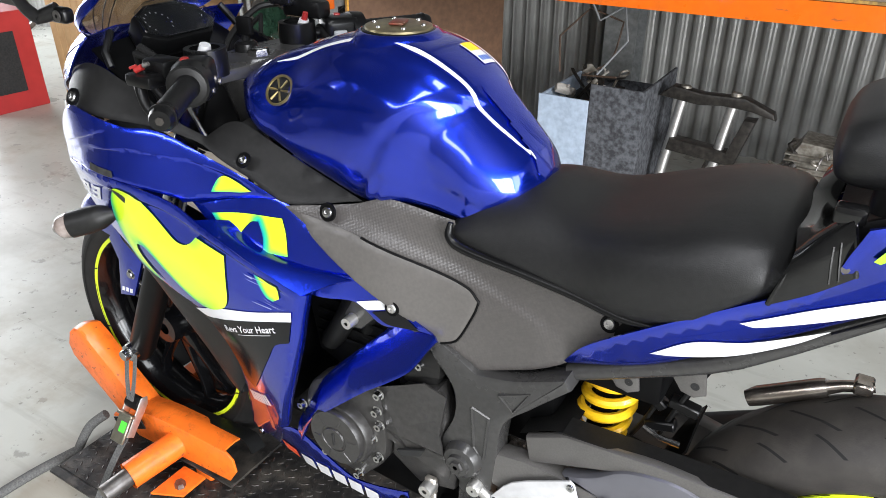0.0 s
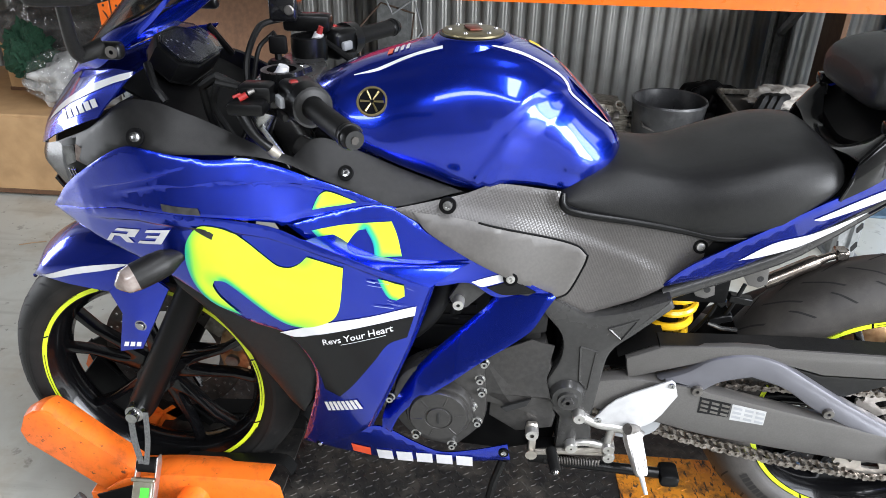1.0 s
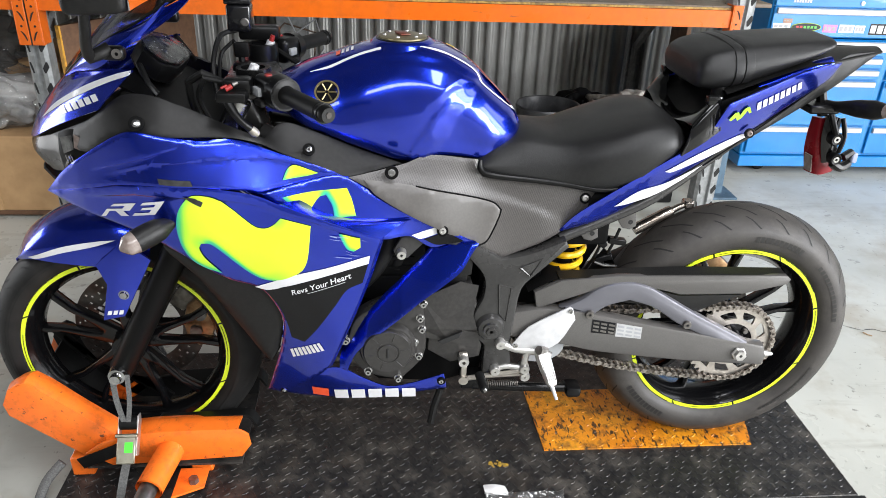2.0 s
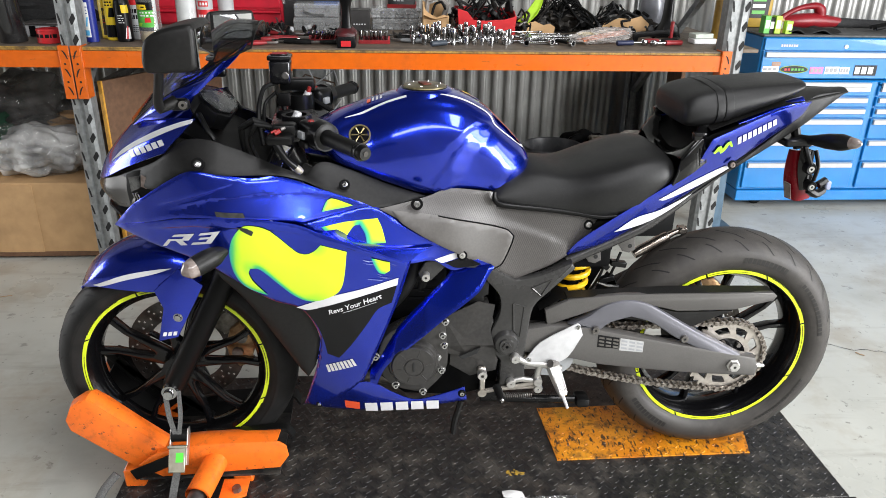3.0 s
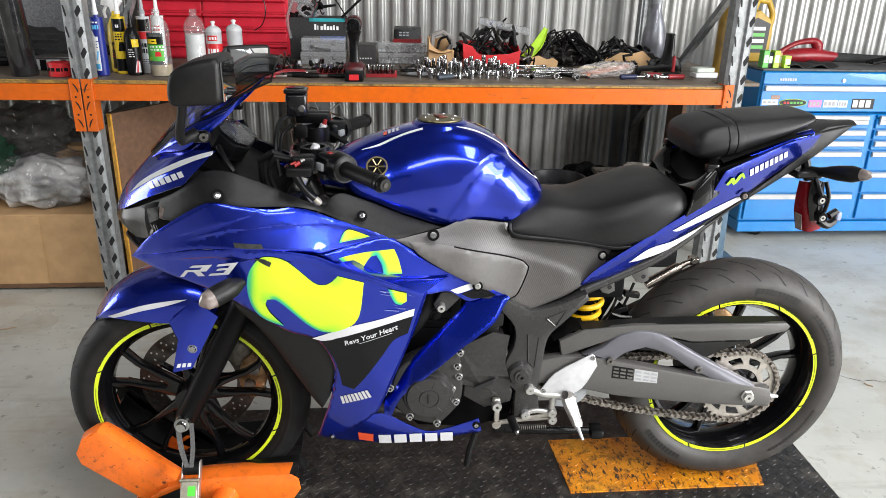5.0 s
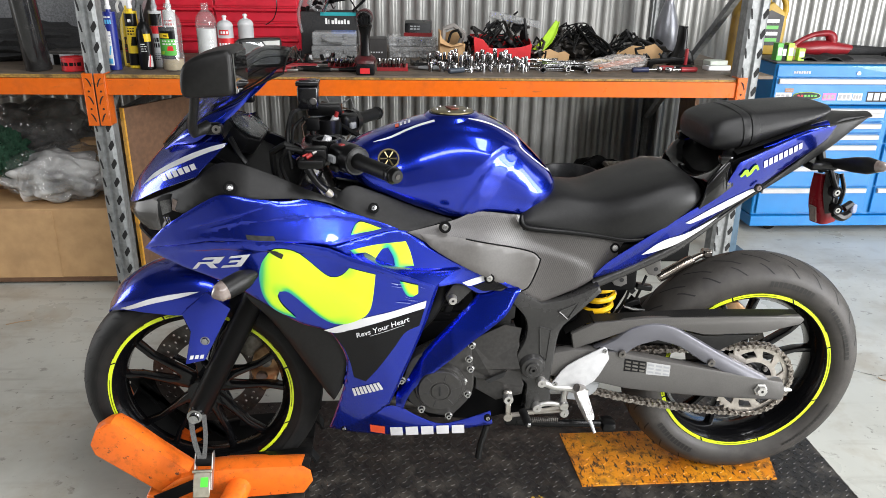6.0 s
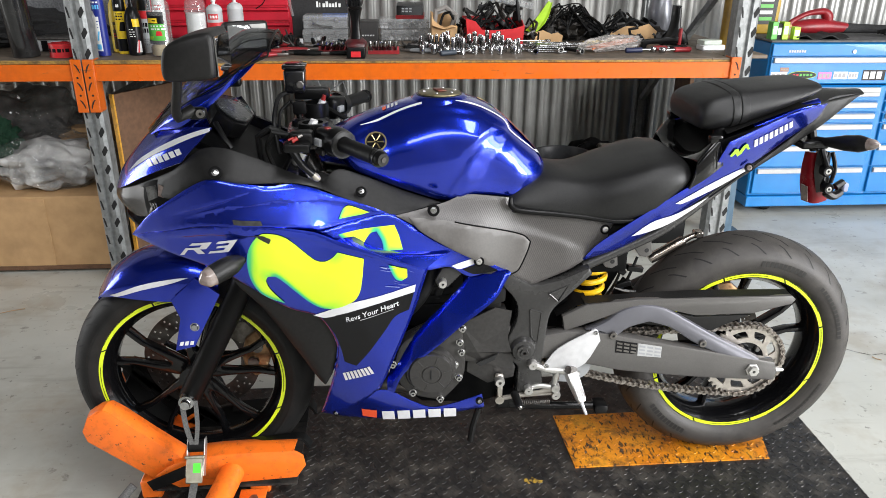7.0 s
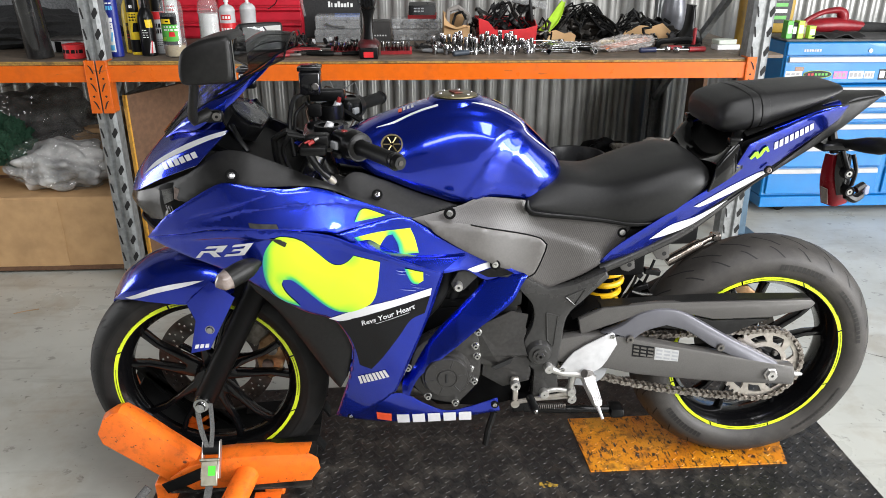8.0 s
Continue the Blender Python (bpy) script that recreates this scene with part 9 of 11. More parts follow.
turned("spout", [(0.0085, 0), (0.0085, 0.018), (0.006, 0.030), (0.0035, 0.055), (0, 0.055)], M["black"], 0, 0, 0.194, parent=b, n=14)


def neck_bottle(name, x, y, r, h, label):
    """Clear blown bottle with a rounded shoulder and a threaded neck."""
    k = h / 0.257
    b = turned(name, [(0, 0.003), (r * 0.8, 0.0), (r * 0.95, 0.003), (r, 0.010), (r, 0.060 * k), (r * 0.96, 0.066 * k), (r * 0.96, 0.150 * k), (r, 0.158 * k), (r * 0.99, 0.178 * k), (r * 0.90, 0.200 * k), (r * 0.66, 0.217 * k), (r * 0.40, 0.227 * k), (0.0145, 0.233 * k), (0.0145, 0.242 * k), (0.0165, 0.243 * k), (0.0165, 0.246 * k), (0.0135, 0.247 * k), (0.0135, 0.252 * k), (0.015, 0.253 * k), (0.0135, 0.257 * k)], M["pet"], x, y, BT, label, "bottle", "clear bottles", n=32)
    return b


b = neck_bottle("clear_bottle", -0.409, 1.425, 0.044, 0.257, "clear plastic bottle with a black and green label")
wrap(b, 0.0432, -72, 38, 0.125, 0.170, M["black"])
wrap(b, 0.0432, -72, 38, 0.062, 0.125, M["green_pl"])
wrap(b, 0.0432, -72, 38, 0.048, 0.062, M["black"])
wrap(b, 0.0435, -56, 6, 0.128, 0.146, M["yellow_pl"], 0, 2)
wrap(b, 0.0435, -10, 24, 0.080, 0.098, M["red_pl"], 0, 5)
wrap(b, 0.0435, -56, -30, 0.066, 0.078, M["lime_pl"], 8)
print_lines(b, 0.0435, 0.100, 0.122, 2, M["white_pl"], 12, 40, 0.55)
print_lines(b, 0.0437, 0.132, 0.142, 1, M["black"], 13, 26, 0.6)
turned("liquid", [(0, 0.004), (0.038, 0.004), (0.041, 0.01), (0.041, 0.046), (0, 0.046)], mat("amber_liquid", (0.45, 0.36, 0.22), None, 0.2), 0, 0, 0, parent=b)
b = neck_bottle("clear_bottle", -0.309, 1.60, 0.043, 0.250, "clear plastic bottle half full of white liquid")
turned("liquid", [(0, 0.004), (0.038, 0.004), (0.0402, 0.01), (0.0402, 0.150), (0, 0.150)], M["white_pl"], 0, 0, 0, parent=b)
for k, (x, y, h) in enumerate(((-0.234, 1.61, 0.184), (-0.152, 1.63, 0.190))):
    b = turned("aerosol_can", [(0, 0), (0.030, 0), (0.0325, 0.003), (0.0325, h - 0.028), (0.0335, h - 0.026), (0.0335, h - 0.023), (0.029, h - 0.012), (0.020, h - 0.004), (0.013, h - 0.003), (0.013, h), (0, h)], LABEL_GREY, x, y, BT, "pale grey and red aerosol can on the bench", "spray can", "aerosol cans")
    band(b, 0.0329, 0.015, 0.112 if k == 0 else 0.096, M["red_pl"], "red label band")
    if k == 0:
        print_lines(b, 0.0333, 0.058, 0.106, 1, M["white_pl"], 14, 50, 0.62)
        print_lines(b, 0.0333, 0.022, 0.038, 2, M["white_pl"], 15, 44, 0.4)
        wrap(b, 0.0329, -42, 36, 0.124, 0.146, M["red_pl"])
        print_lines(b, 0.0333, 0.123, 0.148, 1, M["white_pl"], 16, 30, 0.5)
    turned("nozzle", [(0.007, 0), (0.007, 0.010), (0.010, 0.011), (0.010, 0.017), (0.004, 0.020), (0, 0.020)], M["white_pl"], 0, 0, h - 0.001, parent=b, n=14)
t = turned("rolled_tube", [(0, 0), (0.047, 0), (0.049, 0.003), (0.047, 0.62), (0.042, 0.625), (0, 0.625)], mat("glossy_black_wrap", (0.008, 0.008, 0.009), (0.02, 0.02, 0.02), 0.2, 0, 20, 1, bump=0.3, bscale=40, coat=0.5), -0.925, 1.40, BT, "tall tube wrapped in glossy black plastic on the bench", "tube", tilt=(0, -4))
t = turned("tape_roll", [(0.034, 0), (0.043, 0), (0.046, 0.002), (0.046, 0.006), (0.0445, 0.007), (0.0445, 0.046), (0.046, 0.047), (0.046, 0.052), (0.043, 0.054), (0.034, 0.054), (0.034, 0)], M["red_pl"], -0.788, 1.395, BT, "red tape roll with dark print lying on the bench", "tape roll", n=32)
print_lines(t, 0.0449, 0.016, 0.040, 1, M["black"], 17, 60, 0.6)
bm = B()
box(bm, -0.95, 1.55, BT, -0.78, 1.66, BT + 0.046, 0.006, 2)
gt = tagged(part("steel_tin", bm, LABEL_GREY, None, "pale steel tin with dark bands on the bench"), category="tin")
for xa, xb in ((-0.930, -0.905), (-0.845, -0.825)):
    bm = B()
    box(bm, xa, 1.547, BT + 0.002, xb, 1.5496, BT + 0.044)
    part("dark_band", bm, M["black"], gt, smooth=False)
bm = B()
box(bm, -0.955, 1.545, BT + 0.047, -0.775, 1.665, BT + 0.058, 0.004, 2)
part("lid", bm, M["dull_steel"], gt)
# grey quilted sheet hung at the back of the left bay, above a dark bundle
bm = B()
rows = []
for i in range(9):
    rows.append([(-2.6 + 1.9 * k / 14, 1.95 + 0.02 * math.sin(k * 1.7 + i), BT + 0.12 + 0.09 * i) for k in range(15)])
sheet(bm, rows, 2, 2, thick=0.01)
tagged(part("quilted_sheet", bm, mat("grey_quilted_sheet", (0.17, 0.175, 0.18), (0.10, 0.10, 0.105), 0.6, 0.2, 140, 1, bump=0.8, bscale=110), None, "grey textured insulation sheet standing behind the bench"), category="sheet")


def heap(name, x, y, z, rx, ry, h, seed, material, label, category, parent=None, rough=0.35, fine=4, freq=1.6, detail=5, turn=0):
    """A soft uneven pile."""
    bm = B()
    bmesh.ops.create_icosphere(bm, subdivisions=fine, radius=1)
    for v in bm.verts:
        n = noise.fractal(v.co * freq + Vector((seed, 0, 0)), 0.6, 2.0, detail) * rough
        v.co *= 1 + n
        v.co = Vector((v.co.x * rx, v.co.y * ry, max(0.0, h * 0.45 + v.co.z * h * 0.55)))
    ob = part(name, bm, material, parent, label, m=pose(x, y, z, 0, 0, turn))
    return tagged(ob, category=category) if category else ob


heap("folded_blanket", -1.15, 1.76, BT, 0.36, 0.14, 0.15, 4, M["cloth_dark"], "dark cloth bundle on the bench", "bundle")

# red tool chest at the back
rc_ = thing("red_tool_chest", "red steel drawer chest at the back of the bench", "tool chest", m=pose(-0.66, 2.02, BT))
bm = B()
box(bm, 0, 0.012, 0, 0.69, 0.42, 0.44, 0.006, 1)
part("case", bm, M["red_steel"], rc_, smooth=False)
for c, (x0, x1) in enumerate(((0.012, 0.29), (0.30, 0.678))):
    for k in range(6):
        z0 = 0.014 + k * 0.069
        bm = B()
        prism(bm, [(0.012, z0), (0.0, z0), (0.0, z0 + 0.038), (-0.022, z0 + 0.048), (-0.022, z0 + 0.057), (0.012, z0 + 0.060)], x0, x1, 0.0015, plane="x")
        part("drawer", bm, M["red_steel"], rc_, smooth=False)
# black carton with plain white blocks for its print
bx = thing("black_carton", "black cardboard carton with white print at the back of the bench", "box", m=pose(0.025, 2.05, BT))
bm = B()
box(bm, 0, 0, 0, 0.27, 0.2, 0.195, 0.002)
part("carton", bm, M["cloth_dark"], bx, smooth=False)
for k, (w_, h_) in enumerate(((0.010, 0.026), (0.005, 0.020), (0.012, 0.017), (0.012, 0.026), (0.012, 0.017), (0.011, 0.017), (0.008, 0.022), (0.011, 0.017))):
    bm = B()
    box(bm, 0.122 + k * 0.0150, -0.002, 0.140, 0.122 + k * 0.0150 + w_, -0.0005, 0.140 + h_, 0.0006)
    part("print_block", bm, M["white_pl"], bx, smooth=False)
bm = B()
box(bm, 0.10, -0.002, 0.178, 0.27, -0.0005, 0.194)
part("teal_strip", bm, mat("teal_print", (0.02, 0.30, 0.33), None, 0.5), bx, smooth=False)
bm = B()
box(bm, 0.15, -0.003, 0.095, 0.27, -0.0005, 0.112)
part("blue_strip", bm, M["blue_pl"], bx, smooth=False)


def cable(name, pts, r, material, label, category="cable"):
    return tagged(part(name, tube(B(), pts, r, 7, smooth=6), material, None, label), category=category)


CASE = clear("milky_clear_case", (0.95, 0.95, 0.95), 0.12, 0.26, (0.62, 0.63, 0.63))
CLEAR_HOSE = clear("milky_hose_plastic", (0.8, 0.8, 0.8), 0.2, 0.35, (0.35, 0.35, 0.35))
cable("hose_coil", [(0.035, 2.035, BT + 0.10), (0.022, 2.035, BT + 0.19), (0.05, 2.04, BT + 0.27), (0.12, 2.05, BT + 0.26), (0.165, 2.06, BT + 0.205), (0.11, 2.06, BT + 0.20), (0.07, 2.05, BT + 0.235), (0.10, 2.05, BT + 0.28), (0.15, 2.05, BT + 0.25)], 0.008, CLEAR_HOSE, "clear grey hose coiled over the carton", "hose")
cable("wire", [(-0.14, 1.96, BT + 0.42), (-0.09, 1.94, BT + 0.34), (-0.06, 1.93, BT + 0.24), (-0.08, 1.94, BT + 0.17), (-0.12, 1.95, BT + 0.14)], 0.0025, M["black"], "thin black wire hanging by the chest")
cable("rod", [(0.335, 2.03, BT + 0.06), (0.30, 2.035, BT + 0.20), (0.24, 2.03, BT + 0.30)], 0.003, M["black"], "thin black rod leaning at the back", "rod")
cable("rod", [(0.28, 2.03, BT + 0.20), (0.40, 2.03, BT + 0.31)], 0.006, M["black"], "thick black rod leaning at the back", "rod")
cable("chrome_bar", [(0.14, 2.03, BT + 0.195), (0.17, 2.03, BT + 0.262)], 0.007, M["steel"], "chrome bar standing on the carton", "bar")


def clear_case(x, y, z, w, d, h, label, rot=0, filled=True):
    t = thing("parts_case", label, "case", "parts cases", pose(x, y, z, 0, 0, rot))
    bm = B()
    box(bm, 0, 0, 0, w, d, h, 0.004, 1)
    shell = part("shell", bm, CASE, t, smooth=False)
    bm = B()
    box(bm, -0.002, -0.002, h * 0.62, w + 0.002, d + 0.002, h * 0.70, 0.001)
    part("rim", bm, CLEAR_HOSE, shell, smooth=False)
    for k in range(2):
        bm = B()
        box(bm, w * (0.22 + 0.5 * k), -0.005, h * 0.45, w * (0.22 + 0.5 * k) + 0.018, -0.0022, h * 0.85, 0.001)
        part("latch", bm, CLEAR_HOSE, shell, smooth=False)
    if filled:
        rg = random.Random(int(x * 1000))
        for k in range(int(w / 0.018)):
            bm = B()
            hh = h * rg.uniform(0.15, 0.5)
            box(bm, 0.006 + k * 0.018, 0.008, 0.003, 0.022 + k * 0.018, d * rg.uniform(0.4, 0.9), hh, 0.003)
            part("contents", bm, rg.choice([M["grey_pl"], M["dull_steel"], M["cloth_dark"], LABEL_GREY]), t, smooth=False)
    return t


clear_case(0.098, 1.84, BT, 0.205, 0.15, 0.058, "clear plastic parts case on the bench")
clear_case(0.10, 1.87, BT + 0.0585, 0.20, 0.12, 0.058, "clear plastic parts case stacked on another", 0, False)
cable("chrome_wrench", [(0.145, 1.855, BT + 0.083), (0.18, 1.855, BT + 0.072), (0.235, 1.855, BT + 0.066)], [0.006, 0.004, 0.007], M["steel"], "chrome wrench leaning on the parts cases", "wrench")
clear_case(0.452, 1.90, BT, 0.225, 0.16, 0.050, "clear plastic parts case on the bench")
clear_case(0.447, 1.92, BT + 0.0505, 0.232, 0.15, 0.046, "clear plastic parts case stacked on another", 2)
bm = B()
box(bm, 0.352, 1.85, BT, 0.442, 1.98, BT + 0.092, 0.004)
db_ = tagged(part("dark_box", bm, mat("dark_grey_box", (0.03, 0.028, 0.027), None, 0.5, 0, 40, 1), None, "small dark grey box on the bench", smooth=False), category="box")
for k in range(5):
    bm = B()
    box(bm, 0.368 + 0.012 * k, 1.848, BT + 0.028, 0.375 + 0.012 * k, 1.8495, BT + 0.034)
    part("print_block", bm, LABEL_GREY, db_, smooth=False)
gd = thing("test_meter", "black and red battery charger lying on the cases", "charger", m=pose(0.522, 1.93, BT + 0.097, 0, 0, -4))
bm = B()
prism(bm, [(0, 0), (0.10, 0), (0.10, 0.024), (0, 0.016)], 0, 0.134, 0.004, plane="x")
part("base", bm, mat("dark_red_plastic", (0.22, 0.014, 0.016), None, 0.4, 0, 40, 1), gd)
bm = B()
prism(bm, [(0.002, 0.0165), (0.098, 0.0245), (0.098, 0.068), (0.06, 0.070), (0.012, 0.058)], 0.004, 0.130, 0.006, plane="x")
part("body", bm, M["black"], gd)
for k in range(6):
    bm = B()
    box(bm, 0.030 + 0.017 * (k % 3), 0.003, 0.030 + 0.012 * (k // 3), 0.042 + 0.017 * (k % 3), 0.0065, 0.036 + 0.012 * (k // 3))
    part("print_block", bm, M["grey_pl"], gd, smooth=False)

# cordless driver standing on its battery
dr = thing("cordless_drill", "black and dark red cordless drill standing on its battery", "drill", m=pose(0.362, 1.362, BT))
DRED = mat("dark_red_black_plastic", (0.075, 0.010, 0.012), (0.03, 0.012, 0.012), 0.42, 0, 40, 1)
bm = B()
prism(bm, [(-0.034, 0), (0.034, 0), (0.037, 0.008), (0.037, 0.034), (0.032, 0.044), (-0.032, 0.044), (-0.037, 0.034), (-0.037, 0.008)], -0.052, 0.045, 0.004, 0)
bt_ = part("battery", bm, M["black"], dr)
bm = B()
box(bm, -0.020, -0.0535, 0.006, 0.018, -0.0522, 0.028, 0.0005)
part("red_panel", bm, M["red_pl"], bt_, "red battery panel", smooth=False)
bm = B()
sheet(bm, [[(-0.033, -0.05, 0.0445), (0.033, -0.05, 0.0445), (0.033, 0.042, 0.0445), (-0.033, 0.042, 0.0445)], [(-0.034, -0.046, 0.058), (0.034, -0.046, 0.058), (0.034, 0.04, 0.060), (-0.034, 0.04, 0.060)], [(-0.020, -0.026, 0.072), (0.020, -0.026, 0.072), (0.020, 0.026, 0.076), (-0.020, 0.026, 0.076)]], 3, 3, True, True)
part("foot", bm, DRED, dr, "dark red foot")
bm = B()
sheet(bm, [[(-0.018, -0.022, 0.070), (0.018, -0.022, 0.070), (0.018, 0.026, 0.072), (-0.018, 0.026, 0.072)], [(-0.0155, -0.020, 0.10), (0.0155, -0.020, 0.10), (0.0155, 0.024, 0.10), (-0.0155, 0.024, 0.10)], [(-0.0155, -0.022, 0.15), (0.0155, -0.022, 0.15), (0.0155, 0.024, 0.15), (-0.0155, 0.024, 0.15)],
           [(-0.024, -0.035, 0.188), (0.024, -0.035, 0.188), (0.024, 0.035, 0.188), (-0.024, 0.035, 0.188)]], 3, 3, True, True)
part("handle", bm, M["black"], dr)
bm = B()
tube(bm, [(0, -0.070, 0.212), (0, -0.062, 0.212), (0, -0.030, 0.212), (0, 0.05, 0.212), (0, 0.075, 0.212)], [0.018, 0.027, 0.032, 0.032, 0.026], 20)
mh = part("motor_housing", bm, M["black"], dr)
bm = B()
tube(bm, [(0, -0.028, 0.217), (0, -0.020, 0.217), (0, 0.04, 0.217)], [0.031, 0.0325, 0.032], 20)
part("top_cover", bm, DRED, mh, "dark red top cover")
for k in range(5):
    bm = B()
    box(bm, -0.024 + 0.0105 * k, -0.0715, 0.198, -0.019 + 0.0105 * k, -0.066, 0.226, 0.001)
    part("vent_rib", bm, M["plastic_dark"], mh, smooth=False)
bm = B()
tube(bm, [(0, 0.075, 0.212), (0, 0.11, 0.212), (0, 0.125, 0.212)], [0.022, 0.020, 0.010], 16)
part("chuck", bm, M["black"], dr)

# socket trays: low red troughs with sockets leaning in them
for x0, y0, rot, n_, lean in ((0.200, 1.475, -2, 6, 16), (0.405, 1.462, 1, 6, -8)):
    r = thing("socket_tray", "red steel tray of chrome sockets lying on the bench", "socket tray", "socket trays", pose(x0, y0, BT, 0, 0, rot))
    bm = B()
    prism(bm, [(-0.020, 0.015), (-0.022, 0.015), (-0.018, 0), (0.018, 0), (0.022, 0.026), (0.020, 0.026), (0.016, 0.002), (-0.016, 0.002)], 0, 0.128, 0, plane="x")
    part("tray", bm, DULL_RED, r, smooth=False)
    for k in range(n_):
        rad = 0.0080 + 0.0006 * (k % 4)
        part("socket", lathe(B(), [(rad * 0.6, 0.034), (rad * 0.66, 0.044), (rad, 0.044), (rad * 1.02, 0.042), (rad * 1.02, 0.022), (rad * 0.86, 0.020), (rad * 0.86, 0.0), (0, 0)], 14), M["steel"], r, m=pose(0.014 + 0.0195 * k, 0.001 * (k % 3), 0.005, 6 * (k % 2), lean + 5 * (k % 3), 0))

# loose chrome sockets standing in a crowd
meshes = []
for rad, h in ((0.0075, 0.026), (0.0095, 0.028), (0.0125, 0.034), (0.008, 0.062), (0.0105, 0.066), (0.014, 0.040), (0.006, 0.045)):
    bm_ = lathe(B(), [(rad * 0.55, h - 0.012), (rad * 0.66, h), (rad * 0.95, h), (rad, h - 0.002), (rad, h * 0.55), (rad * 0.84, h * 0.50), (rad * 0.84, h * 0.22), (rad * 0.92, h * 0.20), (rad * 0.92, 0), (0, 0)], 14)
    me = bpy.data.meshes.new("socket")
    bm_.to_mesh(me)
    bm_.free()
    for p in me.polygons:
        p.use_smooth = True
    me.set_sharp_from_angle(angle=radians(35))
    me.materials.append(M["steel"])
    meshes.append((me, rad))
rg = random.Random(12)
placed = []
while len(placed) < 84:
    me, rad = meshes[rg.choice([0, 0, 1, 1, 2, 2, 3, 3, 4, 4, 5, 6])]
    x, y = rg.uniform(0.62, 1.05), rg.uniform(1.42, 1.74)
    if x < 0.72 and y > 1.60 or (x - 0.77) * 0.7 > y - 1.37 and x < 0.90 and y < 1.5 or any((x - a) ** 2 + (y - b) ** 2 < (rad + c + 0.0015) ** 2 for a, b, c in placed):
        continue
    placed.append((x, y, rad))
    o = new("socket", me)
    o.matrix_basis = pose(x, y, BT, 0, 0, rg.uniform(0, 60))
    tagged(o, "chrome socket standing on the bench", "socket", "loose sockets")


def spanner(x, y, rot, L, layer=0, label="chrome combination spanner in a bunch on the bench"):
    """Open jaw at one end, ring at the other."""
    bm = B()
    w = L * 0.030
    prism(bm, [(-L / 2, w * 2.4), (-L / 2 + w * 2.4, w * 2.7), (-L / 2 + w * 4.4, w), (L / 2 - w * 5, w * 0.8), (L / 2 - w * 5, -w * 0.8),
               (-L / 2 + w * 4.4, -w), (-L / 2 + w * 2.4, -w * 2.7), (-L / 2, -w * 2.4), (-L / 2 + w * 1.8, -w * 1.1), (-L / 2 + w * 1.8, w * 1.1)], 0.001, 0.006, 0.001, plane="z")
    ob = part("spanner", bm, M["steel"], None, label, m=pose(x, y, BT + 0.0005 + 0.0075 * layer, 0, 0, rot))
    part("ring_end", lathe(B(), [(w * 1.3, 0.0), (w * 2.4, 0.0), (w * 2.6, 0.002), (w * 2.6, 0.006), (w * 2.4, 0.0075), (w * 1.3, 0.0075), (w * 1.3, 0)], 16, (L / 2 - w * 3, 0, 0)), M["steel"], ob)
    return tagged(ob, category="spanner", group="spanners")


rg = random.Random(44)
for k in range(16):
    spanner(1.165 + rg.uniform(-0.06, 0.07), 1.475 + 0.0125 * k + rg.uniform(-0.01, 0.01), rg.choice([0, 180]) + rg.uniform(-16, 20), rg.uniform(0.15, 0.24), k % 4)


def box_wrench(x, y, rot, dark, L=0.13):
    """Tubular wrench with its hollow end to the room."""
    t = thing("box_wrench", "tubular chrome wrench with a hollow end on the bench", "wrench", "tubular wrenches", pose(x, y, BT + 0.0135, 0, 0, rot))
    part("end", lathe(B(), [(0.007, -0.016), (0.0085, 0.0), (0.012, 0.0), (0.013, -0.003), (0.0125, -0.022), (0.007, -0.030), (0, -0.030)], 18, (0, 0, 0), "x"), M["steel"], t, m=pose(0, 0, 0, 0, 0, 0))
    part("shaft", tube(B(), [(-0.028, 0, 0), (-L, 0, 0.001)], 0.0075, 10), dark, t)


box_wrench(1.205, 1.440, -80, M["dull_steel"])
box_wrench(1.285, 1.405, -62, M["rubber_black"])
box_wrench(1.09, 1.40, -100, M["rubber_black"], 0.08)


def ratchet(x, y, rot, L, grip):
    t = thing("ratchet", "chrome ratchet with a dark grip lying on the bench", "ratchet", "ratchets", pose(x, y, BT + 0.0125, 0, 0, rot))
    part("shaft", tube(B(), [(0, 0, 0), (L, 0, 0)], [0.006, 0.0045], 10), M["steel"], t)
    part("grip", tube(B(), [(-0.07, 0, 0), (-0.065, 0, 0), (-0.03, 0, 0), (0.006, 0, 0)], [0.008, 0.0115, 0.010, 0.011], 12), grip, t)
    part("head", lathe(B(), [(0, -0.010), (0.013, -0.010), (0.015, -0.007), (0.015, 0.007), (0.013, 0.010), (0, 0.010)], 18, (L + 0.012, 0, 0)), M["steel"], t)


ratchet(0.755, 1.405, 34, 0.07, mat("slate_grip", (0.035, 0.045, 0.06), None, 0.5))
ratchet(1.545, 1.455, 14, 0.05, mat("navy_grip", (0.015, 0.02, 0.06), None, 0.45))
ratchet(1.70, 1.46, 190, 0.05, DULL_RED)


def screwdriver(x, y, rot, col, L=0.08):
    t = thing("screwdriver", "screwdriver lying on the bench", "screwdriver", "screwdrivers", pose(x, y, BT + 0.011, 0, 0, rot))
    part("handle", tube(B(), [(0, 0, 0), (0.01, 0, 0), (0.04, 0, 0), (0.070, 0, 0), (0.076, 0, 0)], [0.006, 0.0100, 0.0105, 0.008, 0.005], 12), col, t)
    part("blade", tube(B(), [(0.076, 0, 0), (0.076 + L, 0, 0)], 0.0028, 8), M["steel"], t)


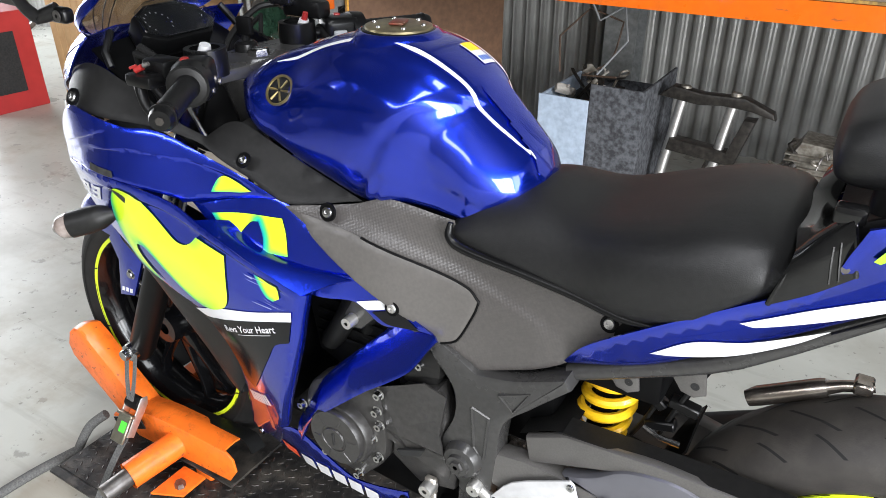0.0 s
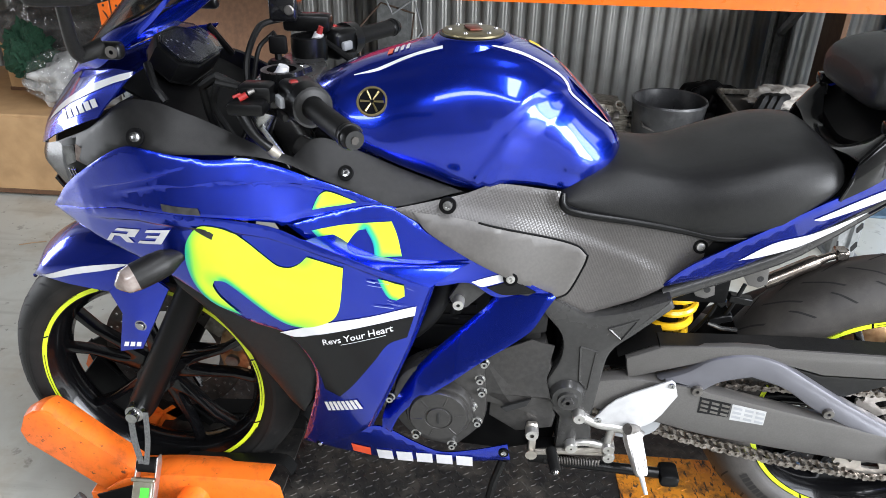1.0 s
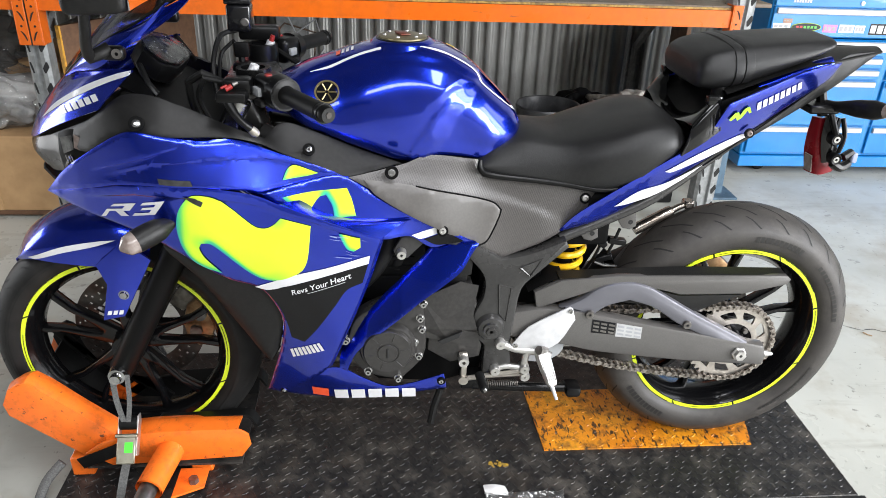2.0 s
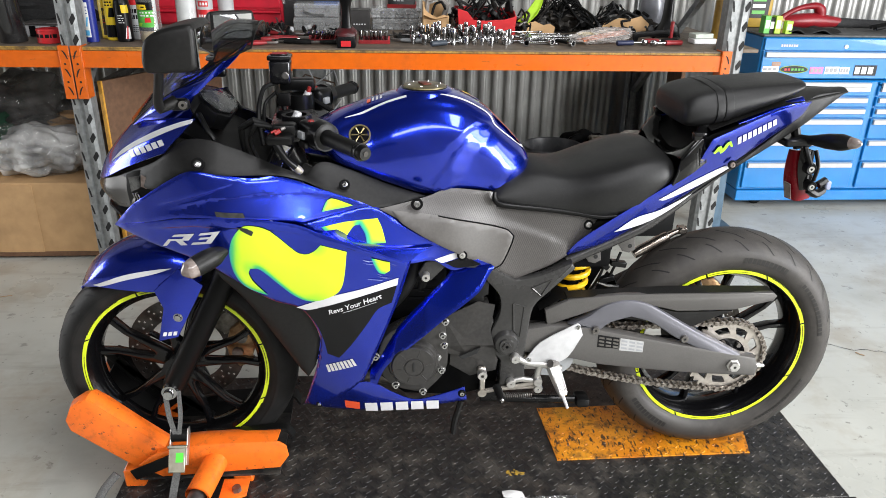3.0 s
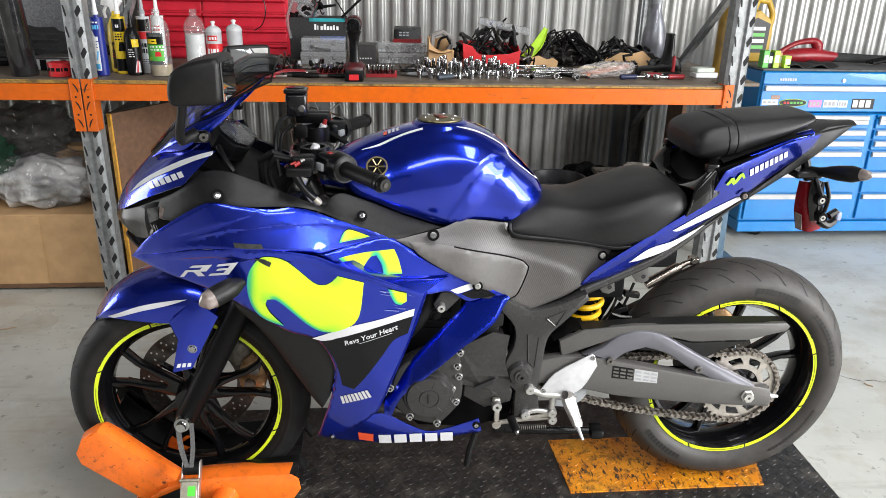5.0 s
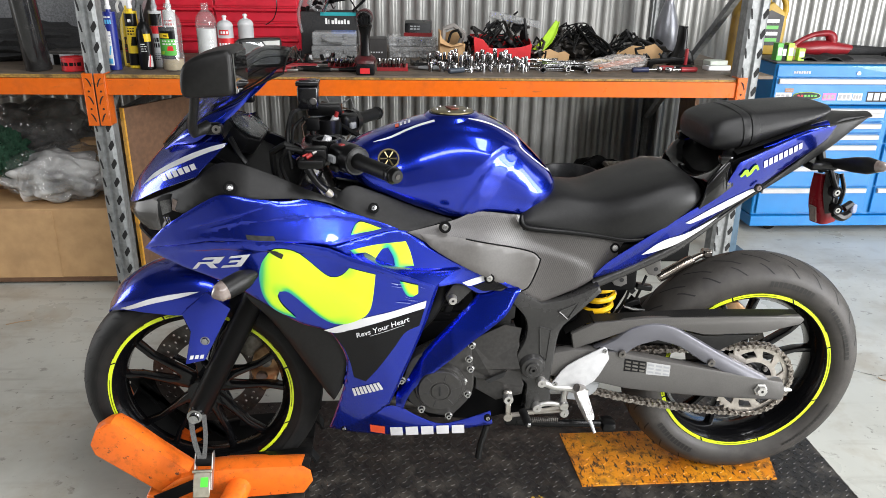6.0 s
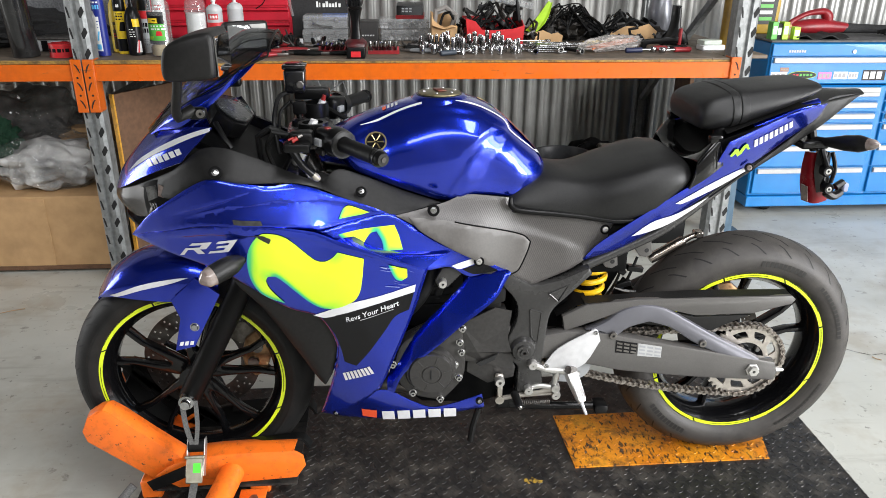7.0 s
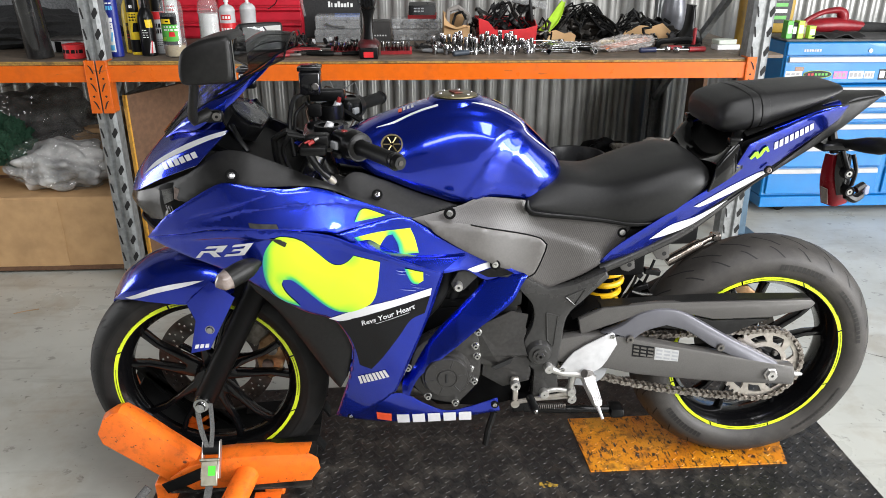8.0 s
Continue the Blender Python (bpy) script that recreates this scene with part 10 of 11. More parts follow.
def pliers(x, y, rot, col, L=0.17, spread=0.022):
    """Pliers lying flat: crossed steel jaws and two bowed grips."""
    t = thing("pliers", "pliers with plastic grips lying among the tools", "pliers", "pliers", pose(x, y, BT + 0.009, 0, 0, rot))
    for s in (1, -1):
        part("grip", tube(B(), [(0.0, s * 0.006, 0), (-L * 0.2, s * spread * 0.75, 0), (-L * 0.45, s * spread, 0), (-L * 0.68, s * spread * 0.8, 0)], [0.0055, 0.0075, 0.0085, 0.006], 10, smooth=4), col, t)
        bm = B()
        prism(bm, [(-0.008, s * 0.010), (0.012, s * 0.011), (0.045, s * 0.004), (0.045, s * 0.0005), (0.0, s * 0.0005)], -0.0045, 0.0045, 0.0012, plane="z")
        part("jaw", bm, M["dull_steel"], t)


BLACKISH = M["rubber_black"]
for x, y, r, c, L, s in ((0.120, 1.43, 172, BLACKISH, 0.15, 0.02), (0.070, 1.465, 160, BLACKISH, 0.16, 0.024), (0.250, 1.415, 186, BLACKISH, 0.18, 0.014), (0.045, 1.385, 8, DULL_RED, 0.12, 0.02), (0.150, 1.545, 12, DULL_RED, 0.17, 0.022), (0.030, 1.53, -14, BLACKISH, 0.16, 0.02), (0.17, 1.62, 170, M["grey_pl"], 0.15, 0.018), (-0.02, 1.60, 15, BLACKISH, 0.18, 0.02), (0.10, 1.69, -10, DULL_RED, 0.15, 0.02),
                         (1.375, 1.735, 200, M["yellow_pl"], 0.16, 0.018), (1.46, 1.70, 190, BLACKISH, 0.15, 0.02), (0.66, 1.56, 20, BLACKISH, 0.14, 0.015), (0.58, 1.50, 165, M["grey_pl"], 0.13, 0.012)):
    pliers(x, y, r, c, L, s)
for x, y, r, c in ((0.01, 1.46, 12, DULL_RED), (0.24, 1.58, 160, BLACKISH), (1.62, 1.52, 18, DULL_RED), (1.78, 1.54, 172, BLACKISH), (0.06, 1.60, 30, BLACKISH), (0.56, 1.56, 12, BLACKISH), (0.62, 1.62, 170, M["dull_steel"]), (0.18, 1.665, 8, NAVY)):
    screwdriver(x, y, r, c)
# small black canister and rolls behind the pliers
for x, y, r, h, mt in ((0.055, 1.72, 0.018, 0.05, M["black"]), (-0.01, 1.74, 0.016, 0.045, M["cloth_dark"]), (0.10, 1.735, 0.012, 0.03, LABEL_GREY)):
    turned("small_canister", [(0, 0), (r * 0.95, 0), (r, 0.002), (r, h * 0.7), (r * 0.85, h * 0.72), (r * 0.85, h), (0, h)], mt, x, y, BT, "small dark canister standing among the tools", "canister", "small canisters", n=18)
hm = thing("bar_clamp", "small black clamp with a red handle on the bench", "clamp", m=pose(1.765, 1.60, BT))
part("handle", tube(B(), [(0.0, 0, 0.0), (0.0, 0, 0.02), (0.002, 0, 0.085)], [0.007, 0.009, 0.0075], 10), DULL_RED, hm)
bm = B()
prism(bm, [(-0.17, 0.0), (-0.15, 0.0), (-0.145, 0.018), (-0.02, 0.026), (-0.008, 0.022), (-0.008, 0.052), (-0.03, 0.048), (-0.15, 0.040), (-0.168, 0.03)], -0.012, 0.012, 0.004, 0)
part("bar", bm, M["black"], hm)

# torn carton with straps, red bin full of black gear, cable heaps, lime shroud
cb = thing("open_carton", "small torn open cardboard carton full of straps", "box", m=pose(0.685, 1.80, BT))
for kind, o, outline in (("y", 0.0, [(0, 0), (0.115, 0), (0.117, 0.075), (0.09, 0.082), (0.06, 0.070), (0.03, 0.085), (0.012, 0.10), (0, 0.125)]), ("y", 0.115, [(0, 0), (0.115, 0), (0.115, 0.10), (0.07, 0.13), (0.03, 0.115), (0, 0.135)]),
                         ("x", 0.0, [(0.003, 0), (0.112, 0), (0.112, 0.13), (0.06, 0.12), (0.02, 0.135), (0.003, 0.125)]), ("x", 0.1125, [(0.003, 0), (0.112, 0), (0.112, 0.09), (0.05, 0.075), (0.003, 0.078)])):
    bm = B()
    prism(bm, outline, o, o + 0.003, 0, plane=kind)
    part("panel", bm, M["cardboard"], cb, smooth=False)
bm = B()
sheet(bm, [[(0.0, -0.001, 0.075), (0.05, -0.001, 0.062), (0.11, -0.001, 0.074)], [(0.005, -0.025, 0.085), (0.05, -0.030, 0.070), (0.10, -0.022, 0.080)]], 4, 3, thick=0.003)
part("flap", bm, M["cardboard"], cb, smooth=False)
cable("strap_loop", [(0.70, 1.84, BT + 0.07), (0.705, 1.84, BT + 0.14), (0.75, 1.85, BT + 0.155), (0.80, 1.86, BT + 0.12), (0.78, 1.86, BT + 0.07)], 0.011, mat("grey_strap", (0.20, 0.185, 0.17), None, 0.7), "grey strap looping out of the carton", "strap")
cable("strap_loop", [(0.72, 1.85, BT + 0.05), (0.74, 1.85, BT + 0.12), (0.77, 1.84, BT + 0.135), (0.795, 1.86, BT + 0.09)], 0.006, M["rubber_black"], "black strap looping out of the carton", "strap")
rb = thing("red_bin", "red plastic parts bin with a cut-down front on the bench", "bin", m=pose(0.838, 1.78, BT))
for y_, outline in ((0.0, [(0.010, 0), (0.262, 0), (0.270, 0.082), (0.215, 0.066), (0.13, 0.060), (0.075, 0.062), (0.045, 0.098), (0.0, 0.112)]), (0.17, [(0, 0), (0.27, 0), (0.27, 0.10), (0.0, 0.11)])):
    bm = B()
    prism(bm, outline, y_, y_ + 0.004, 0.001)
    part("wall", bm, M["red_pl"], rb, smooth=False)
for xa in (0.006, 0.262):
    bm = B()
    prism(bm, [(0.0045, 0), (0.1695, 0), (0.1695, 0.10), (0.05, 0.10), (0.0045, 0.085)], xa, xa + 0.004, plane="x")
    part("wall", bm, M["red_pl"], rb, smooth=False)
bm = B()
box(bm, 0.0105, 0.0045, 0, 0.2615, 0.1695, 0.004)
part("floor", bm, M["red_pl"], rb, smooth=False)


def junk(x0, x1, y0, y1, z0, z1, n, seed, mats, label="black vehicle part in a pile on the bench", size=1.0):
    """A pile of separate odd parts: bent bars, plugs, rings, blocks, levers and brackets."""
    rg = random.Random(seed)
    for k in range(n):
        x, y = rg.uniform(x0, x1), rg.uniform(y0, y1)
        dome = 1 - abs(2 * (x - x0) / (x1 - x0) - 1) ** 3
        z = z0 + (z1 - z0) * rg.random() ** 1.3 * dome
        mt = rg.choice(mats)
        kind = rg.choice(["bar", "bar", "lever", "ring", "block", "bracket", "plug"])
        bm = B()
        if kind == "bar":
            p = [(0, 0, 0)]
            for _ in range(4):
                p.append((p[-1][0] + size * rg.uniform(-0.035, 0.05), p[-1][1] + size * rg.uniform(-0.025, 0.025), p[-1][2] + size * rg.uniform(-0.022, 0.025)))
            tube(bm, p, size * rg.uniform(0.003, 0.008), 8, smooth=4)
            nm, ct = "bent_bar", "bar"
        elif kind == "ring":
            r, w = size * rg.uniform(0.010, 0.024), size * rg.uniform(0.004, 0.010)
            lathe(bm, [(r - w * 0.6, -w), (r, -w), (r + 0.002, 0), (r, w), (r - w * 0.6, w), (r - w * 0.6, -w)], 18)
            nm, ct = "ring_part", "ring"
        elif kind == "plug":
            r = size * rg.uniform(0.008, 0.013)
            lathe(bm, [(0, -0.024), (r * 0.5, -0.024), (r * 0.55, -0.006), (r, -0.004), (r, 0.012), (r * 0.8, 0.013), (r * 0.8, 0.020), (0, 0.020)], 14)
            nm, ct = "connector_plug", "connector"
        elif kind == "block":
            a, b_, c_ = size * rg.uniform(0.012, 0.03), size * rg.uniform(0.010, 0.02), size * rg.uniform(0.008, 0.02)
            prism(bm, [(-a, -c_), (a, -c_), (a, c_ * 0.3), (a * 0.5, c_), (-a * 0.6, c_), (-a, c_ * 0.5)], -b_, b_, 0.003)
            tube(bm, [(a * 0.3, 0, c_ * 0.5), (a * 0.4, 0, c_ + 0.014)], 0.005, 8)
            nm, ct = "housing", "housing"
        elif kind == "lever":
            a = size * rg.uniform(0.05, 0.09)
            prism(bm, [(-a, -0.005), (-a * 0.3, -0.008), (a * 0.7, -0.012), (a, -0.004), (a * 0.9, 0.006), (a * 0.3, 0.004), (-a * 0.4, 0.006), (-a, 0.004)], -0.004, 0.004, 0.0015, 2)
            nm, ct = "lever", "lever"
        else:
            a, b_ = size * rg.uniform(0.02, 0.04), size * rg.uniform(0.012, 0.028)
            prism(bm, [(-a, -b_), (a * 0.6, -b_ * 0.7), (a, 0), (a * 0.2, b_ * 0.2), (-a * 0.1, b_), (-a * 0.7, b_ * 0.7)], -0.003, 0.003, 0.001)
            nm, ct = "bracket", "bracket"
        tagged(part(nm, bm, mt, None, label, m=pose(x, y, z, rg.uniform(-50, 50), rg.uniform(-50, 50), rg.uniform(0, 360))), category=ct, group="loose parts")


def tangle(x0, x1, y0, y1, h, n, seed, r0, r1, label):
    """Cables looping through a domed heap."""
    rg = random.Random(seed)
    for k in range(n):
        x, y = rg.uniform(x0, x1), rg.uniform(y0, y1)
        p = []
        for i in range(6):
            x = min(x1, max(x0, x + rg.uniform(-0.10, 0.11)))
            y = min(y1, max(y0, y + rg.uniform(-0.04, 0.04)))
            dome = 1 - abs(2 * (x - x0) / (x1 - x0) - 1) ** 2.2
            p.append((x, y, BT + 0.008 + h * dome * rg.uniform(0.15, 1.0)))
        cable("cable", p, rg.uniform(r0, r1), rg.choice([M["rubber_black"], M["rubber_black"], M["oily"], M["black"]]), label)


DARK = [M["black"], M["oily"], M["rubber_black"], M["cloth_dark"], M["rubber_black"], M["plastic"], M["dull_steel"]]
junk(0.80, 1.16, 1.80, 2.00, BT + 0.03, BT + 0.20, 64, 5, DARK)
junk(1.20, 1.50, 1.84, 2.05, BT + 0.02, BT + 0.10, 30, 6, DARK, "black vehicle part in a heap of cables on the bench", 0.9)
junk(1.46, 1.80, 1.86, 2.12, BT + 0.02, BT + 0.11, 34, 16, DARK)
junk(0.04, 0.22, 2.06, 2.12, BT + 0.20, BT + 0.26, 8, 7, DARK)
junk(1.52, 1.84, 1.66, 1.86, BT + 0.010, BT + 0.05, 16, 9, DARK, size=0.8)
junk(-0.12, 0.26, 1.56, 1.80, BT + 0.010, BT + 0.035, 26, 10, DARK, "small dark part among the tools on the bench", 0.7)
junk(0.52, 0.72, 1.56, 1.78, BT + 0.008, BT + 0.02, 10, 11, DARK, "small dark part among the tools on the bench", 0.6)
tangle(0.80, 1.14, 1.80, 1.98, 0.17, 14, 30, 0.0025, 0.005, "black cable among the parts on the bench")
tangle(1.16, 1.52, 1.84, 2.06, 0.165, 34, 31, 0.003, 0.0065, "black cable in a tangled heap on the bench")
tangle(1.46, 1.80, 1.84, 2.06, 0.11, 14, 32, 0.003, 0.006, "black cable in a tangled heap on the bench")
heap("cable_bundle", 1.34, 1.97, BT, 0.13, 0.07, 0.10, 33, M["oily"], "dark oily bundle under the cables", "bundle", None, 0.35, 4, 2.4)
for x, y, z, rx, ry in ((1.555, 1.98, 0.10, 20, 12), (1.655, 2.00, 0.105, 15, -14)):
    bm = B()
    for s in (-1, 1):
        tube(bm, [(s * 0.007, 0, 0), (s * 0.009, 0, 0.05), (s * 0.004, 0, 0.062), (0, 0, 0.064)], 0.003, 6, smooth=4)
    tube(bm, [(-0.008, 0, 0.02), (0.008, 0, 0.02)], 0.0025, 6)
    tagged(part("chrome_clip", bm, M["steel"], None, "chrome spring clip sticking out of the parts heap", m=pose(x, y, BT + z - 0.045, rx, ry, 0)), category="clip", group="chrome clips")
bm = B()
sheet(bm, [[(0, 0, 0), (0.03, 0, 0.03), (0.10, 0, 0.13)], [(0.05, 0.01, -0.01), (0.08, 0.012, 0.04), (0.115, 0.005, 0.12)], [(0.09, 0.0, 0.03), (0.11, 0.005, 0.07), (0.12, 0, 0.125)]], 4, 4, thick=0.004)
tagged(part("lime_shroud", bm, M["lime_pl"], None, "bright lime plastic shroud leaning in the pile", m=pose(1.12, 1.83, BT + 0.055)), category="shroud")
t = thing("parts_case", "clear divided parts case lying on the pile", "case", "parts cases", pose(0.915, 1.86, BT + 0.190, 0, 11, -8))
bm = B()
box(bm, 0, 0, 0, 0.24, 0.08, 0.030, 0.003, 1)
part("shell", bm, CASE, t, smooth=False)
for k in range(8):
    bm = B()
    box(bm, 0.004 + 0.029 * k, 0.004, 0.002, 0.006 + 0.029 * k, 0.076, 0.028)
    part("divider", bm, CLEAR_HOSE, t, smooth=False)
bm = B()
prism(bm, [(0, 0), (0.15, 0), (0.155, 0.03), (0.13, 0.045), (0.10, 0.038), (0.06, 0.055), (0.02, 0.045), (0, 0.05)], 0, 0.004, 0)
tagged(part("torn_carton", bm, M["cardboard"], None, "torn brown cardboard among the parts", smooth=False, m=pose(1.145, 1.825, BT, -8, 0, 4)), category="cardboard", group="torn cardboard")
bm = B()
prism(bm, [(0, 0), (0.22, 0), (0.24, 0.05), (0.20, 0.085), (0.15, 0.070), (0.10, 0.075), (0.03, 0.05)], 0, 0.004, 0)
tagged(part("torn_carton", bm, M["cardboard"], None, "torn brown cardboard under the parts", smooth=False, m=pose(1.50, 1.83, BT, -12, 0, -4)), category="cardboard", group="torn cardboard")
# milky bag with long orange sticks in it
mb = thing("plastic_bag", "milky plastic bag of long orange sticks on the bench", "bag", m=pose(1.455, 1.56, BT, 0, 0, 34))
heap("film", 0, 0, 0, 0.185, 0.060, 0.060, 17, clear("milky_bag", (0.9, 0.9, 0.9), 0.2, 0.38, (0.62, 0.58, 0.55), 0.8), "milky crumpled film", "", mb, 0.22, 5, 2.2)
for k in range(4):
    bm = tube(B(), [(-0.15, -0.018 + 0.010 * k, 0.016 + 0.004 * (k % 2)), (0.15, -0.010 + 0.008 * k, 0.030 + 0.003 * k)], 0.0045, 6)
    part("stick", bm, mat("orange_stick_plastic", (0.62, 0.20, 0.09), None, 0.5), mb)
b = turned("oil_bottle", [(0, 0), (0.055, 0), (0.058, 0.006), (0.058, 0.13), (0.050, 0.18), (0.030, 0.24), (0.022, 0.26), (0.022, 0.29), (0, 0.29)], mat("silver_plastic", (0.26, 0.27, 0.29), (0.2, 0.2, 0.22), 0.35, 0.5, 20, 1), 1.80, 1.98, BT, "tall silver-grey oil bottle on the bench", "bottle")
turned("cap", [(0.024, 0), (0.024, 0.03), (0, 0.03)], M["grey_pl"], 0, 0, 0.29, parent=b)
bm = B()
prism(bm, [(-0.055, 0), (0.06, 0), (0.045, 0.05), (0.015, 0.08), (0.01, 0.17), (-0.012, 0.17), (-0.018, 0.07)], -0.04, 0.04, 0.01, 3)
tagged(part("black_funnel", bm, M["black"], None, "black plastic spout on the bench", m=pose(1.80, 1.76, BT)), category="spout")
b = turned("yellow_bottle", [(0, 0), (0.05, 0), (0.055, 0.006), (0.055, 0.24), (0.045, 0.28), (0.02, 0.31), (0, 0.31)], mat("dirty_yellow_plastic", (0.46, 0.27, 0.03), (0.34, 0.20, 0.03), 0.40, 0, 20, 1, stain=0.45, sscale=14), 2.005, 1.60, BT, "dirty yellow bottle by the rack upright", "bottle")
bm = B()
box(bm, 0, 0, 0, 0.105, 0.06, 0.022, 0.003)
tagged(part("paper_carton", bm, M["white_pl"], None, "small white carton lying on the bench", m=pose(1.842, 1.52, BT, 0, 0, 6)), category="box", group="small cartons")
bm = B()
box(bm, 0, 0, 0, 0.09, 0.055, 0.020, 0.003)
tagged(part("paper_carton", bm, mat("pale_green_carton", (0.55, 0.60, 0.52), (0.48, 0.52, 0.46), 0.6, 0, 40, 1), None, "pale green carton lying on a white one", m=pose(1.846, 1.522, BT + 0.0225, 0, 0, 12)), category="box", group="small cartons")

# ---- under the bench ----
def carton(x0, y0, x1, y1, z0, z1, label, rot=0, mt=None):
    t = thing("carton", label, "box", "cardboard cartons", pose(x0, y0, z0, 0, 0, rot))
    w, d, h = x1 - x0, y1 - y0, z1 - z0
    bm = B()
    rows = []
    box(bm, 0, 0.003, 0, w, d, h, 0.004, 1)
    part("body", bm, mt or M["cardboard"], t, smooth=False)
    bm = B()
    box(bm, w * 0.04, -0.001, h * 0.02, w * 0.75, 0.0025, h * 0.97, 0.001)
    part("flap", bm, mt or M["cardboard"], t, smooth=False)
    bm = B()
    box(bm, 0.0, -0.004, -0.001, w, 0.012, h * 0.055, 0.001)
    part("base_fold", bm, M["board"], t, smooth=False)
    for k in range(5):
        xx = w * (0.08 + 0.07 * k)
        bm = B()
        tube(bm, [(xx, -0.0012, h * 0.08), (xx + 0.004, -0.0012, h * 0.9)], 0.0022, 5)
        part("crease", bm, mt or M["cardboard"], t)
    return t


carton(-1.80, 1.44, -0.735, 2.1, FLOOR + 0.012, 0.293, "large brown cardboard carton under the bench, taped shut")
carton(-2.62, 1.40, -1.84, 2.0, FLOOR, 0.62, "tall brown cardboard carton under the bench")
carton(-1.45, 1.75, -0.80, 2.3, 0.294, 0.52, "brown cardboard carton stacked on another")
rbx = thing("red_carton", "red printed carton standing on the floor", "box", m=pose(-3.16, 1.15, FLOOR, 0, 0, -6))
bm = B()
box(bm, 0, 0, 0, 0.30, 0.30, 0.52, 0.003)
part("carton", bm, mat("red_printed_card", (0.42, 0.03, 0.03), (0.36, 0.025, 0.025), 0.5, 0, 10, 1), rbx, smooth=False)
bm = B()
box(bm, 0.305, 0.05, 0.10, 0.302, 0.20, 0.42)
box(bm, 0.13, -0.004, 0.02, 0.299, -0.001, 0.515)
pb = part("dark_panel", bm, M["cloth_dark"], rbx, "dark printed panel", smooth=False)
for k in range(8):
    bm = B()
    box(bm, 0.15, -0.0065, 0.17 + k * 0.03, 0.20, -0.0045, 0.19 + k * 0.03)
    part("print_block", bm, M["white_pl"], pb, smooth=False)

# plastic bags of parts on the carton
def bag(x, y, z, rx, ry, h, seed, inside, neck):
    t = thing("bag_of_parts", "clear crumpled plastic bag full of pale parts on a carton", "bag", "plastic bags", pose(x, y, z))
    heap("filling", 0, 0, 0, rx * 0.84, ry * 0.84, h * 0.84, seed + 50, inside, "", "", t, 0.30, 5, 1.9, 2)
    # film: sharp creases running from the gathered neck
    bm = B()
    bmesh.ops.create_icosphere(bm, subdivisions=6, radius=1)
    for v in bm.verts:
        c = v.co.copy()
        ridge = sum(abs(noise.noise(c * f + Vector((seed * 3.1, f, 0)))) * w for f, w in ((1.5, 0.22), (3.1, 0.17), (6.5, 0.09), (13, 0.03)))
        pull = max(0.0, c.dot(Vector(neck).normalized())) ** 5
        c *= 1.06 - ridge * (1 - 0.6 * pull) + 0.42 * pull
        v.co = Vector((c.x * rx, c.y * ry, max(0.002, h * 0.45 + c.z * h * 0.55)))
    part("film", bm, M["bag"], t, "clear crumpled film")


bag(-1.02, 1.62, 0.293, 0.25, 0.17, 0.25, 2, mat("pale_grey_foam", (0.74, 0.74, 0.72), (0.22, 0.22, 0.22), 0.7, 0, 9, 1, bump=0.5, bscale=40), (0.9, 0, 0.2))
bag(-1.20, 1.84, 0.40, 0.32, 0.18, 0.34, 3, mat("grey_inner_parts", (0.10, 0.095, 0.09), (0.04, 0.038, 0.036), 0.7, 0, 20, 1), (0.7, -0.3, 0.6))
heap("green_cloth", -1.22, 1.60, 0.40, 0.09, 0.07, 0.20, 9, M["cloth_green"], "dark green cloth lying on the plastic bag", "cloth", None, 0.4, 5, 2.0)

# leaning hardboard with a yellow painted edge
hb_ = thing("hardboard_sheet", "brown hardboard sheet with a yellow painted edge, standing under the bench", "board", m=pose(-0.632, 1.42, FLOOR, 0, 0, 62))
bm = B()
box(bm, 0.004, 0, 0, 0.72, 0.016, 0.785, 0.001)
part("sheet", bm, M["board"], hb_, smooth=False)
bm = B()
box(bm, -0.004, -0.001, 0, 0.0035, 0.018, 0.786)
part("edge", bm, mat("yellow_edge_paint", (0.70, 0.36, 0.03), (0.6, 0.28, 0.03), 0.5, 0, 30, 1, stain=0.5, sscale=40), hb_, "yellow painted edge", smooth=False)

# off-road tyre on a white rim
kt = thing("knobbly_tyre", "muddy knobbly tyre on a white rim, leaning under the bench", "tyre", m=pose(-0.42, 1.62, 0.185, 8, 0, 12))
part("carcass", lathe(B(), [(0.18, -0.03), (0.20, -0.045), (0.235, -0.048), (0.255, -0.03), (0.262, 0), (0.255, 0.03), (0.235, 0.048), (0.20, 0.045), (0.18, 0.03)], 48, (0, 0, 0), "y"), mat("muddy_rubber", (0.05, 0.046, 0.04), (0.12, 0.11, 0.095), 0.85, 0, 25, 1, bump=0.3, bscale=60), kt)
kn = None
for k in range(40):
    for j, y in enumerate((-0.034, 0.0, 0.034)):
        a = 9 * k + 4.5 * (j % 2)
        if kn is None:
            bm = B()
            box(bm, -0.010, -0.010, -0.004, 0.010, 0.010, 0.016, 0.002)
            kn = part("knob", bm, bpy.data.materials["muddy_rubber"], kt, smooth=False)
            o = kn
        else:
            o = new("knob", kn.data)
            o.parent = kt
        rr_ = 0.250 if y else 0.258
        o.matrix_basis = pose(0, 0, 0, 0, a, 0) @ pose(0, y, rr_, -math.copysign(28, y) if y else 0, 0, 0)
part("rim", lathe(B(), [(0.186, -0.036), (0.190, -0.030), (0.165, -0.01), (0.165, 0.01), (0.190, 0.030), (0.186, 0.036), (0.150, 0.012), (0.150, -0.012), (0.186, -0.036)], 48, (0, 0, 0), "y"), M["white_pl"], kt)

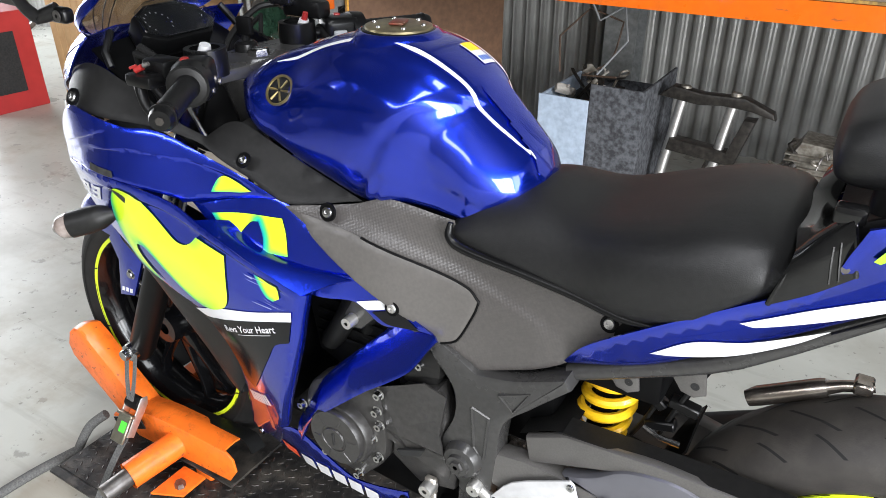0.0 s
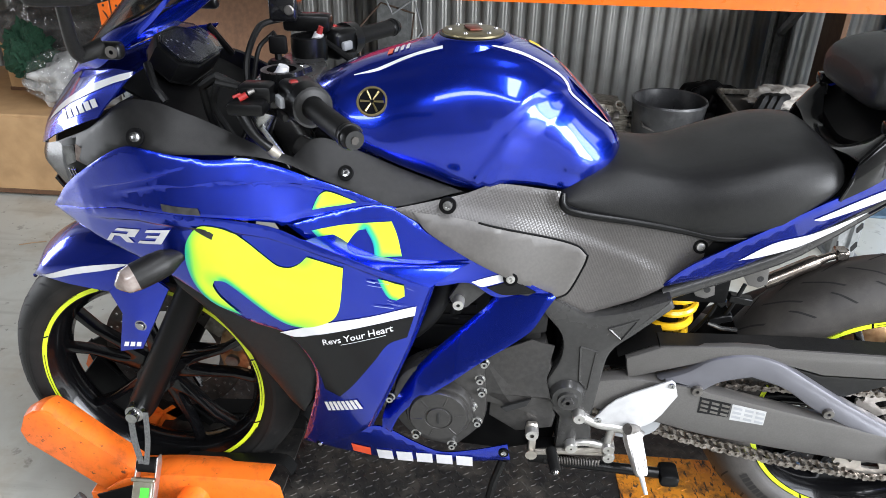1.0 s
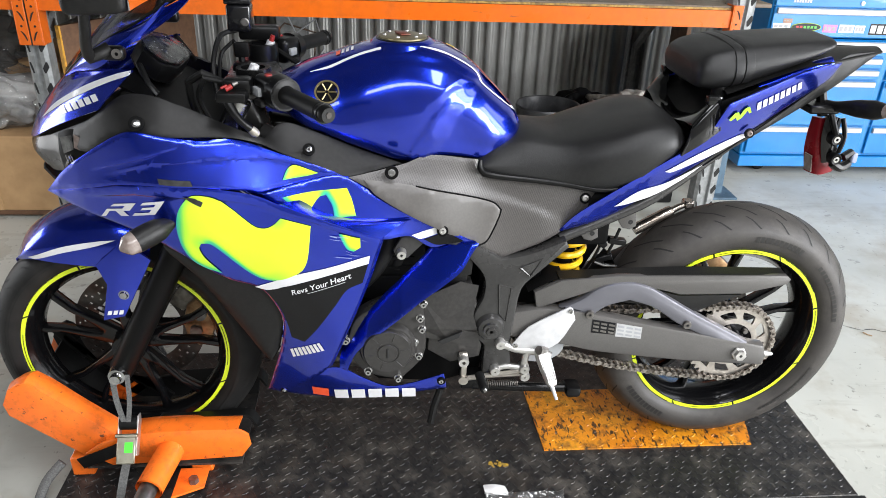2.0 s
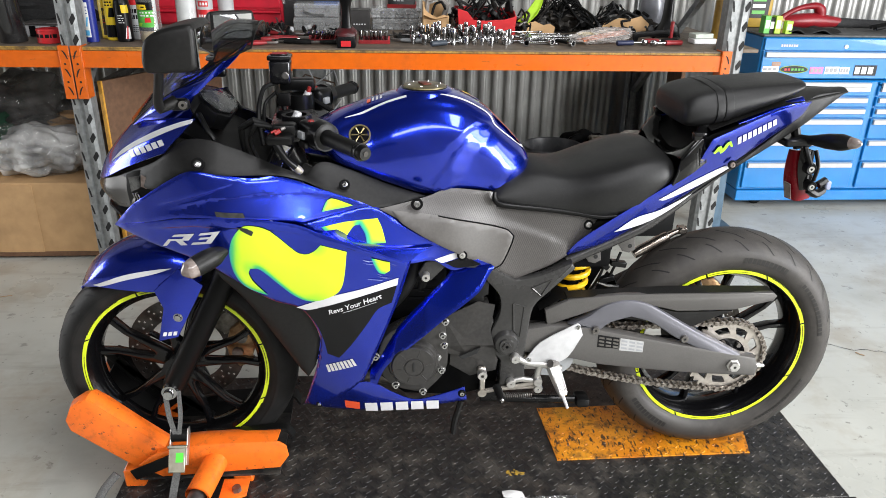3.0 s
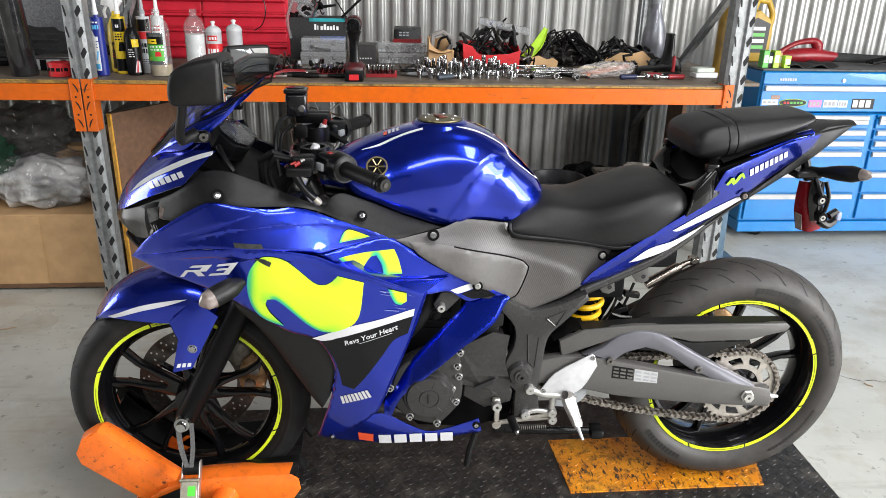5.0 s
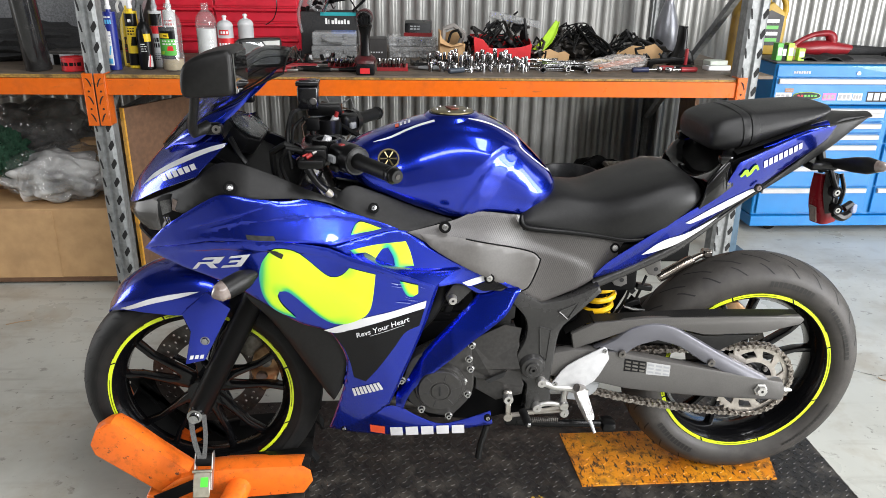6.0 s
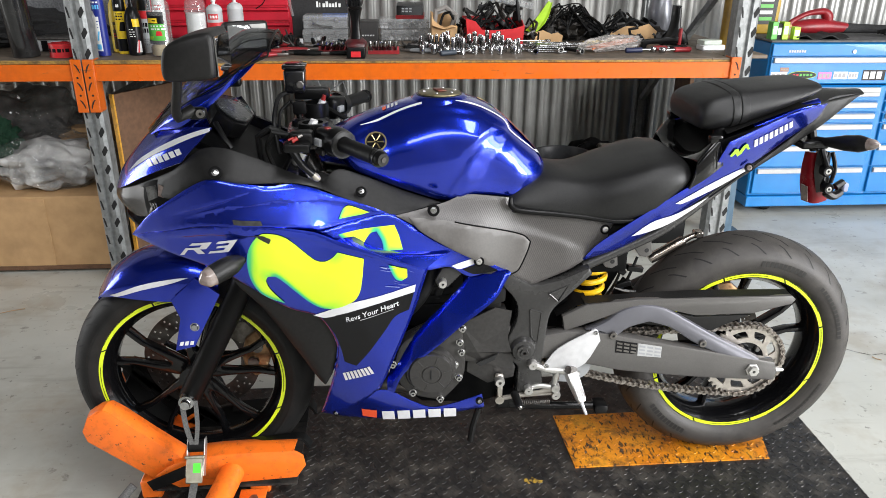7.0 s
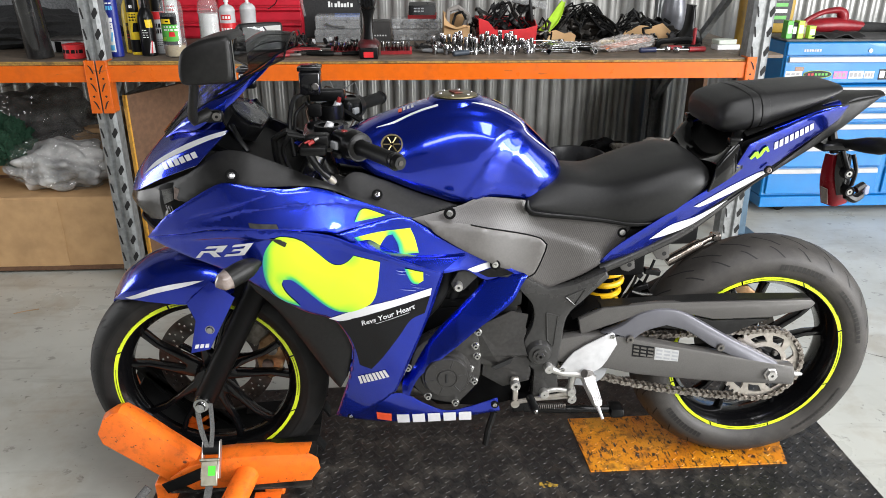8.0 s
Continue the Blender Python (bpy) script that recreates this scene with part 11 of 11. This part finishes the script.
# open box of old parts
pbx = thing("parts_crate", "open crate with pale blue and felt sides, full of old parts", "crate", m=pose(0.05, 1.72, FLOOR))
bm = B()
box(bm, 0.0, 0, 0, 0.012, 0.40, 0.43, 0.002)
part("side_panel", bm, M["pale_blue"], pbx, smooth=False)
bm = B()
box(bm, 0.0, -0.010, 0, 0.205, -0.001, 0.435, 0.002)
part("front_panel", bm, M["pale_blue"], pbx, "pale blue panel", smooth=False)
bm = B()
box(bm, 0.207, -0.011, 0, 0.41, 0.0, 0.50, 0.002)
part("front_panel", bm, M["foam"], pbx, "grey speckled felt panel", smooth=False)
bm = B()
box(bm, 0.40, 0.0, 0, 0.412, 0.40, 0.50, 0.002)
box(bm, 0.0, 0.39, 0, 0.41, 0.40, 0.42, 0.002)
part("back_panel", bm, M["foam"], pbx, smooth=False)
bm = B()
box(bm, 0.012, 0.0, 0.0, 0.40, 0.39, 0.36)
part("filling", bm, M["oily"], pbx, smooth=False)
OLD = [M["castalloy"], M["oily"], M["dull_steel"], M["rag"], M["castalloy"]]
junk(0.08, 0.42, 1.74, 2.08, 0.32, 0.47, 34, 14, OLD, "grimy old metal part heaped in the crate")
cable("brown_cable", [(0.05, 1.9, 0.42), (0.02, 1.95, 0.55), (0.12, 2.0, 0.66), (0.26, 2.0, 0.62), (0.24, 1.95, 0.48), (0.15, 1.9, 0.42), (0.30, 1.86, 0.44)], 0.004, mat("brown_cable_rubber", (0.10, 0.065, 0.045), None, 0.6), "brown cable curling out of the crate")
cable("grey_cable", [(0.20, 1.9, 0.42), (0.30, 1.95, 0.56), (0.26, 2.0, 0.68), (0.17, 1.98, 0.62), (0.14, 1.95, 0.70)], 0.004, M["grey_pl"], "grey cable curling out of the crate")

# fork stand: top clamp, two bright stanchions and dark lower parts
fs = thing("fork_assembly", "old motorcycle front fork with bright stanchions standing under the bench", "fork", m=pose(0.50, 1.86, FLOOR))
for x in (0.06, 0.24):
    part("stanchion", tube(B(), [(x - 0.055, -0.03, 0.03), (x, 0.02, 0.47)], 0.0185, 14), M["alu"], fs, "bright stanchion")
    part("top_cap", tube(B(), [(x, 0.02, 0.465), (x + 0.003, 0.023, 0.50)], [0.022, 0.019], 12), M["castalloy"], fs)
bm = B()
prism(bm, [(-0.03, 0.455), (0.02, 0.50), (0.13, 0.485), (0.28, 0.49), (0.38, 0.45), (0.39, 0.425), (0.30, 0.445), (0.20, 0.45), (0.12, 0.44), (0.02, 0.45)], -0.005, 0.045, 0.008)
part("yoke", bm, M["oily"], fs, "dark cast yoke")
bm = B()
prism(bm, [(0.03, 0.26), (0.28, 0.24), (0.33, 0.42), (0.29, 0.42), (0.25, 0.29), (0.04, 0.31)], -0.03, 0.03, 0.006)
box(bm, 0.0, -0.05, 0.0, 0.36, 0.08, 0.12, 0.02, 2)
part("lower_yoke", bm, M["oily"], fs)
junk(0.55, 0.92, 1.84, 2.05, 0.0, 0.16, 22, 15, OLD, "grimy old metal part on the floor under the bench")

# old engine with a bright round casing
en = thing("old_engine", "dirty alloy engine with a pale round cover on the floor", "engine", m=pose(0.94, 1.78, FLOOR))
bm = B()
box(bm, 0.0, 0.02, 0.0, 0.26, 0.24, 0.20, 0.03, 2)
prism(bm, [(0.02, 0.18), (0.22, 0.18), (0.24, 0.30), (0.20, 0.37), (0.05, 0.38), (0.0, 0.28)], 0.05, 0.20, 0.012)
part("block", bm, M["castalloy"], en)
for k in range(6):
    bm = B()
    box(bm, 0.005, 0.035, 0.22 + k * 0.022, 0.235, 0.215, 0.226 + k * 0.022, 0.002)
    part("fin", bm, M["castalloy"], en, smooth=False)
part("cover", lathe(B(), [(0, -0.05), (0.05, -0.05), (0.075, -0.04), (0.085, -0.02), (0.088, 0.03)], 32, (0.14, 0.02, 0.12), "y"), M["alu"], en, "pale round cover")
junk(0.95, 1.20, 1.78, 1.95, 0.22, 0.36, 20, 16, [M["castalloy"], M["oily"], M["dull_steel"], M["castalloy"]], "dirty alloy engine part on the engine")
heap("blue_rag", 0.93, 1.74, FLOOR + 0.16, 0.05, 0.03, 0.05, 23, mat("blue_rag", (0.05, 0.16, 0.42), None, 0.9), "blue rag on the engine", "rag")

# black bucket
bk = turned("bucket", [(0.0, 0.006), (0.104, 0.006), (0.140, 0.415), (0.147, 0.419), (0.151, 0.41), (0.147, 0.403), (0.110, 0.0), (0, 0.0)], mat("black_bucket_plastic", (0.05, 0.051, 0.053), (0.035, 0.035, 0.037), 0.3, 0.3, 14, 1, stain=0.6, stain_col=(0.14, 0.14, 0.14), sscale=8), 1.325, 1.80, FLOOR, "black plastic bucket with grey scuffs under the bench", "bucket", n=40)
part("handle", tube(B(), [(0.133, 0, 0.39), (0.11, -0.10, 0.33), (0.0, -0.145, 0.30), (-0.11, -0.10, 0.33), (-0.133, 0, 0.39)], 0.004, 8, smooth=5), M["dull_steel"], bk)
scrap = thing("scrap_engine", "oily black scrap engine under the bench", "engine", m=pose(1.56, 2.14, FLOOR))
heap("casing", 0, 0, 0, 0.23, 0.15, 0.40, 33, M["plastic_dark"], "", "", scrap, 0.10, 5, 3.0, 2)
rg = random.Random(61)
for k in range(34):
    a = rg.uniform(0, math.pi)
    e = rg.uniform(0.5, 1.0)
    x, y, z = 0.22 * math.cos(a), -0.13 * rg.uniform(0.2, 1.0), 0.14 + 0.26 * math.sin(a) * e
    if k % 3:
        bm = lathe(B(), [(0.0, 0.0), (0.016, 0.0), (0.020, 0.006), (0.020, 0.022), (0.010, 0.030), (0, 0.030)], 12)
        part("casing_boss", bm, M["oily"] if k % 4 == 0 else M["plastic_dark"], scrap, m=pose(x, y, z, rg.uniform(40, 120), rg.uniform(-50, 50), 0) @ Matrix.Scale(rg.uniform(0.5, 1.3), 4))
    else:
        part("pipe_stub", tube(B(), [(x, y, z), (x + rg.uniform(-0.05, 0.05), y - 0.02, z + 0.03), (x + rg.uniform(-0.08, 0.08), y - 0.03, z - 0.02)], rg.uniform(0.006, 0.012), 8, smooth=4), M["plastic_dark"], scrap)
tub = thing("open_tub", "dark rectangular tub with a rag and hoses in it", "tub", m=pose(1.56, 1.62, FLOOR))
bm = B()
box(bm, 0, 0, 0, 0.36, 0.34, 0.40, 0.01, 2)
part("tub_body", bm, M["black"], tub)
bm = B()
for a in ((-0.012, -0.012, 0.372, 0.0), (-0.012, 0.34, 0.372, 0.352), (-0.012, -0.012, 0.0, 0.352), (0.36, -0.012, 0.372, 0.352)):
    box(bm, a[0], a[1], 0.40, a[2], a[3], 0.422, 0.003)
part("rim", bm, M["castalloy"], tub, "grey dusty rim", smooth=False)
heap("rag", 1.76, 1.80, FLOOR + 0.40, 0.12, 0.09, 0.09, 41, M["rag"], "pale rag lying in the tub", "rag")
for k in range(3):
    cable("hose", [(1.64 + 0.03 * k, 1.70, 0.36), (1.66 + 0.03 * k, 1.72, 0.40), (1.70 + 0.03 * k, 1.75, 0.395), (1.73 + 0.02 * k, 1.80, 0.36)], 0.022, M["rubber_black"], "short black hose in the tub", "hose")
bm = B()
box(bm, 0, 0, 0, 0.02, 0.55, 0.80, 0.002)
tagged(part("dark_board", bm, M["board"], None, "dark brown board standing under the bench", smooth=False, m=pose(1.98, 1.95, FLOOR, 0, 0, -14)), category="board")

# ---- blue tool cabinet ----
tc = thing("tool_cabinet", "bright blue steel tool cabinet with pale drawer handles and stickers", "tool cabinet", m=pose(2.40, 2.0, FLOOR))
bm = B()
box(bm, 0, 0.01, 0.11, 1.40, 0.50, 0.70, 0.006)
part("lower_case", bm, M["blue_steel"], tc, smooth=False)
bm = B()
box(bm, 0.0, 0.012, 0.705, 1.40, 0.50, 0.915, 0.006)
part("upper_case", bm, M["blue_steel"], tc, smooth=False)
bm = B()
box(bm, -0.004, 0.004, 0.915, 1.404, 0.504, 0.925, 0.003)
part("top_mat", bm, mat("grimy_grey_mat", (0.12, 0.12, 0.12), (0.07, 0.07, 0.07), 0.7, 0, 30, 1), tc, "grey rubber top mat", smooth=False)


def drawer(x0, x1, z0, z1, handle=True):
    bm = B()
    box(bm, x0, -0.004, z0, x1, 0.010, z1, 0.003)
    d = part("drawer", bm, M["blue_steel"], tc, smooth=False)
    if handle:
        bm = B()
        prism(bm, [(-0.004, z1 - 0.032), (-0.018, z1 - 0.028), (-0.018, z1 - 0.006), (-0.004, z1 - 0.003)], x0 + 0.012, x1 - 0.012, 0.001, plane="x")
        part("handle", bm, M["trim_white"], d, "pale drawer handle", smooth=False)


drawer(0.006, 1.394, 0.850, 0.910, False)
drawer(0.006, 1.394, 0.712, 0.847)
for x0, x1 in ((0.02, 0.62), (0.66, 1.38)):
    zs = [0.122, 0.272, 0.393, 0.507, 0.563, 0.621, 0.679, 0.699]
    for a, b_ in zip(zs, zs[1:]):
        drawer(x0, x1, a + 0.003, b_ - 0.003)
bm = B()
box(bm, 0.0, 0.0, 0.050, 1.40, 0.49, 0.108, 0.003)
part("plinth", bm, M["blue_steel"], tc, smooth=False)
for x in (0.16, 1.02):
    for y in (0.10, 0.42):
        w = part("caster", lathe(B(), [(0.01, -0.014), (0.036, -0.014), (0.042, -0.010), (0.042, 0.010), (0.036, 0.014), (0.01, 0.014)], 24, (0, 0, 0), "y"), M["rubber_black"], tc, "black rubber caster", m=pose(x, y, 0.042))
        bm = B()
        box(bm, -0.022, -0.022, 0.0, 0.022, -0.017, 0.043)
        box(bm, -0.022, 0.017, 0.0, 0.022, 0.022, 0.043)
        part("fork", bm, M["dull_steel"], w, smooth=False)
for x0, x1, z0, z1, mt in ((0.015, 0.10, 0.745, 0.772, M["white_pl"]), (0.06, 0.105, 0.774, 0.794, mat("brown_sticker", (0.35, 0.2, 0.12), None, 0.5)), (0.265, 0.335, 0.735, 0.770, mat("pink_sticker", (0.80, 0.20, 0.45), None, 0.5)), (0.345, 0.42, 0.735, 0.772, M["white_pl"]), (0.425, 0.475, 0.735, 0.770, M["white_pl"]), (0.50, 0.62, 0.728, 0.780, M["black"])):
    bm = B()
    box(bm, x0, -0.0060, z0, x1, -0.0045, z1)
    st_ = part("sticker", bm, mt, tc, "plain printed sticker", smooth=False)
    for k in range(3):
        bm = B()
        w = (x1 - x0) / 3.4
        box(bm, x0 + 0.004 + k * w, -0.0072, z0 + 0.008, x0 + 0.002 + (k + 0.8) * w, -0.0062, z1 - 0.008)
        part("print_block", bm, M["white_pl"] if mt is M["black"] else M["grey_pl"], st_, smooth=False)
bm = B()
prism(bm, [(0.180 + 0.075 * math.cos(a), 0.757 + 0.020 * math.sin(a)) for a in np.linspace(0, 2 * math.pi, 24, endpoint=False)], -0.0062, -0.0045)
ov = part("oval_sticker", bm, M["black"], tc, "black oval sticker with a lime rim", smooth=False)
bm = B()
tube(bm, [(0.180 + 0.073 * math.cos(a), -0.0063, 0.757 + 0.0185 * math.sin(a)) for a in np.linspace(0, 2 * math.pi, 25)], 0.0014, 4)
part("sticker_rim", bm, M["lime_pl"], ov)
for k in range(6):
    bm = B()
    box(bm, 0.13 + k * 0.018, -0.0072, 0.751, 0.142 + k * 0.018, -0.0063, 0.762)
    part("print_block", bm, M["red_pl"] if k < 2 else M["green_pl"], ov, smooth=False)
bm = B()
for k in range(7):
    box(bm, 0.09 + k * 0.013, -0.0065, 0.868, 0.099 + k * 0.013, -0.0045, 0.880)
part("maker_blocks", bm, M["trim_white"], tc, "plain pale nameplate blocks", smooth=False)
part("lock", lathe(B(), [(0.002, -0.010), (0.009, -0.010), (0.010, -0.004)], 16, (0.43, 0, 0.872), "y"), M["alu"], tc)

# things on the cabinet
CT = FLOOR + 0.926
bl = thing("leaf_blower", "red and black electric leaf blower lying on the tool cabinet", "leaf blower", m=pose(2.575, 2.25, CT) @ Matrix.Diagonal((0.9, 0.85, 0.72, 1)))
DARK_RED = mat("dull_red_plastic", (0.26, 0.012, 0.018), (0.20, 0.01, 0.015), 0.35, 0, 30, 1)
bm = B()
rows = []
for x, z, w, h in ((0.02, 0.045, 0.03, 0.03), (0.08, 0.055, 0.05, 0.045), (0.16, 0.060, 0.055, 0.055), (0.24, 0.062, 0.050, 0.052), (0.32, 0.057, 0.042, 0.042), (0.38, 0.052, 0.034, 0.034)):
    rows.append([(x, w * math.cos(a), z + h * math.sin(a)) for a in np.linspace(0, 2 * math.pi, 10, endpoint=False)])
sheet(bm, rows, 4, 2, True, True)
part("housing", bm, DARK_RED, bl)
bm = B()
tube(bm, [(0.02, 0, 0.06), (0.05, 0, 0.10), (0.13, 0, 0.15), (0.22, 0, 0.165), (0.25, 0, 0.14), (0.26, 0, 0.09)], [0.02, 0.016, 0.017, 0.026, 0.034, 0.03], 12, smooth=4)
part("handle", bm, DARK_RED, bl)
part("nozzle", tube(B(), [(0.36, 0, 0.05), (0.56, 0, 0.042), (0.85, 0, 0.035)], [0.036, 0.031, 0.024], 16), M["cloth_dark"], bl)
jg = thing("oil_jug", "yellow oil jug with a dark label on the tool cabinet", "jug", m=pose(2.432, 2.34, CT))
bm = B()
prism(bm, [(0, 0), (0.13, 0), (0.135, 0.16), (0.12, 0.22), (0.05, 0.27), (0.0, 0.25)], -0.045, 0.045, 0.012, 3, 35)
JUG = mat("dirty_jug_plastic", (0.50, 0.32, 0.03), (0.38, 0.24, 0.03), 0.45, 0, 14, 1, stain=0.3, sscale=10)
part("jug", bm, JUG, jg)
part("handle", tube(B(), [(0.03, 0, 0.25), (0.05, 0, 0.32), (0.11, 0, 0.31), (0.14, 0, 0.24), (0.13, 0, 0.16)], 0.015, 10, smooth=5), JUG, jg)
bm = B()
prism(bm, [(0.01, 0.05), (0.11, 0.05), (0.115, 0.20), (0.04, 0.23), (0.01, 0.22)], -0.0468, -0.0455)
lb = part("label", bm, M["black"], jg, "dark label", smooth=False)
for k in range(4):
    bm = B()
    box(bm, 0.02, -0.0485, 0.07 + 0.032 * k, 0.09, -0.047, 0.088 + 0.032 * k)
    part("print_bar", bm, M["white_pl"] if k % 2 else M["green_pl"], lb, smooth=False)
for x, y, w, h, mt in ((2.407, 2.04, 0.03, 0.085, M["green_pl"]), (2.439, 2.05, 0.026, 0.075, M["cloth_dark"]), (2.464, 2.04, 0.030, 0.085, M["lime_pl"]), (2.494, 2.07, 0.028, 0.07, M["cardboard"]), (2.522, 2.04, 0.033, 0.06, M["lime_pl"])):
    b = thing("filter_box", "small upright printed filter box on the tool cabinet", "box", "small boxes", pose(x, y, CT))
    bm = B()
    box(bm, 0, 0, 0, w, 0.05, h, 0.001)
    part("carton", bm, mt, b, smooth=False)
    bm = B()
    box(bm, w * 0.15, -0.0015, h * 0.3, w * 0.85, -0.0005, h * 0.75)
    part("label", bm, M["white_pl"], b, smooth=False)
bm = B()
sheet(bm, [[(2.54 + 0.045 * i, 2.03 + 0.06 * j, CT + 0.012 + 0.012 * math.sin(i * 2.1 + j * 1.3)) for i in range(7)] for j in range(4)], 3, 3, thick=0.004)
tagged(part("grey_rag", bm, M["cloth_dark"], None, "dark grey rag spread on the tool cabinet"), category="rag")
for k in range(3):
    cable("extension_lead", [(3.05, 2.12 + 0.03 * k, CT + 0.02), (3.2, 2.10, CT + 0.05 + 0.01 * k), (3.4, 2.15, CT + 0.02), (3.6, 2.12 + 0.02 * k, CT + 0.03)], 0.009, M["rubber_black"], "black extension lead lying on the tool cabinet")

# blue-grey stand beside the rack upright
sd = thing("steel_stand", "blue-grey painted steel stand on the floor by the rack upright", "stand", m=pose(2.16, 1.72, FLOOR))
GB = mat("blue_grey_paint", (0.10, 0.16, 0.22), (0.08, 0.13, 0.18), 0.5, 0.2, 20, 1, stain=0.4, sscale=12)
bm = B()
prism(bm, [(0.0, 0), (0.045, 0), (0.030, 0.44), (-0.015, 0.44)], 0.0, 0.05, 0.003)
part("leg", bm, GB, sd, smooth=False)
bm = B()
box(bm, -0.03, -0.06, 0.0, 0.10, 0.10, 0.012, 0.003)
part("foot", bm, GB, sd, smooth=False)

# litter on the floor and the lift
for x, y, r, L in ((-1.02, 1.05, 24, 0.09), (-1.1, 0.7, 70, 0.03), (2.6, 0.9, 10, 0.04), (2.2, 0.5, 130, 0.03), (-0.9, 0.4, 40, 0.025), (2.9, 1.2, 60, 0.03)):
    bm = B()
    tube(bm, [(-L / 2, 0, 0.003), (0, 0.004, 0.003), (L / 2, 0, 0.003)], 0.0022, 5)
    tagged(part("straw", bm, M["wood"], None, "pale bit of straw lying on the concrete floor", m=pose(x, y, FLOOR, 0, 0, r)), category="straw", group="floor litter")
bm = B()
rg = random.Random(5)
x, y = 1.78, 0.62
px_, pts = 0, []
for k in range(40):
    pts.append((x, y))
    x += 0.022
    y += rg.uniform(-0.020, 0.008)
vs = []
for x, y in pts:
    w = rg.uniform(0.0008, 0.0020)
    vs.append((bm.verts.new((x, y - w, FLOOR + 0.0012)), bm.verts.new((x, y + w, FLOOR + 0.0012))))
for a, b_ in zip(vs, vs[1:]):
    bm.faces.new((a[0], b_[0], b_[1], a[1]))
structure("floor_crack", bm, M["hole"], label="thin dark crack in the concrete")
pk = thing("torn_packaging", "torn white and clear plastic packaging at the edge of the lift", "packaging", m=LEVEL)
bm = B()
sheet(bm, [[(0.800, -0.212, 0.008), (0.825, -0.214, 0.012), (0.850, -0.217, 0.008)], [(0.800, -0.226, 0.010), (0.828, -0.230, 0.015), (0.853, -0.230, 0.009)], [(0.803, -0.240, 0.006), (0.83, -0.244, 0.010), (0.855, -0.244, 0.006)]], 4, 4, thick=0.002)
part("white_flap", bm, M["white_pl"], pk)
bm = B()
sheet(bm, [[(0.80 + 0.045 * i, -0.240 - 0.012 * j, 0.010 + 0.014 * math.sin(3.1 * i + 2 * j)) for i in range(5)] for j in range(5)], 4, 4, thick=0.001)
part("film", bm, M["bag"], pk)
bm = B()
rg = random.Random(77)
for k in range(16):
    cx, cy, r = 0.848 + rg.gauss(0, 0.012), -0.135 + rg.gauss(0, 0.006), rg.uniform(0.002, 0.007)
    prism(bm, [(cx + r * rg.uniform(0.6, 1.4) * math.cos(a), cy + 0.6 * r * rg.uniform(0.6, 1.4) * math.sin(a)) for a in np.linspace(0, 2 * math.pi, 9, endpoint=False)], -0.0022, -0.0014 + 0.00004 * k, plane="z")
part("paint_mark", bm, mat("dusty_yellow_paint", (0.45, 0.28, 0.03), (0.25, 0.16, 0.04), 0.6, 0, 90, 1), lift, "small yellow paint mark")
